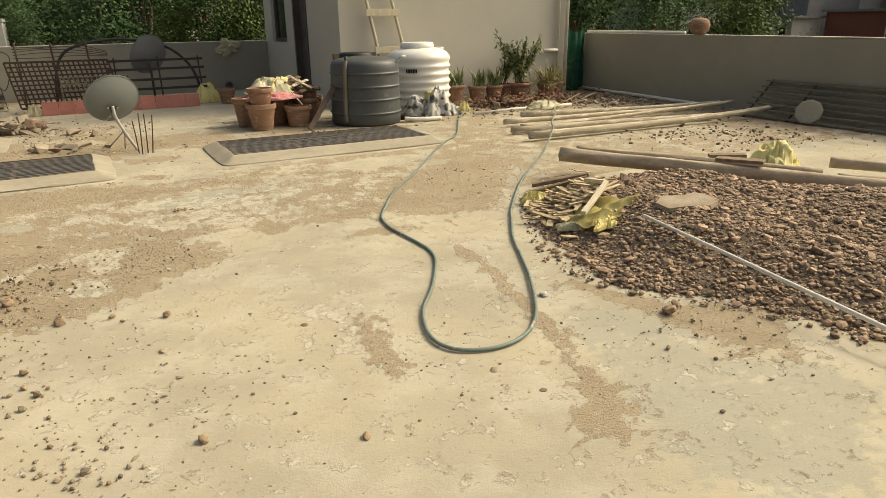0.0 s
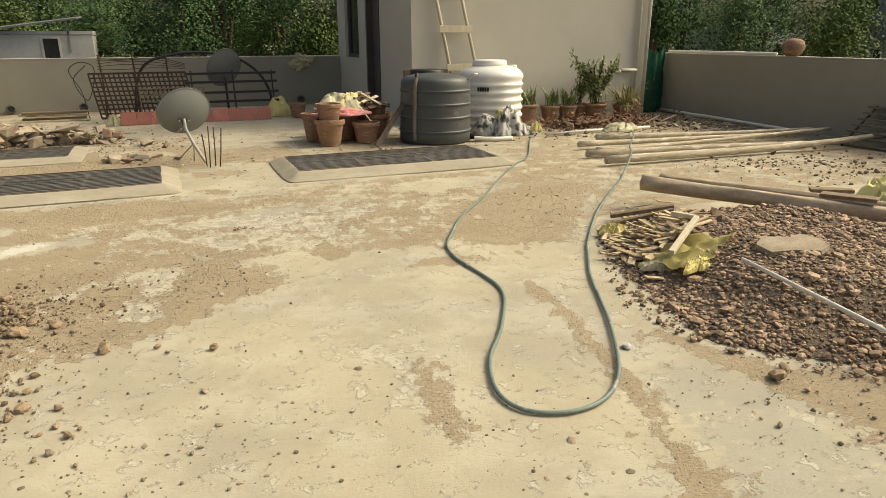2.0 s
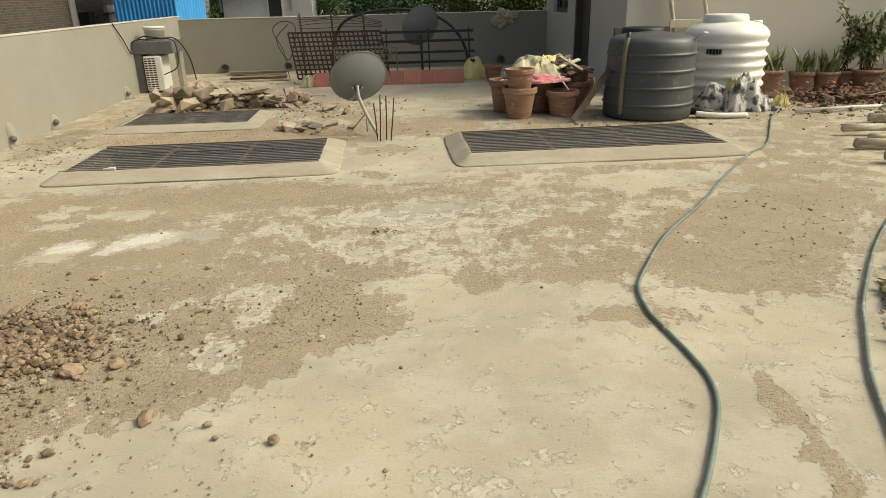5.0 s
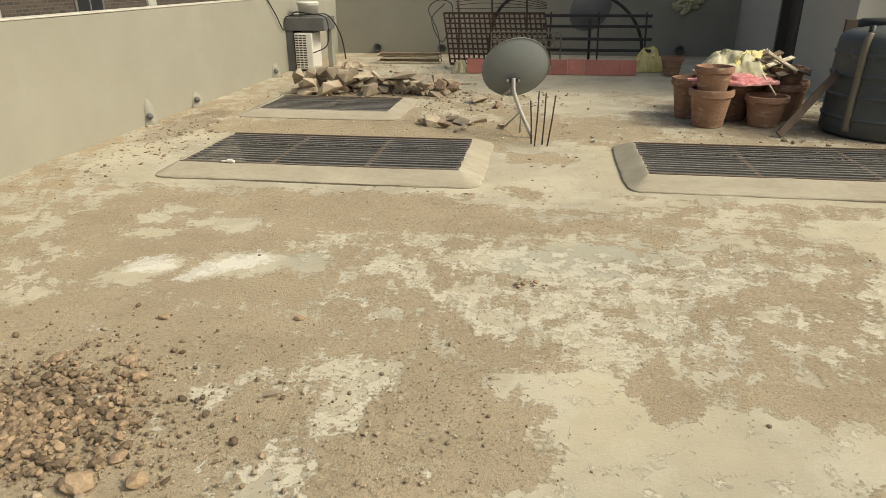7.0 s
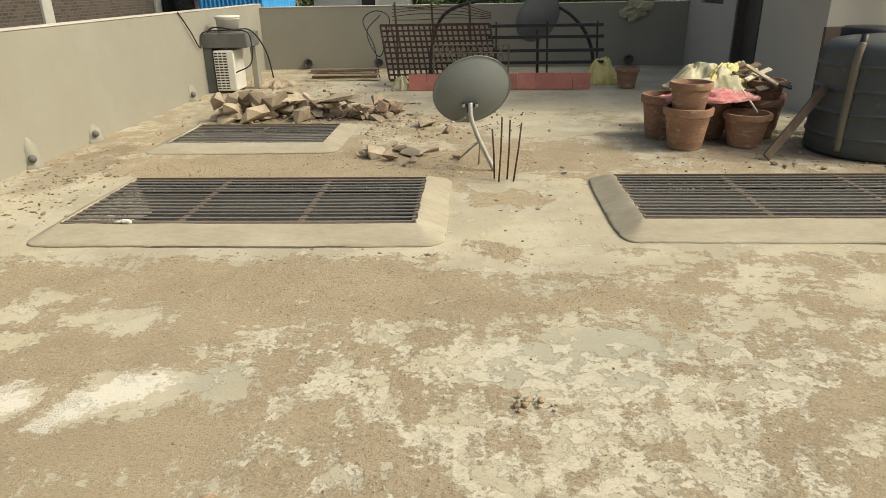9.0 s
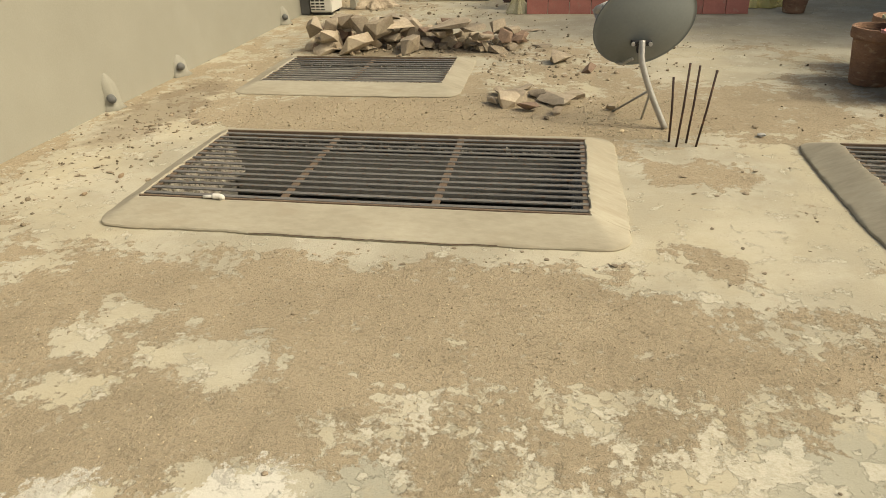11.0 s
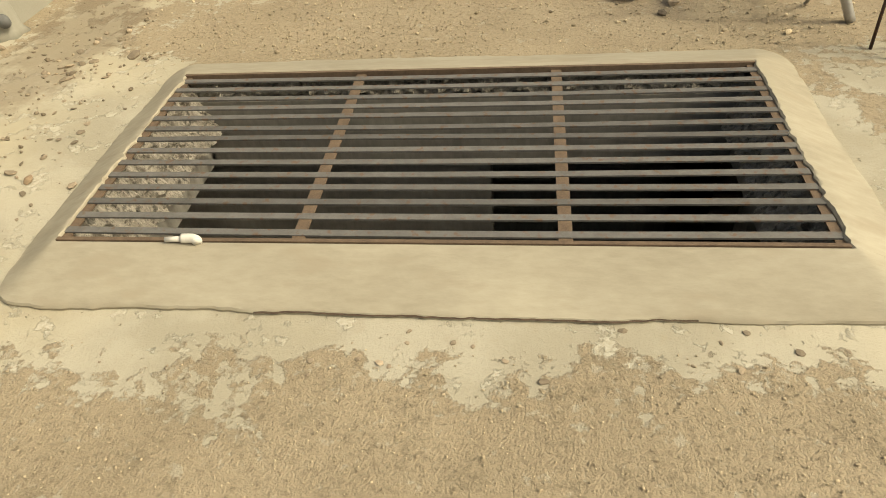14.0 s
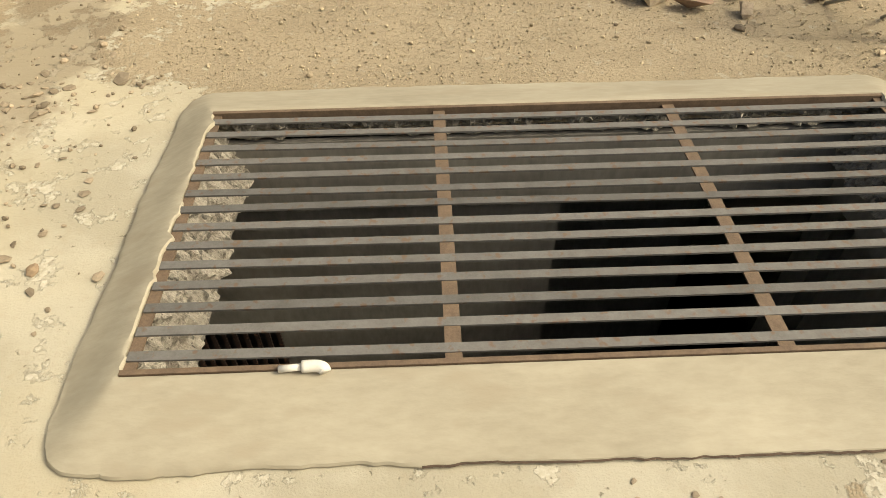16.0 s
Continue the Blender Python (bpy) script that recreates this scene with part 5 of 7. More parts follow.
for x, y, z, s in ((-2.76, 9.55, 0.04, 0.16), (-2.50, 9.46, 0.0, 0.17), (-2.62, 9.72, 0.15, 0.17), (-2.30, 9.62, 0.12, 0.16), (-2.0, 9.55, 0.02, 0.14)):
    chunk(x, y, z, s, 0.75, label="large squarish block of broken concrete in a rubble heap")
for x, y, s in ((-2.15, 9.78, 0.20), (-1.62, 9.72, 0.20), (-1.42, 9.60, 0.13), (-2.3, 9.95, 0.19)):
    chunk(x, y, 0.19, s * 1.2, 0.2, label="tilted flat slab of broken concrete on a rubble heap")
for k in range(16):
    chunk(-1.15 + rng.uniform(-0.22, 0.2), 10.0 + rng.uniform(-0.2, 0.2), rng.uniform(0, 0.08), rng.uniform(0.04, 0.08), 0.6, BRICKRED, label="broken red brick in a rubble heap")
chunk(-0.60, 9.18, 0, 0.115, 0.75, label="grey concrete block lying alone on the dirt")
chunk(-0.36, 8.86, 0, 0.07, 0.6, BRICKRED, label="broken brick lying alone on the dirt")
chunk(-0.80, 7.78, 0, 0.07, 0.62, BRICKRED, label="dark half brick by a small heap of slabs", group="small rubble heap")
for x, y, s, fl in ((-0.62, 7.98, 0.15, 0.28), (-0.95, 7.88, 0.10, 0.5), (-0.90, 8.02, 0.11, 0.4), (-0.48, 8.10, 0.09, 0.35), (-0.74, 8.12, 0.09, 0.4), (-1.02, 8.15, 0.07, 0.4), (-0.6, 7.72, 0.05, 0.4), (-0.24, 7.83, 0.05, 0.6), (-1.05, 7.92, 0.05, 0.5), (-0.84, 8.3, 0.06, 0.4)):
    chunk(x, y, 0, s, fl, label="pale broken concrete piece in a small heap", group="small rubble heap")
for x, y in ((-0.75, 9.85), (-1.9, 11.0), (-1.7, 11.1), (-0.9, 10.6)):
    chunk(x, y, 0, 0.11, 0.15, label="thin flat concrete flake on the ground")

# ---- scrap metal at the north wall ----
lattice = thing("lattice_gate", (-0.55, 12.0, 0), "dark rusty steel lattice panel leaning on scrap", "gate")


def lean(u, v):
    """A place on the leaning lattice panel: u along, v up."""
    return Vector((-1.30 + 1.55 * u - 0.13 * v, 11.98 + 0.22 * v, 0.10 + 0.73 * v + 0.0 * u))


for k in range(21):
    u = k / 20
    part("upright_bar", tube([lean(u, 0), lean(u, 1)], 0.019, 4), RUSTDARK, lattice)
for k in range(11):
    v = k / 10
    part("cross_bar", tube([lean(0, v) - Vector((0, 0.012, 0)), lean(1, v) - Vector((0, 0.012, 0))], 0.018 if k % 10 else 0.024, 4), RUSTDARK, lattice)
for k in range(2):
    part("foot", tube([lean(0.08 + 0.84 * k, 0), lean(0.08 + 0.84 * k, 0) - Vector((0.0, 0.02, 0.10))], 0.013, 6), RUSTDARK, lattice)
scroll = thing("scrap_lattice", (-0.2, 11.9, 0), "small dull cream fretwork panel stood before the lattice", "panel")
for k in range(7):
    x = -0.62 + k * 0.14
    part("slat", tube([(x, 11.86, 0.36), (x + 0.10, 11.88, 0.58)], 0.010, 5), CREAMPIPE, scroll)
    part("slat", tube([(x + 0.10, 11.86, 0.36), (x, 11.88, 0.58)], 0.010, 5), CREAMPIPE, scroll)
for z in (0.36, 0.47, 0.58):
    part("rail", tube([(-0.66, 11.87, z), (0.38, 11.87, z)], 0.011, 5), CREAMPIPE, scroll)
for x in (-0.66, 0.38):
    part("post", tube([(x, 11.87, 0.0), (x, 11.87, 0.58)], 0.012, 5), CREAMPIPE, scroll)
bench = thing("metal_rack", (0.95, 12.2, 0), "dark steel slatted rack of four long bars", "rack")
for z, y in ((0.79, 12.35), (0.64, 12.28), (0.46, 12.2), (0.30, 12.15)):
    part("bar", box(0.1, 1.74, y, y + 0.03, z - 0.022, z + 0.022, 0.004), DARKSTEEL, bench)
for x in (0.22, 0.95, 1.66):
    part("post", tube([(x, 12.2, 0.0), (x, 12.40, 0.84)], 0.014, 8), DARKSTEEL, bench)
frame_ = thing("scrap_trellis", (-0.7, 12.6, 0), "rusty upright bars tied with wire", "trellis")
for x in (-1.25, -0.71, -0.16):
    part("post", tube([(x, 12.62, 0.0), (x + 0.01, 12.6, 0.6), (x - 0.01, 12.6, 1.13)], 0.016, 8), RUSTDARK, frame_, smooth=True)
for k in range(5):
    z = 0.88 + 0.05 * k
    part("wire", tube(spline([(-1.3, 12.6, z), (-0.9, 12.58, z + 0.04 * math.sin(k)), (-0.4, 12.58, z + 0.02), (0.15, 12.6, z - 0.03 * k)]), 0.006, 5), RUSTDARK, frame_, smooth=True)
single("steel_arch", tube(spline([(-0.78, 12.7, 0.0), (-0.72, 12.7, 0.55), (-0.55, 12.7, 0.93), (-0.2, 12.7, 1.09), (0.35, 12.7, 1.16), (0.9, 12.7, 1.10), (1.25, 12.7, 0.96), (1.52, 12.7, 0.70), (1.66, 12.7, 0.38), (1.7, 12.7, 0.0)]), 0.026, 12), DARKSTEEL, "dark bent steel arch standing against the wall", "arch", smooth=True)
single("wire_coil", tube(spline([(-1.55, 12.75, 0.02), (-1.62, 12.8, 0.5), (-1.78, 12.85, 0.85), (-1.60, 12.85, 1.0), (-1.38, 12.8, 0.92), (-1.42, 12.8, 0.6), (-1.55, 12.75, 0.35), (-1.72, 12.8, 0.7), (-1.5, 12.8, 0.95)]), 0.008, 6), DARKSTEEL, "loose loop of dark wire against the wall", "wire", smooth=True)
for k in range(10):
    x = -1.0 + 0.249 * k
    m = Matrix.Translation((x + 0.122, 11.62, 0.0)) @ Matrix.Rotation(-0.10, 4, "X") @ Matrix.Rotation(rng.uniform(-0.02, 0.02), 4, "Z")
    single("paving_tile", box(-0.121, 0.121, 0, 0.035, 0.002, 0.222 + rng.uniform(-0.006, 0.006), 0.004, m), REDTILE, "dull red square paving tile stood on edge in a row", "tile", "row of red tiles")
single("sack", crumple((1.72, 12.2, 0.0), 0.26, 0.18, 0.34, 44, 0.2, 2.6), SACKY, "upright half-full yellow sack beside the red tiles", "sack", "sacks")
single("sack", crumple((2.0, 12.2, 0.0), 0.20, 0.10, 0.10, 48, 0.1, 3.6), SACKY, "flat end of a yellow sack on the floor", "sack", "sacks")
single("sack", crumple((-1.10, 11.72, 0.0), 0.13, 0.10, 0.22, 52, 0.1, 3.6), SACKW, "small pale sack beside the red tiles", "sack", "sacks")
rag = crumple((0, 0, 0), 0.25, 0.17, 0.06, 57, 0.3, 3.5)
bmesh.ops.transform(rag, matrix=Matrix.Translation((2.62, 14.28, 0.90)) @ Matrix.Rotation(radians(90), 4, "X"), verts=rag.verts)
single("sack", rag, SACKW, "yellow-white sack hung over the parapet", "sack", "sacks")
for k in range(5):
    z = 0.035 * k
    board((-2.65 + 0.05 * (k % 3), 12.75 + 0.05 * (k % 2), 0.02 + z), (-1.55 - 0.06 * (k % 2), 12.78, 0.02 + z), 0.16, 0.03, PLANK if k % 3 == 1 else WOOD, "grey-brown board in a low stack", "stack of boards")
for x, y in ((2.55, 14.24), (-3.0, 14.24), (-1.75, 14.2)):
    single("drain_outlet", lathe([(0.075, 0.0), (0.085, 0.06), (0.06, 0.075), (0.055, 0.01), (0.0, 0.008)], (x, y + 0.05, 0.11), 20, tilt=Matrix.Rotation(radians(90), 3, "X")), DARKGREY, "round dark drain outlet at the foot of the wall", "drain", "wall drains", smooth=True)

# ---- air conditioner on the west wall ----
stand = thing("masonry_stand", (-3.5, 11.9, 0), "dark cement stand with a thick shelf built on the wall", "stand")
part("leg", box(-3.798, -3.68, 11.60, 12.1, 0.0, 0.60, 0.008), DARKGREY, stand)
part("leg", box(-3.28, -3.20, 12.0, 12.15, 0.0, 0.60, 0.008), PLASTER, stand)
part("shelf", box(-3.797, -3.18, 11.58, 12.15, 0.60, 0.79, 0.012), DARKGREY, stand)
ac = thing("air_conditioner", (-3.5, 11.78, 0), "white outdoor air conditioner unit with a louvred end", "air conditioner")
part("casing", box(-3.66, -3.38, 11.57, 12.0, 0.03, 0.57, 0.02), ACWHITE, ac)
# the casing is closed; a black sheet paints the shade between louvres
part("louvre_backing", box(-3.645, -3.475, 11.563, 11.568, 0.06, 0.54), BLACK, ac, "black sheet for the shade behind the louvres")
for k in range(13):
    part("louvre", box(-3.645, -3.475, 11.548, 11.562, 0.075 + 0.036 * k, 0.09 + 0.036 * k), ACWHITE, ac)
for k in range(2):
    part("upright", box(-3.59 + 0.06 * k, -3.58 + 0.06 * k, 11.542, 11.547, 0.06, 0.54), ACWHITE, ac)
for y in (11.62, 11.92):
    part("foot", box(-3.64, -3.40, y - 0.03, y + 0.03, 0.0, 0.03), BLACK, ac)
bucket = thing("paint_bucket", (-3.5, 11.85, 0.79), "dirty white plastic bucket with a lid", "bucket")
part("body", lathe([(0.0, 0.0), (0.14, 0.0), (0.155, 0.165), (0.165, 0.17), (0.165, 0.187), (0.0, 0.187)], (-3.5, 11.85, 0.79), 32), WHITEPIPE, bucket, smooth=True)
part("lid", lathe([(0.17, 0.0), (0.17, 0.022), (0.155, 0.032), (0.0, 0.032)], (-3.5, 11.85, 0.978), 32), WHITEPIPE, bucket, smooth=True)
single("cable", tube(spline([(-3.79, 10.95, 1.09), (-3.77, 11.2, 0.85), (-3.77, 11.45, 0.62), (-3.76, 11.56, 0.80), (-3.5, 11.6, 0.83), (-3.2, 11.6, 0.82), (-3.12, 11.6, 0.70), (-3.14, 11.56, 0.40), (-3.36, 11.54, 0.28)]), 0.009, 6), BLACK, "black cable hanging from the wall to the unit", "cable", smooth=True)
single("cable", tube(spline([(-3.72, 11.62, 0.81), (-3.6, 11.6, 0.87), (-3.35, 11.6, 0.84), (-3.17, 11.8, 0.81), (-3.08, 12.1, 0.5), (-3.06, 12.3, 0.02)]), 0.011, 6), BLACK, "black cable bundle lying over the shelf", "cable", smooth=True)
single("cement_bag", crumple((-3.0, 12.2, 0.0), 0.26, 0.2, 0.11, 61, 0.3, 2.0, sharp=0.5), CONCRETE, "grey-beige hardened cement bag by the wall", "bag")
for y, h in ((7.62, 0.26), (8.6, 0.17), (11.0, 0.2)):
    t_ = thing("wall_pipe_stub", (-3.74, y, 0), "mortar hump with a dark pipe stub at the wall foot", "pipe stub", "pipe stubs on the wall")
    bm = lathe([(0.105, -0.01), (0.075, 0.03), (0.066, 0.12), (0.058, h * 0.7), (0.03, h * 0.92), (0.0, h)], (-3.805, y, 0), 20, wobble=0.35)
    part("mortar", bm, PLASTER, t_, smooth=True)
    part("pipe", tube([(-3.77, y - 0.03, 0.085), (-3.735, y - 0.066, 0.083)], 0.030, 14), DARKGREY, t_, "dark open pipe end", True)

# ---- gravel heap on the east side ----
HEAP = [(2.30, 2.55), (1.95, 1.85), (2.0, 1.38), (2.27, 1.02), (2.48, 0.58), (2.58, 0.15), (2.8, -1.2), (4.0, -2.2), (6.5, -2.0), (6.5, -0.4), (5.6, 1.0), (4.75, 2.15), (4.0, 3.15), (3.5, 3.5), (3.1, 3.4), (2.62, 3.08)]


def inside_distance(x, y, poly):
    """How far inside a polygon a place lies; below 0 outside."""
    best, odd = 1e9, False
    for (ax, ay), (bx, by) in zip(poly, poly[1:] + poly[:1]):
        t = max(0, min(1, ((x - ax) * (bx - ax) + (y - ay) * (by - ay)) / ((bx - ax) ** 2 + (by - ay) ** 2)))
        best = min(best, math.hypot(x - ax - t * (bx - ax), y - ay - t * (by - ay)))
        if (ay > y) != (by > y) and x < (bx - ax) * (y - ay) / (by - ay) + ax:
            odd = not odd
    return best if odd else -best


def heap_height(x, y):
    d = inside_distance(x, y, HEAP) + 0.10 * noise.noise(Vector((x * 2.5, y * 2.5, 1)))
    if d < 0:
        return 0.0
    f = min(1, d / 0.75)
    return 0.25 * f * f * (3 - 2 * f) * (0.85 + 0.5 * noise.noise(Vector((x * 1.1, y * 1.1, 4)))) + 0.012 * noise.noise(Vector((x * 7, y * 7, 2))) * f + 0.01 * f


gh = bmesh.new()
NX, NY = 120, 130
grid = [[None] * (NY + 1) for _ in range(NX + 1)]
for i in range(NX + 1):
    for j in range(NY + 1):
        x, y = 1.8 + 5.3 * i / NX, -2.3 + 6.1 * j / NY
        h = heap_height(x, y)
        grid[i][j] = gh.verts.new((x, y, h if h > 0.003 else -0.02))
for i in range(NX):
    for j in range(NY):
        q = (grid[i][j], grid[i + 1][j], grid[i + 1][j + 1], grid[i][j + 1])
        if max(v.co.z for v in q) > 0:
            gh.faces.new(q)
bmesh.ops.delete(gh, geom=[v for v in gh.verts if not v.link_faces], context="VERTS")
single("gravel_heap", gh, GRIT, "spread heap of brown gravel and grit", "gravel", kind="stuff", smooth=True)
rng = random.Random(21)
spots = []
while len(spots) < 30000:
    x, y = rng.uniform(1.85, 6.0), rng.uniform(-1.6, 3.6)
    if math.hypot(x - 2.6, y - 1.4) > 1.2 and rng.random() < 0.35:
        continue
    h = heap_height(x, y)
    if h > 0.002 or (inside_distance(x, y, HEAP) > -0.09 and rng.random() < 0.25):
        s = min(0.040, 0.0092 * math.exp(rng.gauss(0, 0.45)))
        if x > 2.9 and rng.random() < 0.25:
            s *= 1.35
        spots.append((x, y, h - s * 0.15, s))
stones("gravel_stones", spots, STONE, "brown and grey crushed stones covering the heap", "gravel", rng)

# gravel spill on the west side
spots = []
while len(spots) < 5200:
    a, d = rng.uniform(0, 6.28), abs(rng.gauss(0, 0.45))
    x, y = -1.54 + d * math.cos(a) * 0.85, 3.0 + d * math.sin(a) * 0.8
    if len(spots) % 5 == 0:
        x, y = rng.gauss(-1.32, 0.14), rng.gauss(1.85, 0.24)
    if x < X0 + 0.1:
        continue
    spots.append((x, y, -0.002, min(0.022, 0.0056 * math.exp(rng.gauss(0, 0.6)) * (1.3 if d < 0.5 else 0.8))))
stones("gravel_spill", spots, PEBBLE, "loose dark river pebbles spilt on the sandy floor", "gravel", rng)

# crumbs and small stones all over the floor
spots = []
for x, y, sx, sy, n, s in ((-0.55, 1.35, 0.38, 0.55, 170, 0.0042), (-0.25, 3.3, 0.22, 0.22, 420, 0.0030), (-0.95, 3.2, 0.35, 0.4, 150, 0.0042), (-0.75, 0.75, 0.16, 0.28, 260, 0.0058), (-1.15, 2.3, 0.35, 0.5, 240, 0.005),                            (-1.2, 9.3, 0.9, 0.5, 700, 0.009), (-3.3, 7.3, 0.25, 1.0, 420, 0.0055), (1.9, 0.75, 0.3, 0.3, 160, 0.0045),
                           (0.75, 0.95, 0.2, 0.25, 60, 0.004), (0.11, 4.34, 0.05, 0.025, 22, 0.007), (6.2, 4.85, 0.6, 0.18, 130, 0.009), (6.8, 4.3, 0.6, 0.5, 240, 0.012), (6.6, 8.2, 1.2, 0.5, 900, 0.012),
                           (8.2, 8.3, 0.35, 1.2, 420, 0.012), (2.9, 4.2, 0.5, 0.4, 200, 0.0045), (0.5, 3.0, 2.0, 1.8, 420, 0.0028), (-2.2, 11.2, 1.0, 0.9, 300, 0.008), (2.2, 7.6, 0.8, 0.2, 160, 0.006)):
    for _ in range(n):
        px, py = rng.gauss(x, sx), rng.gauss(y, sy)
        if any(h[0] - 0.2 < px < h[1] + 0.2 and h[2] - 0.2 < py < h[3] + 0.25 for h in HOLES) or not (X0 < px < X1 and Y0 < py < Y1):
            continue
        spots.append((px, py, -0.003, s * math.exp(rng.gauss(0, 0.5))))
stones("floor_crumbs", spots, STONEL, "small stones and crumbs strewn over the floor", "pebbles", rng)

# sandy crumbs, only where the drifts lie
srng = np.random.RandomState(33)
spots = []
for x0, x1, y0, y1, n, s in ((-3.2, 0.9, 4.0, 5.9, 14000, 0.0022), (-2.8, 0.5, 2.0, 4.0, 5200, 0.0030), (-3.0, 0.4, 7.25, 8.2, 4800, 0.0032), (-3.4, 0.0, 7.3, 9.3, 450, 0.0062), (0.0, 3.8, 3.0, 5.6, 2600, 0.0028), (0.3, 2.3, -0.3, 2.2, 1500, 0.0028)):
    px, py = srng.uniform(x0, x1, n), srng.uniform(y0, y1, n)
    keep = floor_cover(px, py)[0] > srng.uniform(-0.05, 0.12, n)
    for h in HOLES:
        keep &= ~((px > h[0] - 0.18) & (px < h[1] + 0.2) & (py > h[2] - 0.21) & (py < h[3] + 0.25))
    size = np.minimum(s * np.exp(srng.normal(0, 0.35, n)), 2.2 * s)
    spots += [(float(u), float(v), -0.003, float(w)) for u, v, w, k in zip(px, py, size, keep) if k]
stones("sand_crumbs", spots, SANDCRUMB, "fine sandy crumbs lying in the drifts", "sand", rng)

# flat clods of dried mud trodden on the bare screed
spots = []
for x, y, sx, sy, n, s in ((-3.15, 6.55, 0.22, 0.35, 70, 0.011), (-3.3, 7.2, 0.25, 0.15, 60, 0.012), (-0.9, 5.72, 0.8, 0.05, 40, 0.007), (0.35, 6.3, 0.3, 0.4, 26, 0.009), (-0.35, 1.25, 0.3, 0.4, 60, 0.008), (0.85, 0.75, 0.15, 0.12, 26, 0.009)):
    for _ in range(n):
        px, py = rng.gauss(x, sx), rng.gauss(y, sy)
        if px > X0 + 0.02 and not any(h[0] - 0.17 < px < h[1] + 0.19 and h[2] - 0.2 < py < h[3] + 0.24 for h in HOLES):
            spots.append((px, py, -0.004, s * math.exp(rng.gauss(0, 0.45))))
stones("mud_flecks", spots, STONEL, "flat flecks of dried mud on the screed", "mud", rng, flat=0.28)

# single stones that lie apart
for x, y, s in ((-0.754, 2.416, 0.034), (-0.30, 1.02, 0.020), (-0.52, 2.36, 0.018), (-0.27, 2.24, 0.022), (0.22, 0.75, 0.020), (1.98, 0.98, 0.042), (2.08, 1.03, 0.024), (-1.30, 3.33, 0.034), (-1.16, 2.78, 0.040),
                (-1.02, 1.96, 0.032), (-0.87, 3.85, 0.024), (0.08, 4.33, 0.014), (0.14, 4.36, 0.013), (0.06, 4.30, 0.012), (2.6, 7.45, 0.025), (-2.95, 6.4, 0.016), (-3.0, 6.15, 0.012), (-1.41, 3.43, 0.03), (-1.0, 2.82, 0.03), (-1.69, 3.4, 0.034), (-1.46, 3.78, 0.022), (-1.12, 2.91, 0.028)):
    single("stone", rock((x, y, -0.004), s, rng, 0.6, sub=2), PEBBLE, "single dark brown stone lying on the floor", "stone", "loose stones", smooth=False)
single("plaster_chip", rock((1.563, 1.484, 0.0), 0.028, random.Random(5), 0.22), SHEET, "white plaster chip lying beside the hose", "chip")
single("plaster_chip", rock((-0.78, 3.30, 0), 0.03, rng, 0.3), CONCRETE, "pale flat plaster chip on the sand", "chip")
single("plaster_chip", rock((0.60, 7.36, 0.0), 0.035, rng, 0.3), SHEET, "pale plaster chip between the kerbs", "chip")
fit_ = thing("pipe_fitting", (-2.20, 6.01, 0.076), "cream plastic pipe elbow lying on the grate", "pipe fitting")
part("spigot", tube([(-2.248, 6.008, 0.084), (-2.195, 6.010, 0.087)], 0.0078, 14), WHITEPIPE, fit_, smooth=True)
part("socket", tube(spline([(-2.198, 6.010, 0.088), (-2.167, 6.010, 0.088), (-2.153, 6.005, 0.086), (-2.149, 5.998, 0.084)], 5), 0.0135, 16), WHITEPIPE, fit_, smooth=True)

# ---- timber on and behind the heap ----
def log(points, r, material, label, group, taper=0.8):
    p = spline(points, 6)
    return single("log", tube(p, r, 16, radii=[r * (1 - (1 - taper) * i / (len(p) - 1)) for i in range(len(p))], wobble=0.25), material, label, "log", group, smooth=True)


log([(3.42, 3.70, 0.215), (3.95, 2.92, 0.198), (4.75, 1.75, 0.165), (5.9, 0.15, 0.12)], 0.064, WOODDARK, "long brown round log lying across the gravel heap", "logs on the gravel", 0.95)
log([(3.70, 3.80, 0.22), (4.05, 3.28, 0.21), (4.40, 2.84, 0.195), (4.95, 2.1, 0.17)], 0.036, WOODDARK, "thin brown pole lying beside a log", "logs on the gravel")
log([(5.62, 2.45, 0.12), (5.85, 2.0, 0.12), (6.5, 0.8, 0.12)], 0.05, WOODDARK, "brown pole lying on the gravel", "logs on the gravel")
log([(5.35, 2.2, 0.06), (5.7, 1.6, 0.06), (6.3, 0.5, 0.06)], 0.035, WOODDARK, "thin grey-brown pole lying on the gravel", "logs on the gravel")
log([(5.30, 7.0, 0.075), (7.0, 6.6, 0.075), (8.7, 6.25, 0.10)], 0.041, WOOD, "long weathered pole lying in a loose row", "poles on the floor", 0.7)
log([(4.68, 6.52, 0.075), (6.3, 6.36, 0.075), (8.0, 6.15, 0.08)], 0.038, WOOD, "long weathered pole lying in a loose row", "poles on the floor", 0.7)
log([(4.75, 6.22, 0.05), (5.5, 6.12, 0.05), (8.6, 5.9, 0.16)], 0.028, WOOD, "thin weathered pole lying in a loose row", "poles on the floor", 0.8)
log([(4.42, 5.95, 0.055), (6.0, 5.75, 0.055), (7.6, 5.45, 0.06)], 0.046, WOOD, "weathered pole lying in a loose row", "poles on the floor", 0.8)
log([(4.32, 5.42, 0.07), (6.4, 5.32, 0.07), (7.4, 5.28, 0.085), (8.72, 5.14, 0.16)], 0.049, WOOD, "long pale pole lying at the front of a row", "poles on the floor", 0.72)
chunk(6.75, 5.24, 0, 0.055, 0.7, BRICKRED, label="brick propping the end of a pole", group="props")
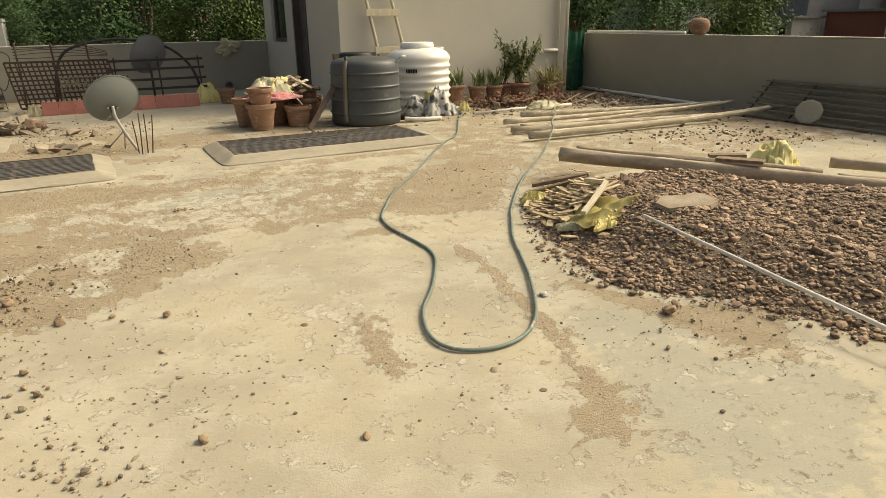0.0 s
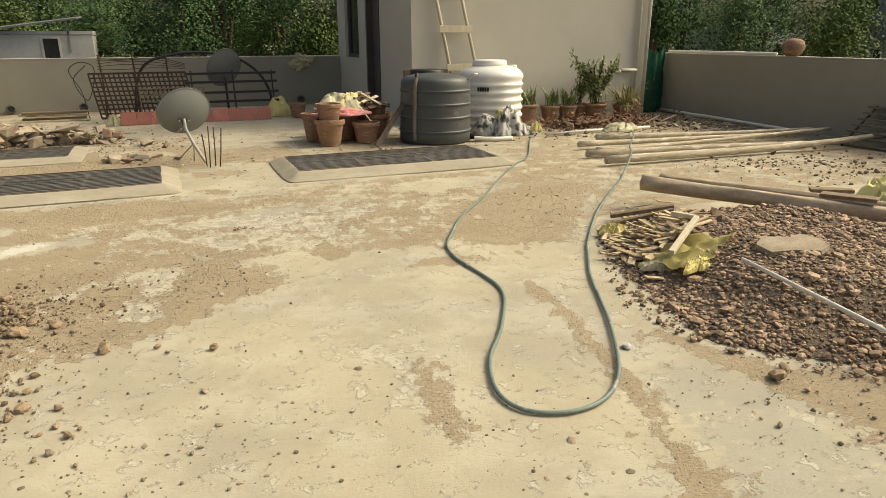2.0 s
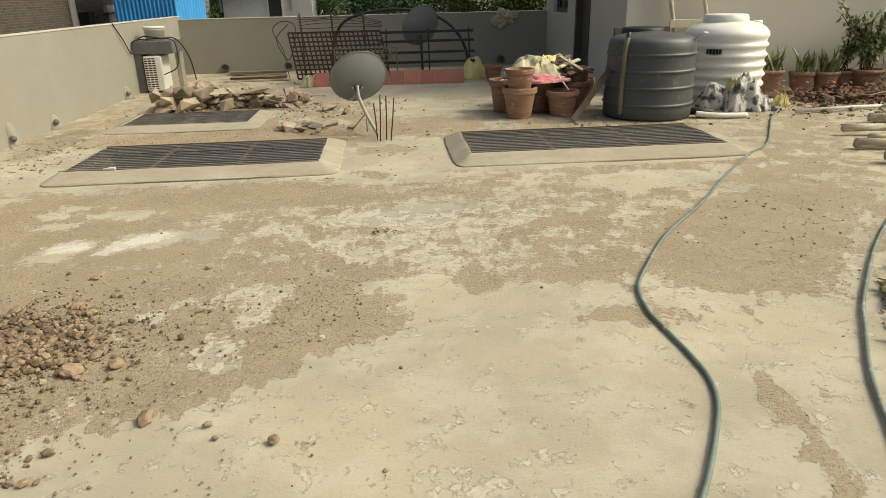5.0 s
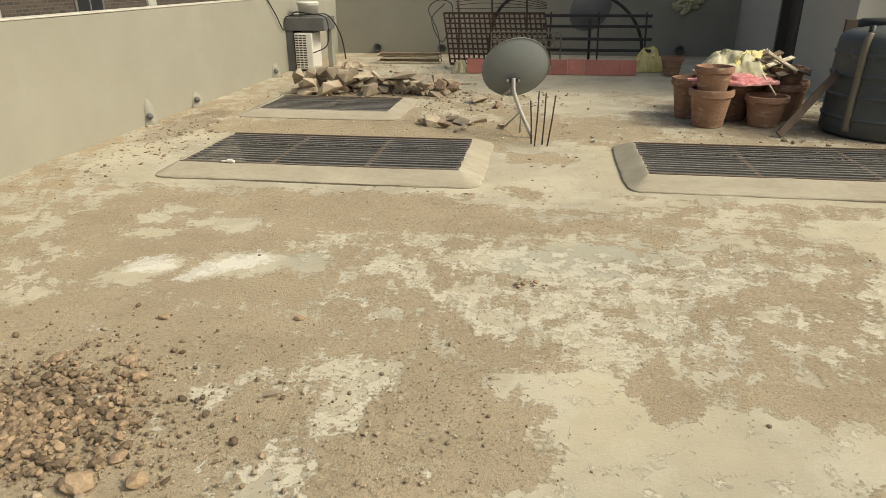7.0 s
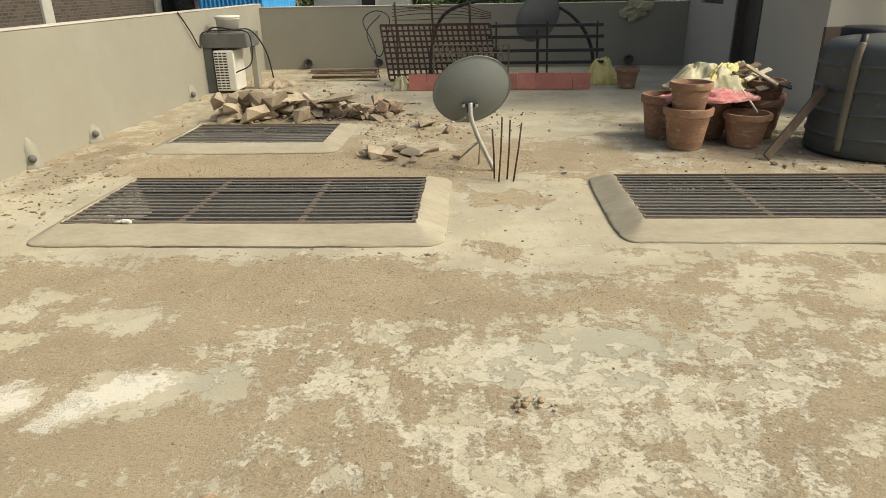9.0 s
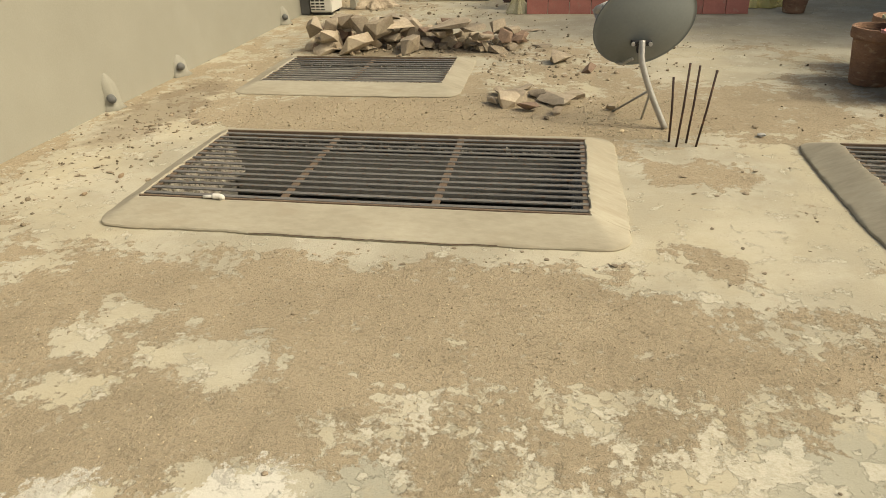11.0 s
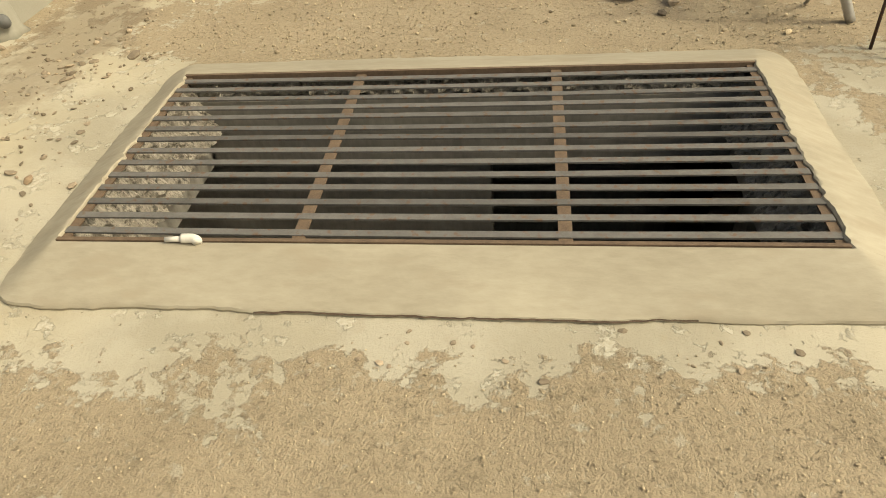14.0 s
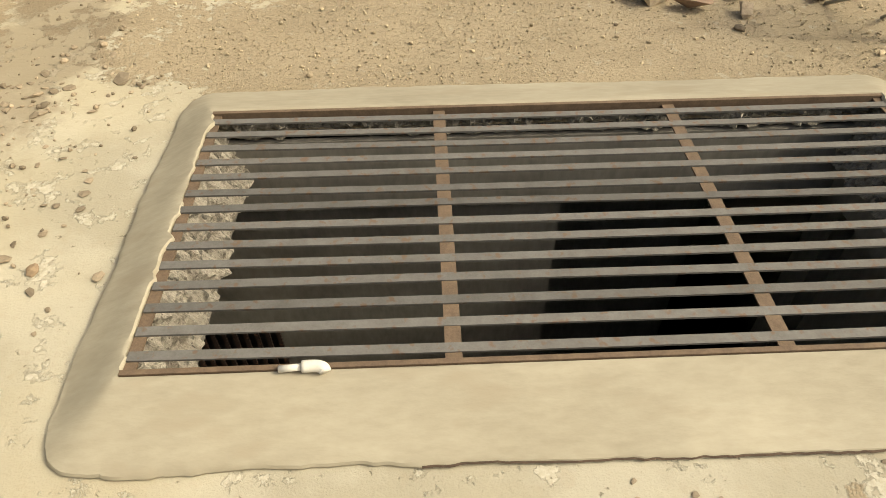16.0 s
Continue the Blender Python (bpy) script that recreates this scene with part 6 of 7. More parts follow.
single("rod", tube([(2.53, 1.74, 0.24), (2.52, 1.12, 0.185), (2.46, 0.1, 0.11), (2.40, -0.6, 0.06)], 0.012, 10), WHITEPIPE, "thin straight pale rod lying on the gravel", "rod", smooth=True)
single("rod", tube([(4.95, 7.75, 0.03), (5.8, 7.85, 0.035), (6.9, 7.8, 0.04)], 0.022, 10), WHITEPIPE, "white plastic pipe lying before the plants", "rod", smooth=True)
single("rod", tube([(8.86, 9.9, 0.06), (8.80, 8.9, 0.05), (8.78, 8.6, 0.055), (8.72, 7.0, 0.04), (8.66, 6.6, 0.04)], 0.028, 10), WHITEPIPE, "white pipe lying along the foot of the parapet", "rod", smooth=True)
single("rod", tube([(8.98, 9.9, 1.165), (8.97, 7.35, 1.165)], 0.026, 10), WHITEPIPE, "white pipe lying on the parapet top", "rod", smooth=True)
m = Matrix.Translation((2.94, 1.78, heap_height(2.94, 1.78) + 0.022)) @ Euler((radians(7), radians(-3), -0.5)).to_matrix().to_4x4()
slab_ = bmesh.new()
rim_ = [(0.19, -0.06), (0.12, -0.125), (-0.02, -0.11), (-0.15, -0.13), (-0.20, -0.02), (-0.13, 0.09), (0.02, 0.075), (0.10, 0.12), (0.17, 0.05)]
top_, low_ = [slab_.verts.new(m @ Vector((x, y, 0.012))) for x, y in rim_], [slab_.verts.new(m @ Vector((x * 1.04, y * 1.04, -0.012))) for x, y in rim_]
slab_.faces.new(top_), slab_.faces.new(low_[::-1])
for k in range(len(rim_)):
    slab_.faces.new((top_[k], low_[k], low_[(k + 1) % 9], top_[(k + 1) % 9]))
single("concrete_slab", slab_, CONCRETE, "flat broken concrete slab lying on the gravel", "slab")
for k, (x, y) in enumerate(((2.95, 2.55), (3.05, 2.42), (2.82, 2.36), (3.2, 2.6), (2.7, 2.5))):
    chunk(x, y, heap_height(x, y) - 0.01, rng.uniform(0.04, 0.075), 0.8, BRICKRED, label="broken brick lump on the gravel heap", group="bricks on the heap")
sp = bmesh.new()
for _ in range(420):
    u, v = rng.gauss(0, 0.30), rng.gauss(0, 0.13)
    x, y = 2.84 + u * 0.62 + v * 0.78, 2.84 + u * 0.78 - v * 0.62
    a, l, w = rng.uniform(0, 3.14), rng.uniform(0.05, 0.18), rng.uniform(0.008, 0.024)
    if x - l < 2.24 + 0.72 * (y - 2.72):
        continue
    z = max(0.01, heap_height(x, y)) + rng.uniform(0.008, 0.05)
    mm = Matrix.Translation((x, y, z)) @ Euler((rng.uniform(-0.2, 0.2), rng.uniform(-0.25, 0.25), a)).to_matrix().to_4x4()
    box(-l, l, -w, w, -0.004, 0.004, m=mm, bm=sp)
single("wood_splinters", sp, SPLINTER, "dry wood splinters and chips strewn on the gravel", "splinters", kind="stuff")
board((2.354, 2.107, 0.19), (2.83, 2.42, 0.28), 0.035, 0.03, LADDERW, "pale split stick leaning on the heap")
board((2.83, 2.43, 0.28), (2.84, 2.66, 0.25), 0.035, 0.03, LADDERW, "pale split stick on the heap")
board((2.66, 3.14, 0.06), (3.05, 2.88, 0.20), 0.05, 0.03, PLANK, "old brown stick on the heap")
board((2.85, 3.36, 0.06), (3.25, 3.10, 0.16), 0.06, 0.03, PLANK, "old brown stick on the heap")
board((4.55, 2.95, 0.21), (4.80, 2.75, 0.22), 0.10, 0.03, PLANK, "short board lying across poles")
board((4.25, 2.62, 0.27), (4.42, 2.28, 0.28), 0.12, 0.03, PLANK, "short split board lying across poles")


def cloth(corners, lift, seed, n=30):
    """A thin torn cloth laid over the heap between four corners, with long folds."""
    c = [Vector((*p, 0)) for p in corners]
    bm = bmesh.new()
    grid_ = []
    for i in range(n + 1):
        row = []
        for j in range(n + 1):
            u, v = i / n, j / n
            p = c[0].lerp(c[1], u).lerp(c[3].lerp(c[2], u), v)
            q = Vector((u * 2.2, v * 2.2, seed))
            p += Vector((noise.noise(q * 1.6), noise.noise(q * 1.6 + Vector((4, 4, 0))), 0)) * 0.05
            ridge = 1 - abs(noise.noise(Vector((u * 1.3 + v * 2.6, v * 0.7 - u * 2.0, seed)))) * 2.2
            z = max(0.0, heap_height(p.x, p.y)) + lift * max(0.0, ridge) + 0.014 + 0.005 * noise.noise(q * 3)
            row.append(bm.verts.new((p.x, p.y, z)))
        grid_.append(row)
    for a, b in zip(grid_, grid_[1:]):
        for k in range(n):
            bm.faces.new((a[k], a[k + 1], b[k + 1], b[k]))
    bmesh.ops.solidify(bm, geom=bm.faces[:], thickness=0.003)
    return bm


single("sack", cloth([(2.30, 2.30), (2.42, 1.96), (2.82, 2.06), (2.62, 2.40)], 0.045, 71), SACKY, "torn bright yellow sack spread on the gravel heap", "sack", "sacks")
single("sack", crumple((2.40, 2.20, heap_height(2.40, 2.20) - 0.01), 0.15, 0.07, 0.05, 72, -0.5, 6.0), SACKW, "pale torn strip of sack on the gravel heap", "sack", "sacks")
single("sack", crumple((2.50, 2.02, heap_height(2.50, 2.02) - 0.01), 0.16, 0.06, 0.045, 73, 0.5, 6.0), SACKY, "narrow torn strip of yellow sack on gravel", "sack", "sacks")
single("sack", crumple((2.64, 3.03, 0.02), 0.11, 0.08, 0.08, 75, -0.4, 5.0), SACKY, "scrap of yellow sack at the edge of the heap", "sack", "sacks")
single("sack", crumple((5.25, 2.76, 0.0), 0.34, 0.26, 0.30, 79, 0.9, 3.4), SACKY, "crumpled yellow sack heaped beside the poles", "sack", "sacks")
single("plastic_sheet", crumple((4.62, 2.95, 0.0), 0.22, 0.18, 0.18, 83, 0.9, 4.5), SHEET, "crumpled white plastic beside a yellow sack", "plastic sheet")
single("plastic_sheet", crumple((4.85, 2.32, 0.02), 0.22, 0.14, 0.14, 87, 0.2, 4.5), SHEET, "torn white plastic beside a yellow sack", "plastic sheet")
single("sack", crumple((5.75, 7.05, 0.13), 0.30, 0.12, 0.12, 91, -0.1, 4.5), SACKW, "pale sack draped over poles", "sack", "sacks")

# ---- slatted panel against the east parapet ----
panel = thing("slatted_panel", (8.55, 4.2, 0), "dull grey-brown slatted metal panel leaning on the parapet", "panel")
for k in range(7):
    f = k / 6
    x, z = 8.30 + 0.55 * f, 0.02 + 0.46 * f
    part("slat", box(x - 0.03, x + 0.03, 1.6, 5.55, z - 0.006, z + 0.020, 0.003), CREAMPIPE, panel)
for y in (1.8, 3.2, 4.75, 5.45):
    part("batten", tube([(8.28, y, 0.0), (8.87, y, 0.50)], 0.016, 6), RUSTDARK, panel)
single("plastic_plate", lathe([(0.0, 0.0), (0.17, 0.0), (0.18, 0.012), (0.15, 0.02), (0.0, 0.022)], (8.30, 4.45, 0.17), 9, tilt=Euler((0, radians(-62), 0.35)).to_matrix()), CEMENT, "pale plastic plate leaning on the slatted panel", "plate")
single("clay_pot", lathe([(0.0, 0.0), (0.08, 0.0), (0.135, 0.045), (0.165, 0.11), (0.17, 0.155), (0.15, 0.215), (0.10, 0.255), (0.0, 0.27)], (8.975, 7.06, 1.14), 36), TERRA, "round brown clay water pot turned down on the parapet", "pot", smooth=True)

# ---- pipes on the house corner, green net ----
for x, r, y in ((7.98, 0.024, 9.60), (8.17, 0.036, 9.59)):
    single("downpipe", tube([(x, y, 0.35 if r < 0.03 else 0.0), (x, y, 4.7)], r, 14), WHITEPIPE, "white vertical drain pipe on the house corner", "pipe", "downpipes", smooth=True)
single("downpipe", tube([(7.58, 9.60, 0.84), (7.97, 9.60, 0.84)], 0.03, 12), WHITEPIPE, "short white branch pipe on the house wall", "pipe", "downpipes", smooth=True)
net = bmesh.new()
rows = []
for i in range(25):
    row = []
    for j in range(15):
        u, v = i / 24, j / 14
        x = 8.26 + 0.60 * u
        y = 9.88 - 0.10 * math.sin(u * 3.1) + 0.035 * math.sin(u * 22 + 2 * v) * (0.4 + 0.6 * v)
        z = 1.20 - 1.19 * v + 0.05 * math.sin(u * 9)
        row.append(net.verts.new((x + 0.02 * noise.noise(Vector((u * 5, v * 5, 0))), y, max(0.01, z))))
    rows.append(row)
for a, b in zip(rows, rows[1:]):
    for k in range(14):
        net.faces.new((a[k], a[k + 1], b[k + 1], b[k]))
bmesh.ops.solidify(net, geom=net.faces[:], thickness=0.008)
single("shade_net", net, GREENNET, "dark green shade net hung over the parapet corner", "net", smooth=True)


# ---- plants ----
def leaf(bm, base, tip, w, bend=0.0):
    """A bent blade of four faces."""
    base, tip = Vector(base), Vector(tip)
    d = tip - base
    side = d.cross(Vector((0, 0, 1)))
    side = side.normalized() * w if side.length > 1e-5 else Vector((w, 0, 0))
    low, mid = base + d * 0.22 + Vector((0, 0, bend * 0.7)), base + d * 0.55 + Vector((0, 0, bend))
    pairs = [(bm.verts.new(p - side * k), bm.verts.new(p + side * k)) for p, k in ((base, 0.5), (low, 0.9), (mid, 1.0))]
    for (a, b), (e, f) in zip(pairs, pairs[1:]):
        bm.faces.new((a, b, f, e))
    bm.faces.new((*pairs[-1], bm.verts.new(tip)))


def potted(x, y, r, h, kind, label, rng):
    t = thing("potted_plant", (x, y, 0), label, "potted plant", "potted plants by the wall")
    part("pot", lathe(pot_profile(r, h), (x, y, 0), 32, wobble=0.02), TERRA, t, "weathered terracotta pot", True)
    part("soil", lathe([(r * 0.87, 0.0), (r * 0.5, 0.01), (0.0, 0.012)], (x, y, h * 0.9), 24), SOIL, t, smooth=True)
    f = bmesh.new()
    if kind == "blades":
        for _ in range(60):
            a, l = rng.uniform(0, 6.28), rng.uniform(0.16, 0.38)
            leaf(f, (x + rng.gauss(0, r * 0.35), y + rng.gauss(0, r * 0.35), h * 0.9), (x + math.cos(a) * l * 0.55, y + math.sin(a) * l * 0.55, h + l * rng.uniform(0.5, 1.0)), 0.014, 0.05)
        part("leaves", f, LEAF, t)
    elif kind == "grass":
        for _ in range(330):
            a, l = rng.uniform(0, 6.28), rng.uniform(0.28, 0.72)
            leaf(f, (x + rng.gauss(0, r * 0.3), y + rng.gauss(0, r * 0.3), h * 0.9), (x + math.cos(a) * l, y + math.sin(a) * l * 0.7, max(0.05, h + l * rng.uniform(-0.3, 0.75))), 0.0045, rng.uniform(0.04, 0.16))
        part("leaves", f, GRASSY, t)
    else:
        st = bmesh.new()
        for _ in range(26 if r > 0.2 else 8):
            a, l = rng.uniform(0, 6.28), rng.uniform(0.35, 0.85)
            top = Vector((x + math.cos(a) * l * (0.72 if r > 0.2 else 0.4), y - abs(math.sin(a)) * l * 0.3, h + l))
            pts = spline([(x + rng.gauss(0, 0.04), y + rng.gauss(0, 0.04), h * 0.85), (x + (top.x - x) * 0.35, y + (top.y - y) * 0.4, h + l * 0.5), top], 5)
            tube(pts, 0.006, 5, bm=st)
            for p in pts[3:]:
                for _ in range(9):
                    d = Vector((rng.gauss(0, 1), rng.gauss(0, 1), rng.gauss(0.1, 0.8))).normalized()
                    s = rng.uniform(0.05, 0.095)
                    q = p + d * rng.uniform(0.0, 0.07)
                    leaf(f, q, q + d * s, 0.016, 0.01)
        part("stem", st, BARK, t)
        part("leaves", f, LEAF, t)
    return t


prng = random.Random(4)
potted(5.52, 9.38, 0.19, 0.32, "blades", "clay pot with thin green blades", prng)
potted(5.98, 9.36, 0.17, 0.28, "blades", "clay pot with a low spiky plant", prng)
potted(6.32, 9.32, 0.17, 0.28, "blades", "clay pot with a low spiky plant", prng)
potted(6.85, 9.25, 0.21, 0.30, "shrub", "clay pot with a tall leafy shrub", prng)
potted(6.60, 9.40, 0.17, 0.28, "shrub", "clay pot with a leafy green shrub", prng)
potted(7.45, 9.22, 0.19, 0.26, "grass", "clay pot with a drooping clump of grass", prng)
potted(7.75, 9.38, 0.17, 0.26, "blades", "clay pot with a spiky plant by the pipe", prng)
dl = bmesh.new()
for _ in range(1600):
    x, y = rng.gauss(6.4, 0.75), rng.gauss(8.65, 0.28)
    if not 5.2 < x < 8.6 or y > 9.5:
        continue
    a, l, z = rng.uniform(0, 6.28), rng.uniform(0.03, 0.09), abs(rng.gauss(0, 0.08)) * math.exp(-((y - 8.7) / 0.35) ** 2)
    leaf(dl, (x, y, z), (x + math.cos(a) * l, y + math.sin(a) * l, z + rng.uniform(0, 0.05)), l * 0.3, 0.01)
single("dry_leaves", dl, LEAFDRY, "brown dry leaves and litter before the potted plants", "leaf litter", kind="stuff")
for k in range(9):
    a = rng.uniform(-0.4, 0.4)
    x, y = rng.uniform(5.6, 7.6), rng.uniform(8.2, 8.9)
    single("stick", tube([(x, y, 0.03), (x + 0.35 * math.cos(a), y + 0.35 * math.sin(a), rng.uniform(0.03, 0.16))], 0.012, 6), WOODDARK, "dry brown stick among leaf litter", "stick", "sticks")
CLOD = mat("dry_clod", (0.17, 0.115, 0.08), (0.085, 0.058, 0.042), 0.95, scale=9, fine=60, bump=0.8, depth=0.01, per_object=0.25)
for k in range(34):
    x, y = rng.gauss(5.95, 0.42), rng.gauss(8.50, 0.16)
    single("clod", rock((x, y, rng.uniform(0, 0.06)), rng.uniform(0.035, 0.085), rng, 0.6, blocky=k % 2), CLOD, "dark brown dry clod among leaf litter", "clod", "clods by the plants")
for k in range(22):
    chunk(rng.uniform(6.7, 8.3), rng.uniform(7.5, 8.5), rng.uniform(0, 0.04), rng.uniform(0.03, 0.07), rng.choice((0.3, 0.6)), label="pale broken lump in litter near the parapet", group="stones by the parapet")
for k in range(14):
    chunk(rng.uniform(6.9, 8.6), rng.uniform(7.2, 8.4), 0, rng.uniform(0.04, 0.07), 0.5, label="small pale stone lump near the parapet", group="stones by the parapet")

# ---- trees beyond the terrace ----
def tree_kind(seed, height, spread, leaves, material):
    """Trunk and crown of one tree at the world's origin."""
    r = random.Random(seed)
    trunk = bmesh.new()
    tube(spline([(0, 0, 0), (0.1, 0.05, height * 0.25), (-0.05, 0.1, height * 0.55), (0.1, 0, height * 0.85)], 6), 0.2, 10, bm=trunk, radii=[0.24 * (1 - 0.8 * i / 18) for i in range(19)])
    clumps = []
    for k in range(46):
        a, f = r.uniform(0, 6.28), r.uniform(0.22, 1.0)
        width = spread * math.sin(min(1, 0.25 + f * 0.85) * math.pi) ** 0.6
        d = width * math.sqrt(r.uniform(0.12, 1.0))
        c = Vector((d * math.cos(a), d * math.sin(a), height * f + r.uniform(-0.4, 0.4)))
        clumps.append((c, r.uniform(0.45, 0.95)))
        if k % 3 == 0:
            tube(spline([(0.05, 0.05, height * max(0.2, f - 0.25)), (c.x * 0.5, c.y * 0.5, c.z - 0.5), c[:]], 4), 0.05, 6, bm=trunk, radii=[0.08 * (1 - i / 9) + 0.012 for i in range(9)])
    verts, faces = [], []
    for _ in range(leaves):
        c, s = clumps[r.randrange(len(clumps))]
        p = c + Vector((r.gauss(0, s * 0.55), r.gauss(0, s * 0.55), r.gauss(0, s * 0.42)))
        d = Vector((r.gauss(0, 1), r.gauss(0, 1), r.gauss(-0.2, 0.7))).normalized()
        q = d.orthogonal().normalized()
        l = r.uniform(0.07, 0.13)
        k = len(verts)
        verts += [p, p + d * l * 0.5 + q * l * 0.32, p + d * l, p + d * l * 0.5 - q * l * 0.32]
        faces.append((k, k + 1, k + 2, k + 3))
    crown = bpy.data.meshes.new("crown")
    crown.from_pydata([v[:] for v in verts], [], faces)
    crown.materials.append(material)
    t = thing("tree", (0, 0, 0), "leafy dark green tree beyond the roof", "tree", "trees beyond the terrace")
    part("trunk", trunk, BARK, t, smooth=True)
    new("crown", crown).parent = t
    return t


kinds = [tree_kind(1, 9.5, 3.0, 15000, LEAFB), tree_kind(2, 10.5, 2.6, 15000, LEAFB), tree_kind(3, 8.5, 2.8, 14000, LEAFY)]
trng = random.Random(8)
places = [(-2.0, 24.0, 0), (0.6, 22.5, 1), (2.6, 21.5, 0), (4.6, 21.2, 2), (6.6, 22.0, 2), (8.8, 23.0, 0), (-3.6, 28.0, 1), (-0.6, 28.0, 0), (2.4, 28.0, 1), (5.4, 28.0, 0), (8.0, 28.5, 1), (-6.5, 31.0, 0), (-4.6, 25.5, 2),
          (11.0, 27.0, 0), (-9.0, 34.0, 1), (13.4, 15.8, 0), (15.4, 14.4, 1), (17.0, 12.6, 2), (14.8, 18.8, 0), (18.0, 16.0, 1), (20.0, 18.5, 0), (24.5, 17.8, 2), (12.2, 19.5, 1), (1.5, 33.0, 0), (5.5, 33.5, 1), (-2.5, 34.0, 1), (9.5, 33.0, 0), (-7.5, 38.0, 0), (-1.0, 39.0, 1), (3.5, 38.5, 0), (7.5, 38.0, 2), (12.0, 36.0, 1), (17.5, 21.0, 0), (21.0, 23.0, 1)]
for n_, (x, y, k) in enumerate(places):
    s = trng.uniform(0.9, 1.2)
    pose_ = Matrix.Translation((x, y, -7)) @ Matrix.Rotation(trng.uniform(0, 6.28), 4, "Z") @ Matrix.Scale(s, 4)
    if n_ < 3:
        src = kinds[(0, 1, 2)[n_]]
        src.matrix_basis = Matrix.Translation((x, y, -7)) @ Matrix.Rotation(trng.uniform(0, 6.28), 4, "Z")
    else:
        copy_thing(kinds[k], pose_)


# ---- neighbouring buildings ----
def building(x0, x1, y0, y1, top, material, label, windows=(), roof=ROOFSHEET, overhang=0.15, low=-7.0):
    t = thing("building", ((x0 + x1) / 2, (y0 + y1) / 2, low), label, "building", "neighbouring buildings")
    body = part("wall", box(x0, x1, y0, y1, low, top), material, t)
    part("roof", box(x0 - overhang, x1 + overhang, y0 - overhang, y1 + overhang, top + 0.004, top + 0.10), roof, t)
    for wx0, wx1, wy0, wy1, z0, z1 in windows:
        w = part("window", box(wx0, wx1, wy0, wy1, z0, z1), COPING, body)
        part("pane", box(wx0 + (0.06 if wx1 - wx0 > 0.2 else -0.01), wx1 - (0.06 if wx1 - wx0 > 0.2 else -0.01), wy0 + (0.06 if wy1 - wy0 > 0.2 else -0.01), wy1 - (0.06 if wy1 - wy0 > 0.2 else -0.01), z0 + 0.06, z1 - 0.06), GLASS, w)
    return t


shed = thing("blue_shed", (-5.56, 19.3, -7), "bright blue corrugated sheet shed on a roof behind the wall", "shed")
part("base", box(-6.3, -4.82, 18.0, 20.7, -7, 0.2), FARWALL, shed)
sheet = bmesh.new()
edge_pts = [(-6.3, 18.0)]
n = 30
for k in range(n * 2 + 1):
    edge_pts.append((-6.3 + 1.48 * k / (2 * n), 18.0 - (0.0 if k % 4 < 2 else 0.035)))
for k in range(1, 41):
    edge_pts.append((-4.82 + (0.0 if k % 4 < 2 else 0.03), 18.0 + 2.7 * k / 40))
edge_pts += [(-6.3, 20.7)]
lo, hi = [sheet.verts.new((x, y, 0.2)) for x, y in edge_pts], [sheet.verts.new((x, y, 2.42)) for x, y in edge_pts]
for k in range(len(edge_pts)):
    j = (k + 1) % len(edge_pts)
    sheet.faces.new((lo[k], lo[j], hi[j], hi[k]))
part("cladding", sheet, BLUE, shed, "blue ribbed metal sheet")
part("roof", box(-6.55, -4.7, 17.8, 20.9, 2.42, 2.50), ROOFSHEET, shed)

building(-4.6, -1.95, 22.0, 26.0, 1.50, FARWALL, "low grey house with a sheet roof beyond the wall", ((-3.3, -2.8, 21.97, 21.99, 0.7, 1.45),), roof=FARWALL, overhang=0.02)
roof_ = thing("sheet_roof", (-3.6, 23, 1.7), "dark corrugated lean-to roof over a low house", "roof")
part("sheet", box(-1.35, 1.35, -0.9, 0.9, -0.02, 0.02, 0.0, Matrix.Translation((-3.6, 22.6, 1.80)) @ Euler((0.05, radians(-8), 0)).to_matrix().to_4x4()), ROOFSHEET, roof_)
for x in (-4.7, -2.6):
    part("post", box(x, x + 0.06, 21.98, 22.0, 1.0, 1.76), FARDARK, roof_)
bb = building(-13.0, -7.4, 9.0, 26.0, 4.8, BRICKFAR, "unplastered dark brick house next door", ())
for y in (9.9, 13.9, 18.13, 22.6):
    part("column", box(-7.405, -7.36, y, y + 0.28, -7, 4.8), FARWALL, bb, "grey concrete column")
part("band", box(-7.404, -7.375, 9.0, 26.0, 2.05, 2.3), FARDARK, bb, "grey concrete band over the openings")
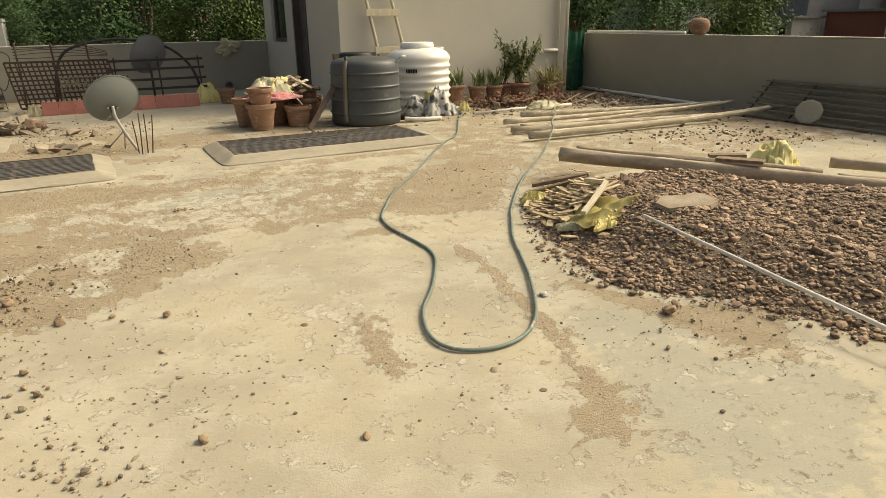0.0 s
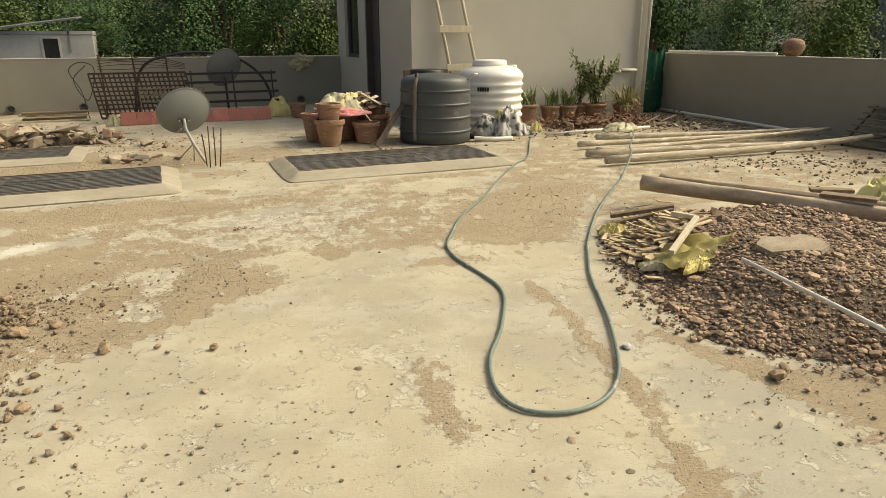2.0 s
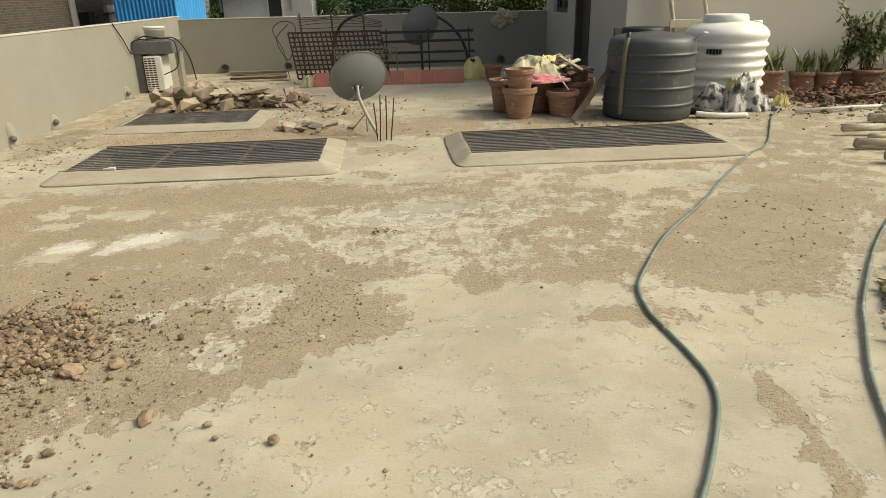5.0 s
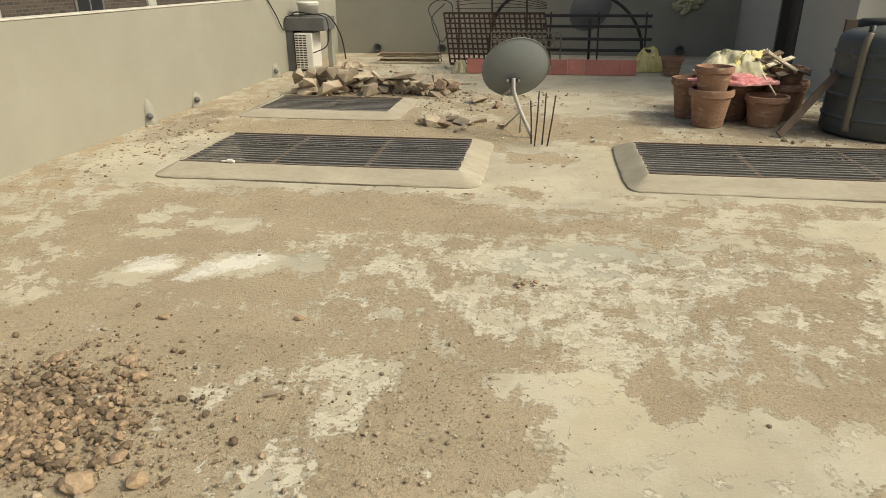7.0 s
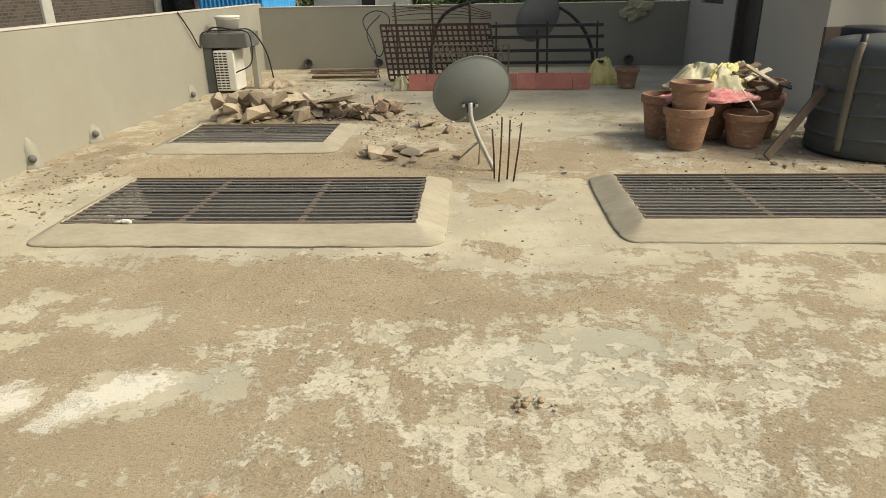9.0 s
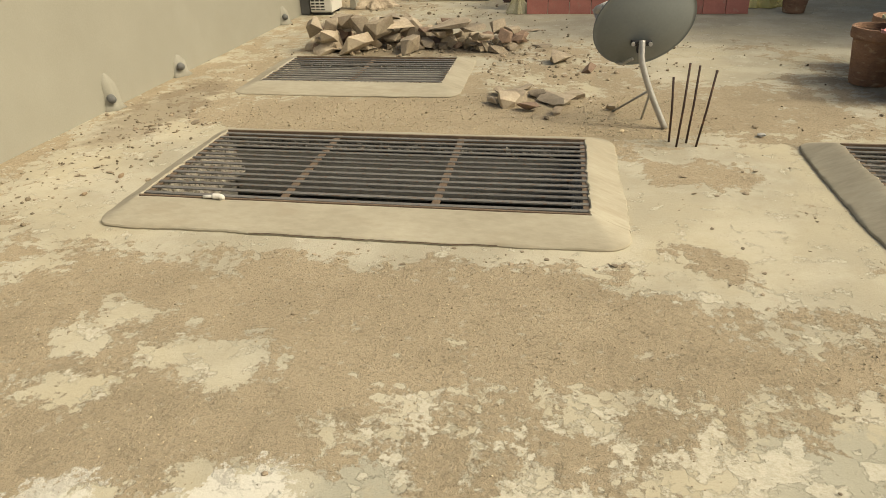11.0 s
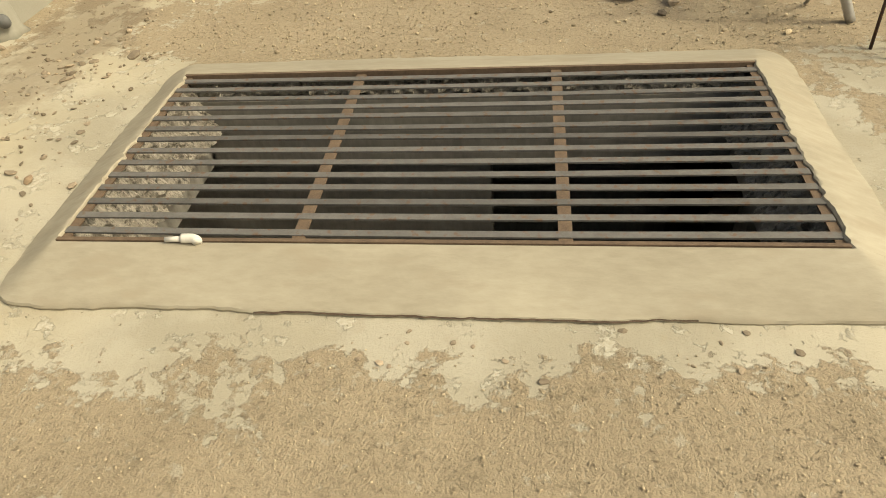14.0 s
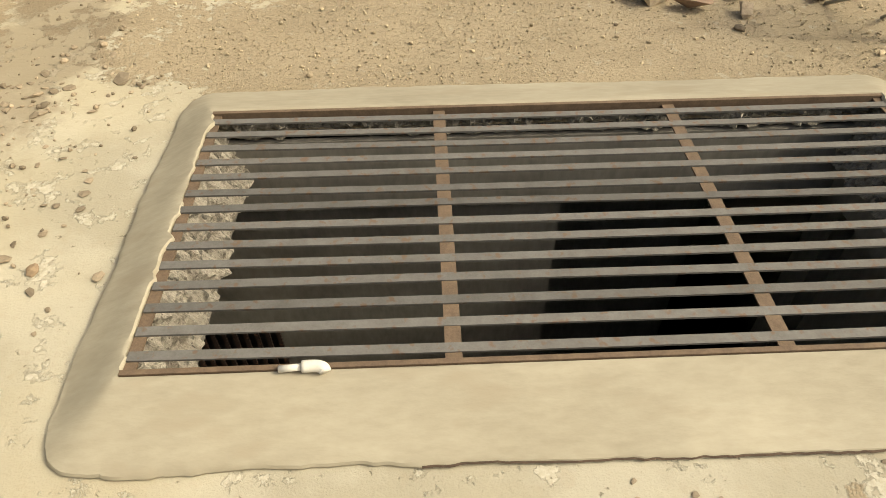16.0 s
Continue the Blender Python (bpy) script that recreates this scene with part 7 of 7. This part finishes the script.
wn_ = part("window", box(-7.404, -7.37, 11.80, 12.55, 0.3, 1.30), DARKGREY, bb, "dark window with a pale frame")
part("pane", box(-7.372, -7.362, 11.86, 12.15, 0.36, 1.24), BLACK, wn_), part("pane", box(-7.372, -7.362, 12.20, 12.49, 0.36, 1.24), BLACK, wn_)
# no openings are cut: dark panels stand in for the shade inside
part("hatch", box(-7.404, -7.37, 18.55, 19.4, 0.2, 1.14), GLASS, bb, "dark panel in place of a shaded opening")
part("doorway", box(-7.402, -7.37, 20.4, 21.6, -1.0, 1.10), FARDARK, bb)
part("lintel", box(-7.402, -7.30, 20.2, 21.8, 1.10, 1.28), FARWALL, bb)
single("utility_pole", tube([(-6.9, 20.4, -7), (-6.9, 20.4, 2.6)], 0.05, 8), WHITEPIPE, "pale thin pole before the brick house", "pole")
building(-9.5, -6.9, 24.5, 30.0, 2.1, FARDARK, "dark house behind the blue shed", ())

building(24.0, 28.0, 21.5, 26.0, 1.9, FARWALL, "pale shed with a low sheet roof among trees", ((24.8, 25.6, 21.47, 21.49, 0.4, 1.2), (26.2, 27.0, 21.47, 21.49, 0.4, 1.2)))
building(30.0, 34.0, 19.2, 21.6, 6.0, FARDARK, "dark grey block of flats beyond the parapet", ((29.97, 29.99, 19.6, 20.2, 2.6, 3.4), (29.97, 29.99, 20.6, 21.2, 2.6, 3.4)))
building(34.0, 38.0, 19.4, 23.6, 4.2, FARWALL, "pale distant house with small windows", ((33.97, 33.99, 20.0, 20.6, 2.0, 2.8), (33.97, 33.99, 21.4, 22.0, 2.0, 2.8)))
building(29.0, 33.0, 13.6, 17.6, 1.55, FARRED, "dull red house beyond the parapet", ((28.97, 28.99, 14.4, 15.0, 0.4, 1.1),), roof=ROOFSHEET)
building(36.0, 42.0, 12.0, 19.0, 6.5, FARWALL, "pale house with two windows far beyond the parapet", ((35.97, 35.99, 16.4, 17.0, 2.5, 3.6), (35.97, 35.99, 14.6, 15.2, 2.5, 3.6)))
building(27.0, 29.0, 17.8, 18.8, 1.3, FARWALL, "small white house with a blue roof edge", ((26.97, 26.99, 18.0, 18.4, 0.5, 1.0),), roof=ROOFSHEET)
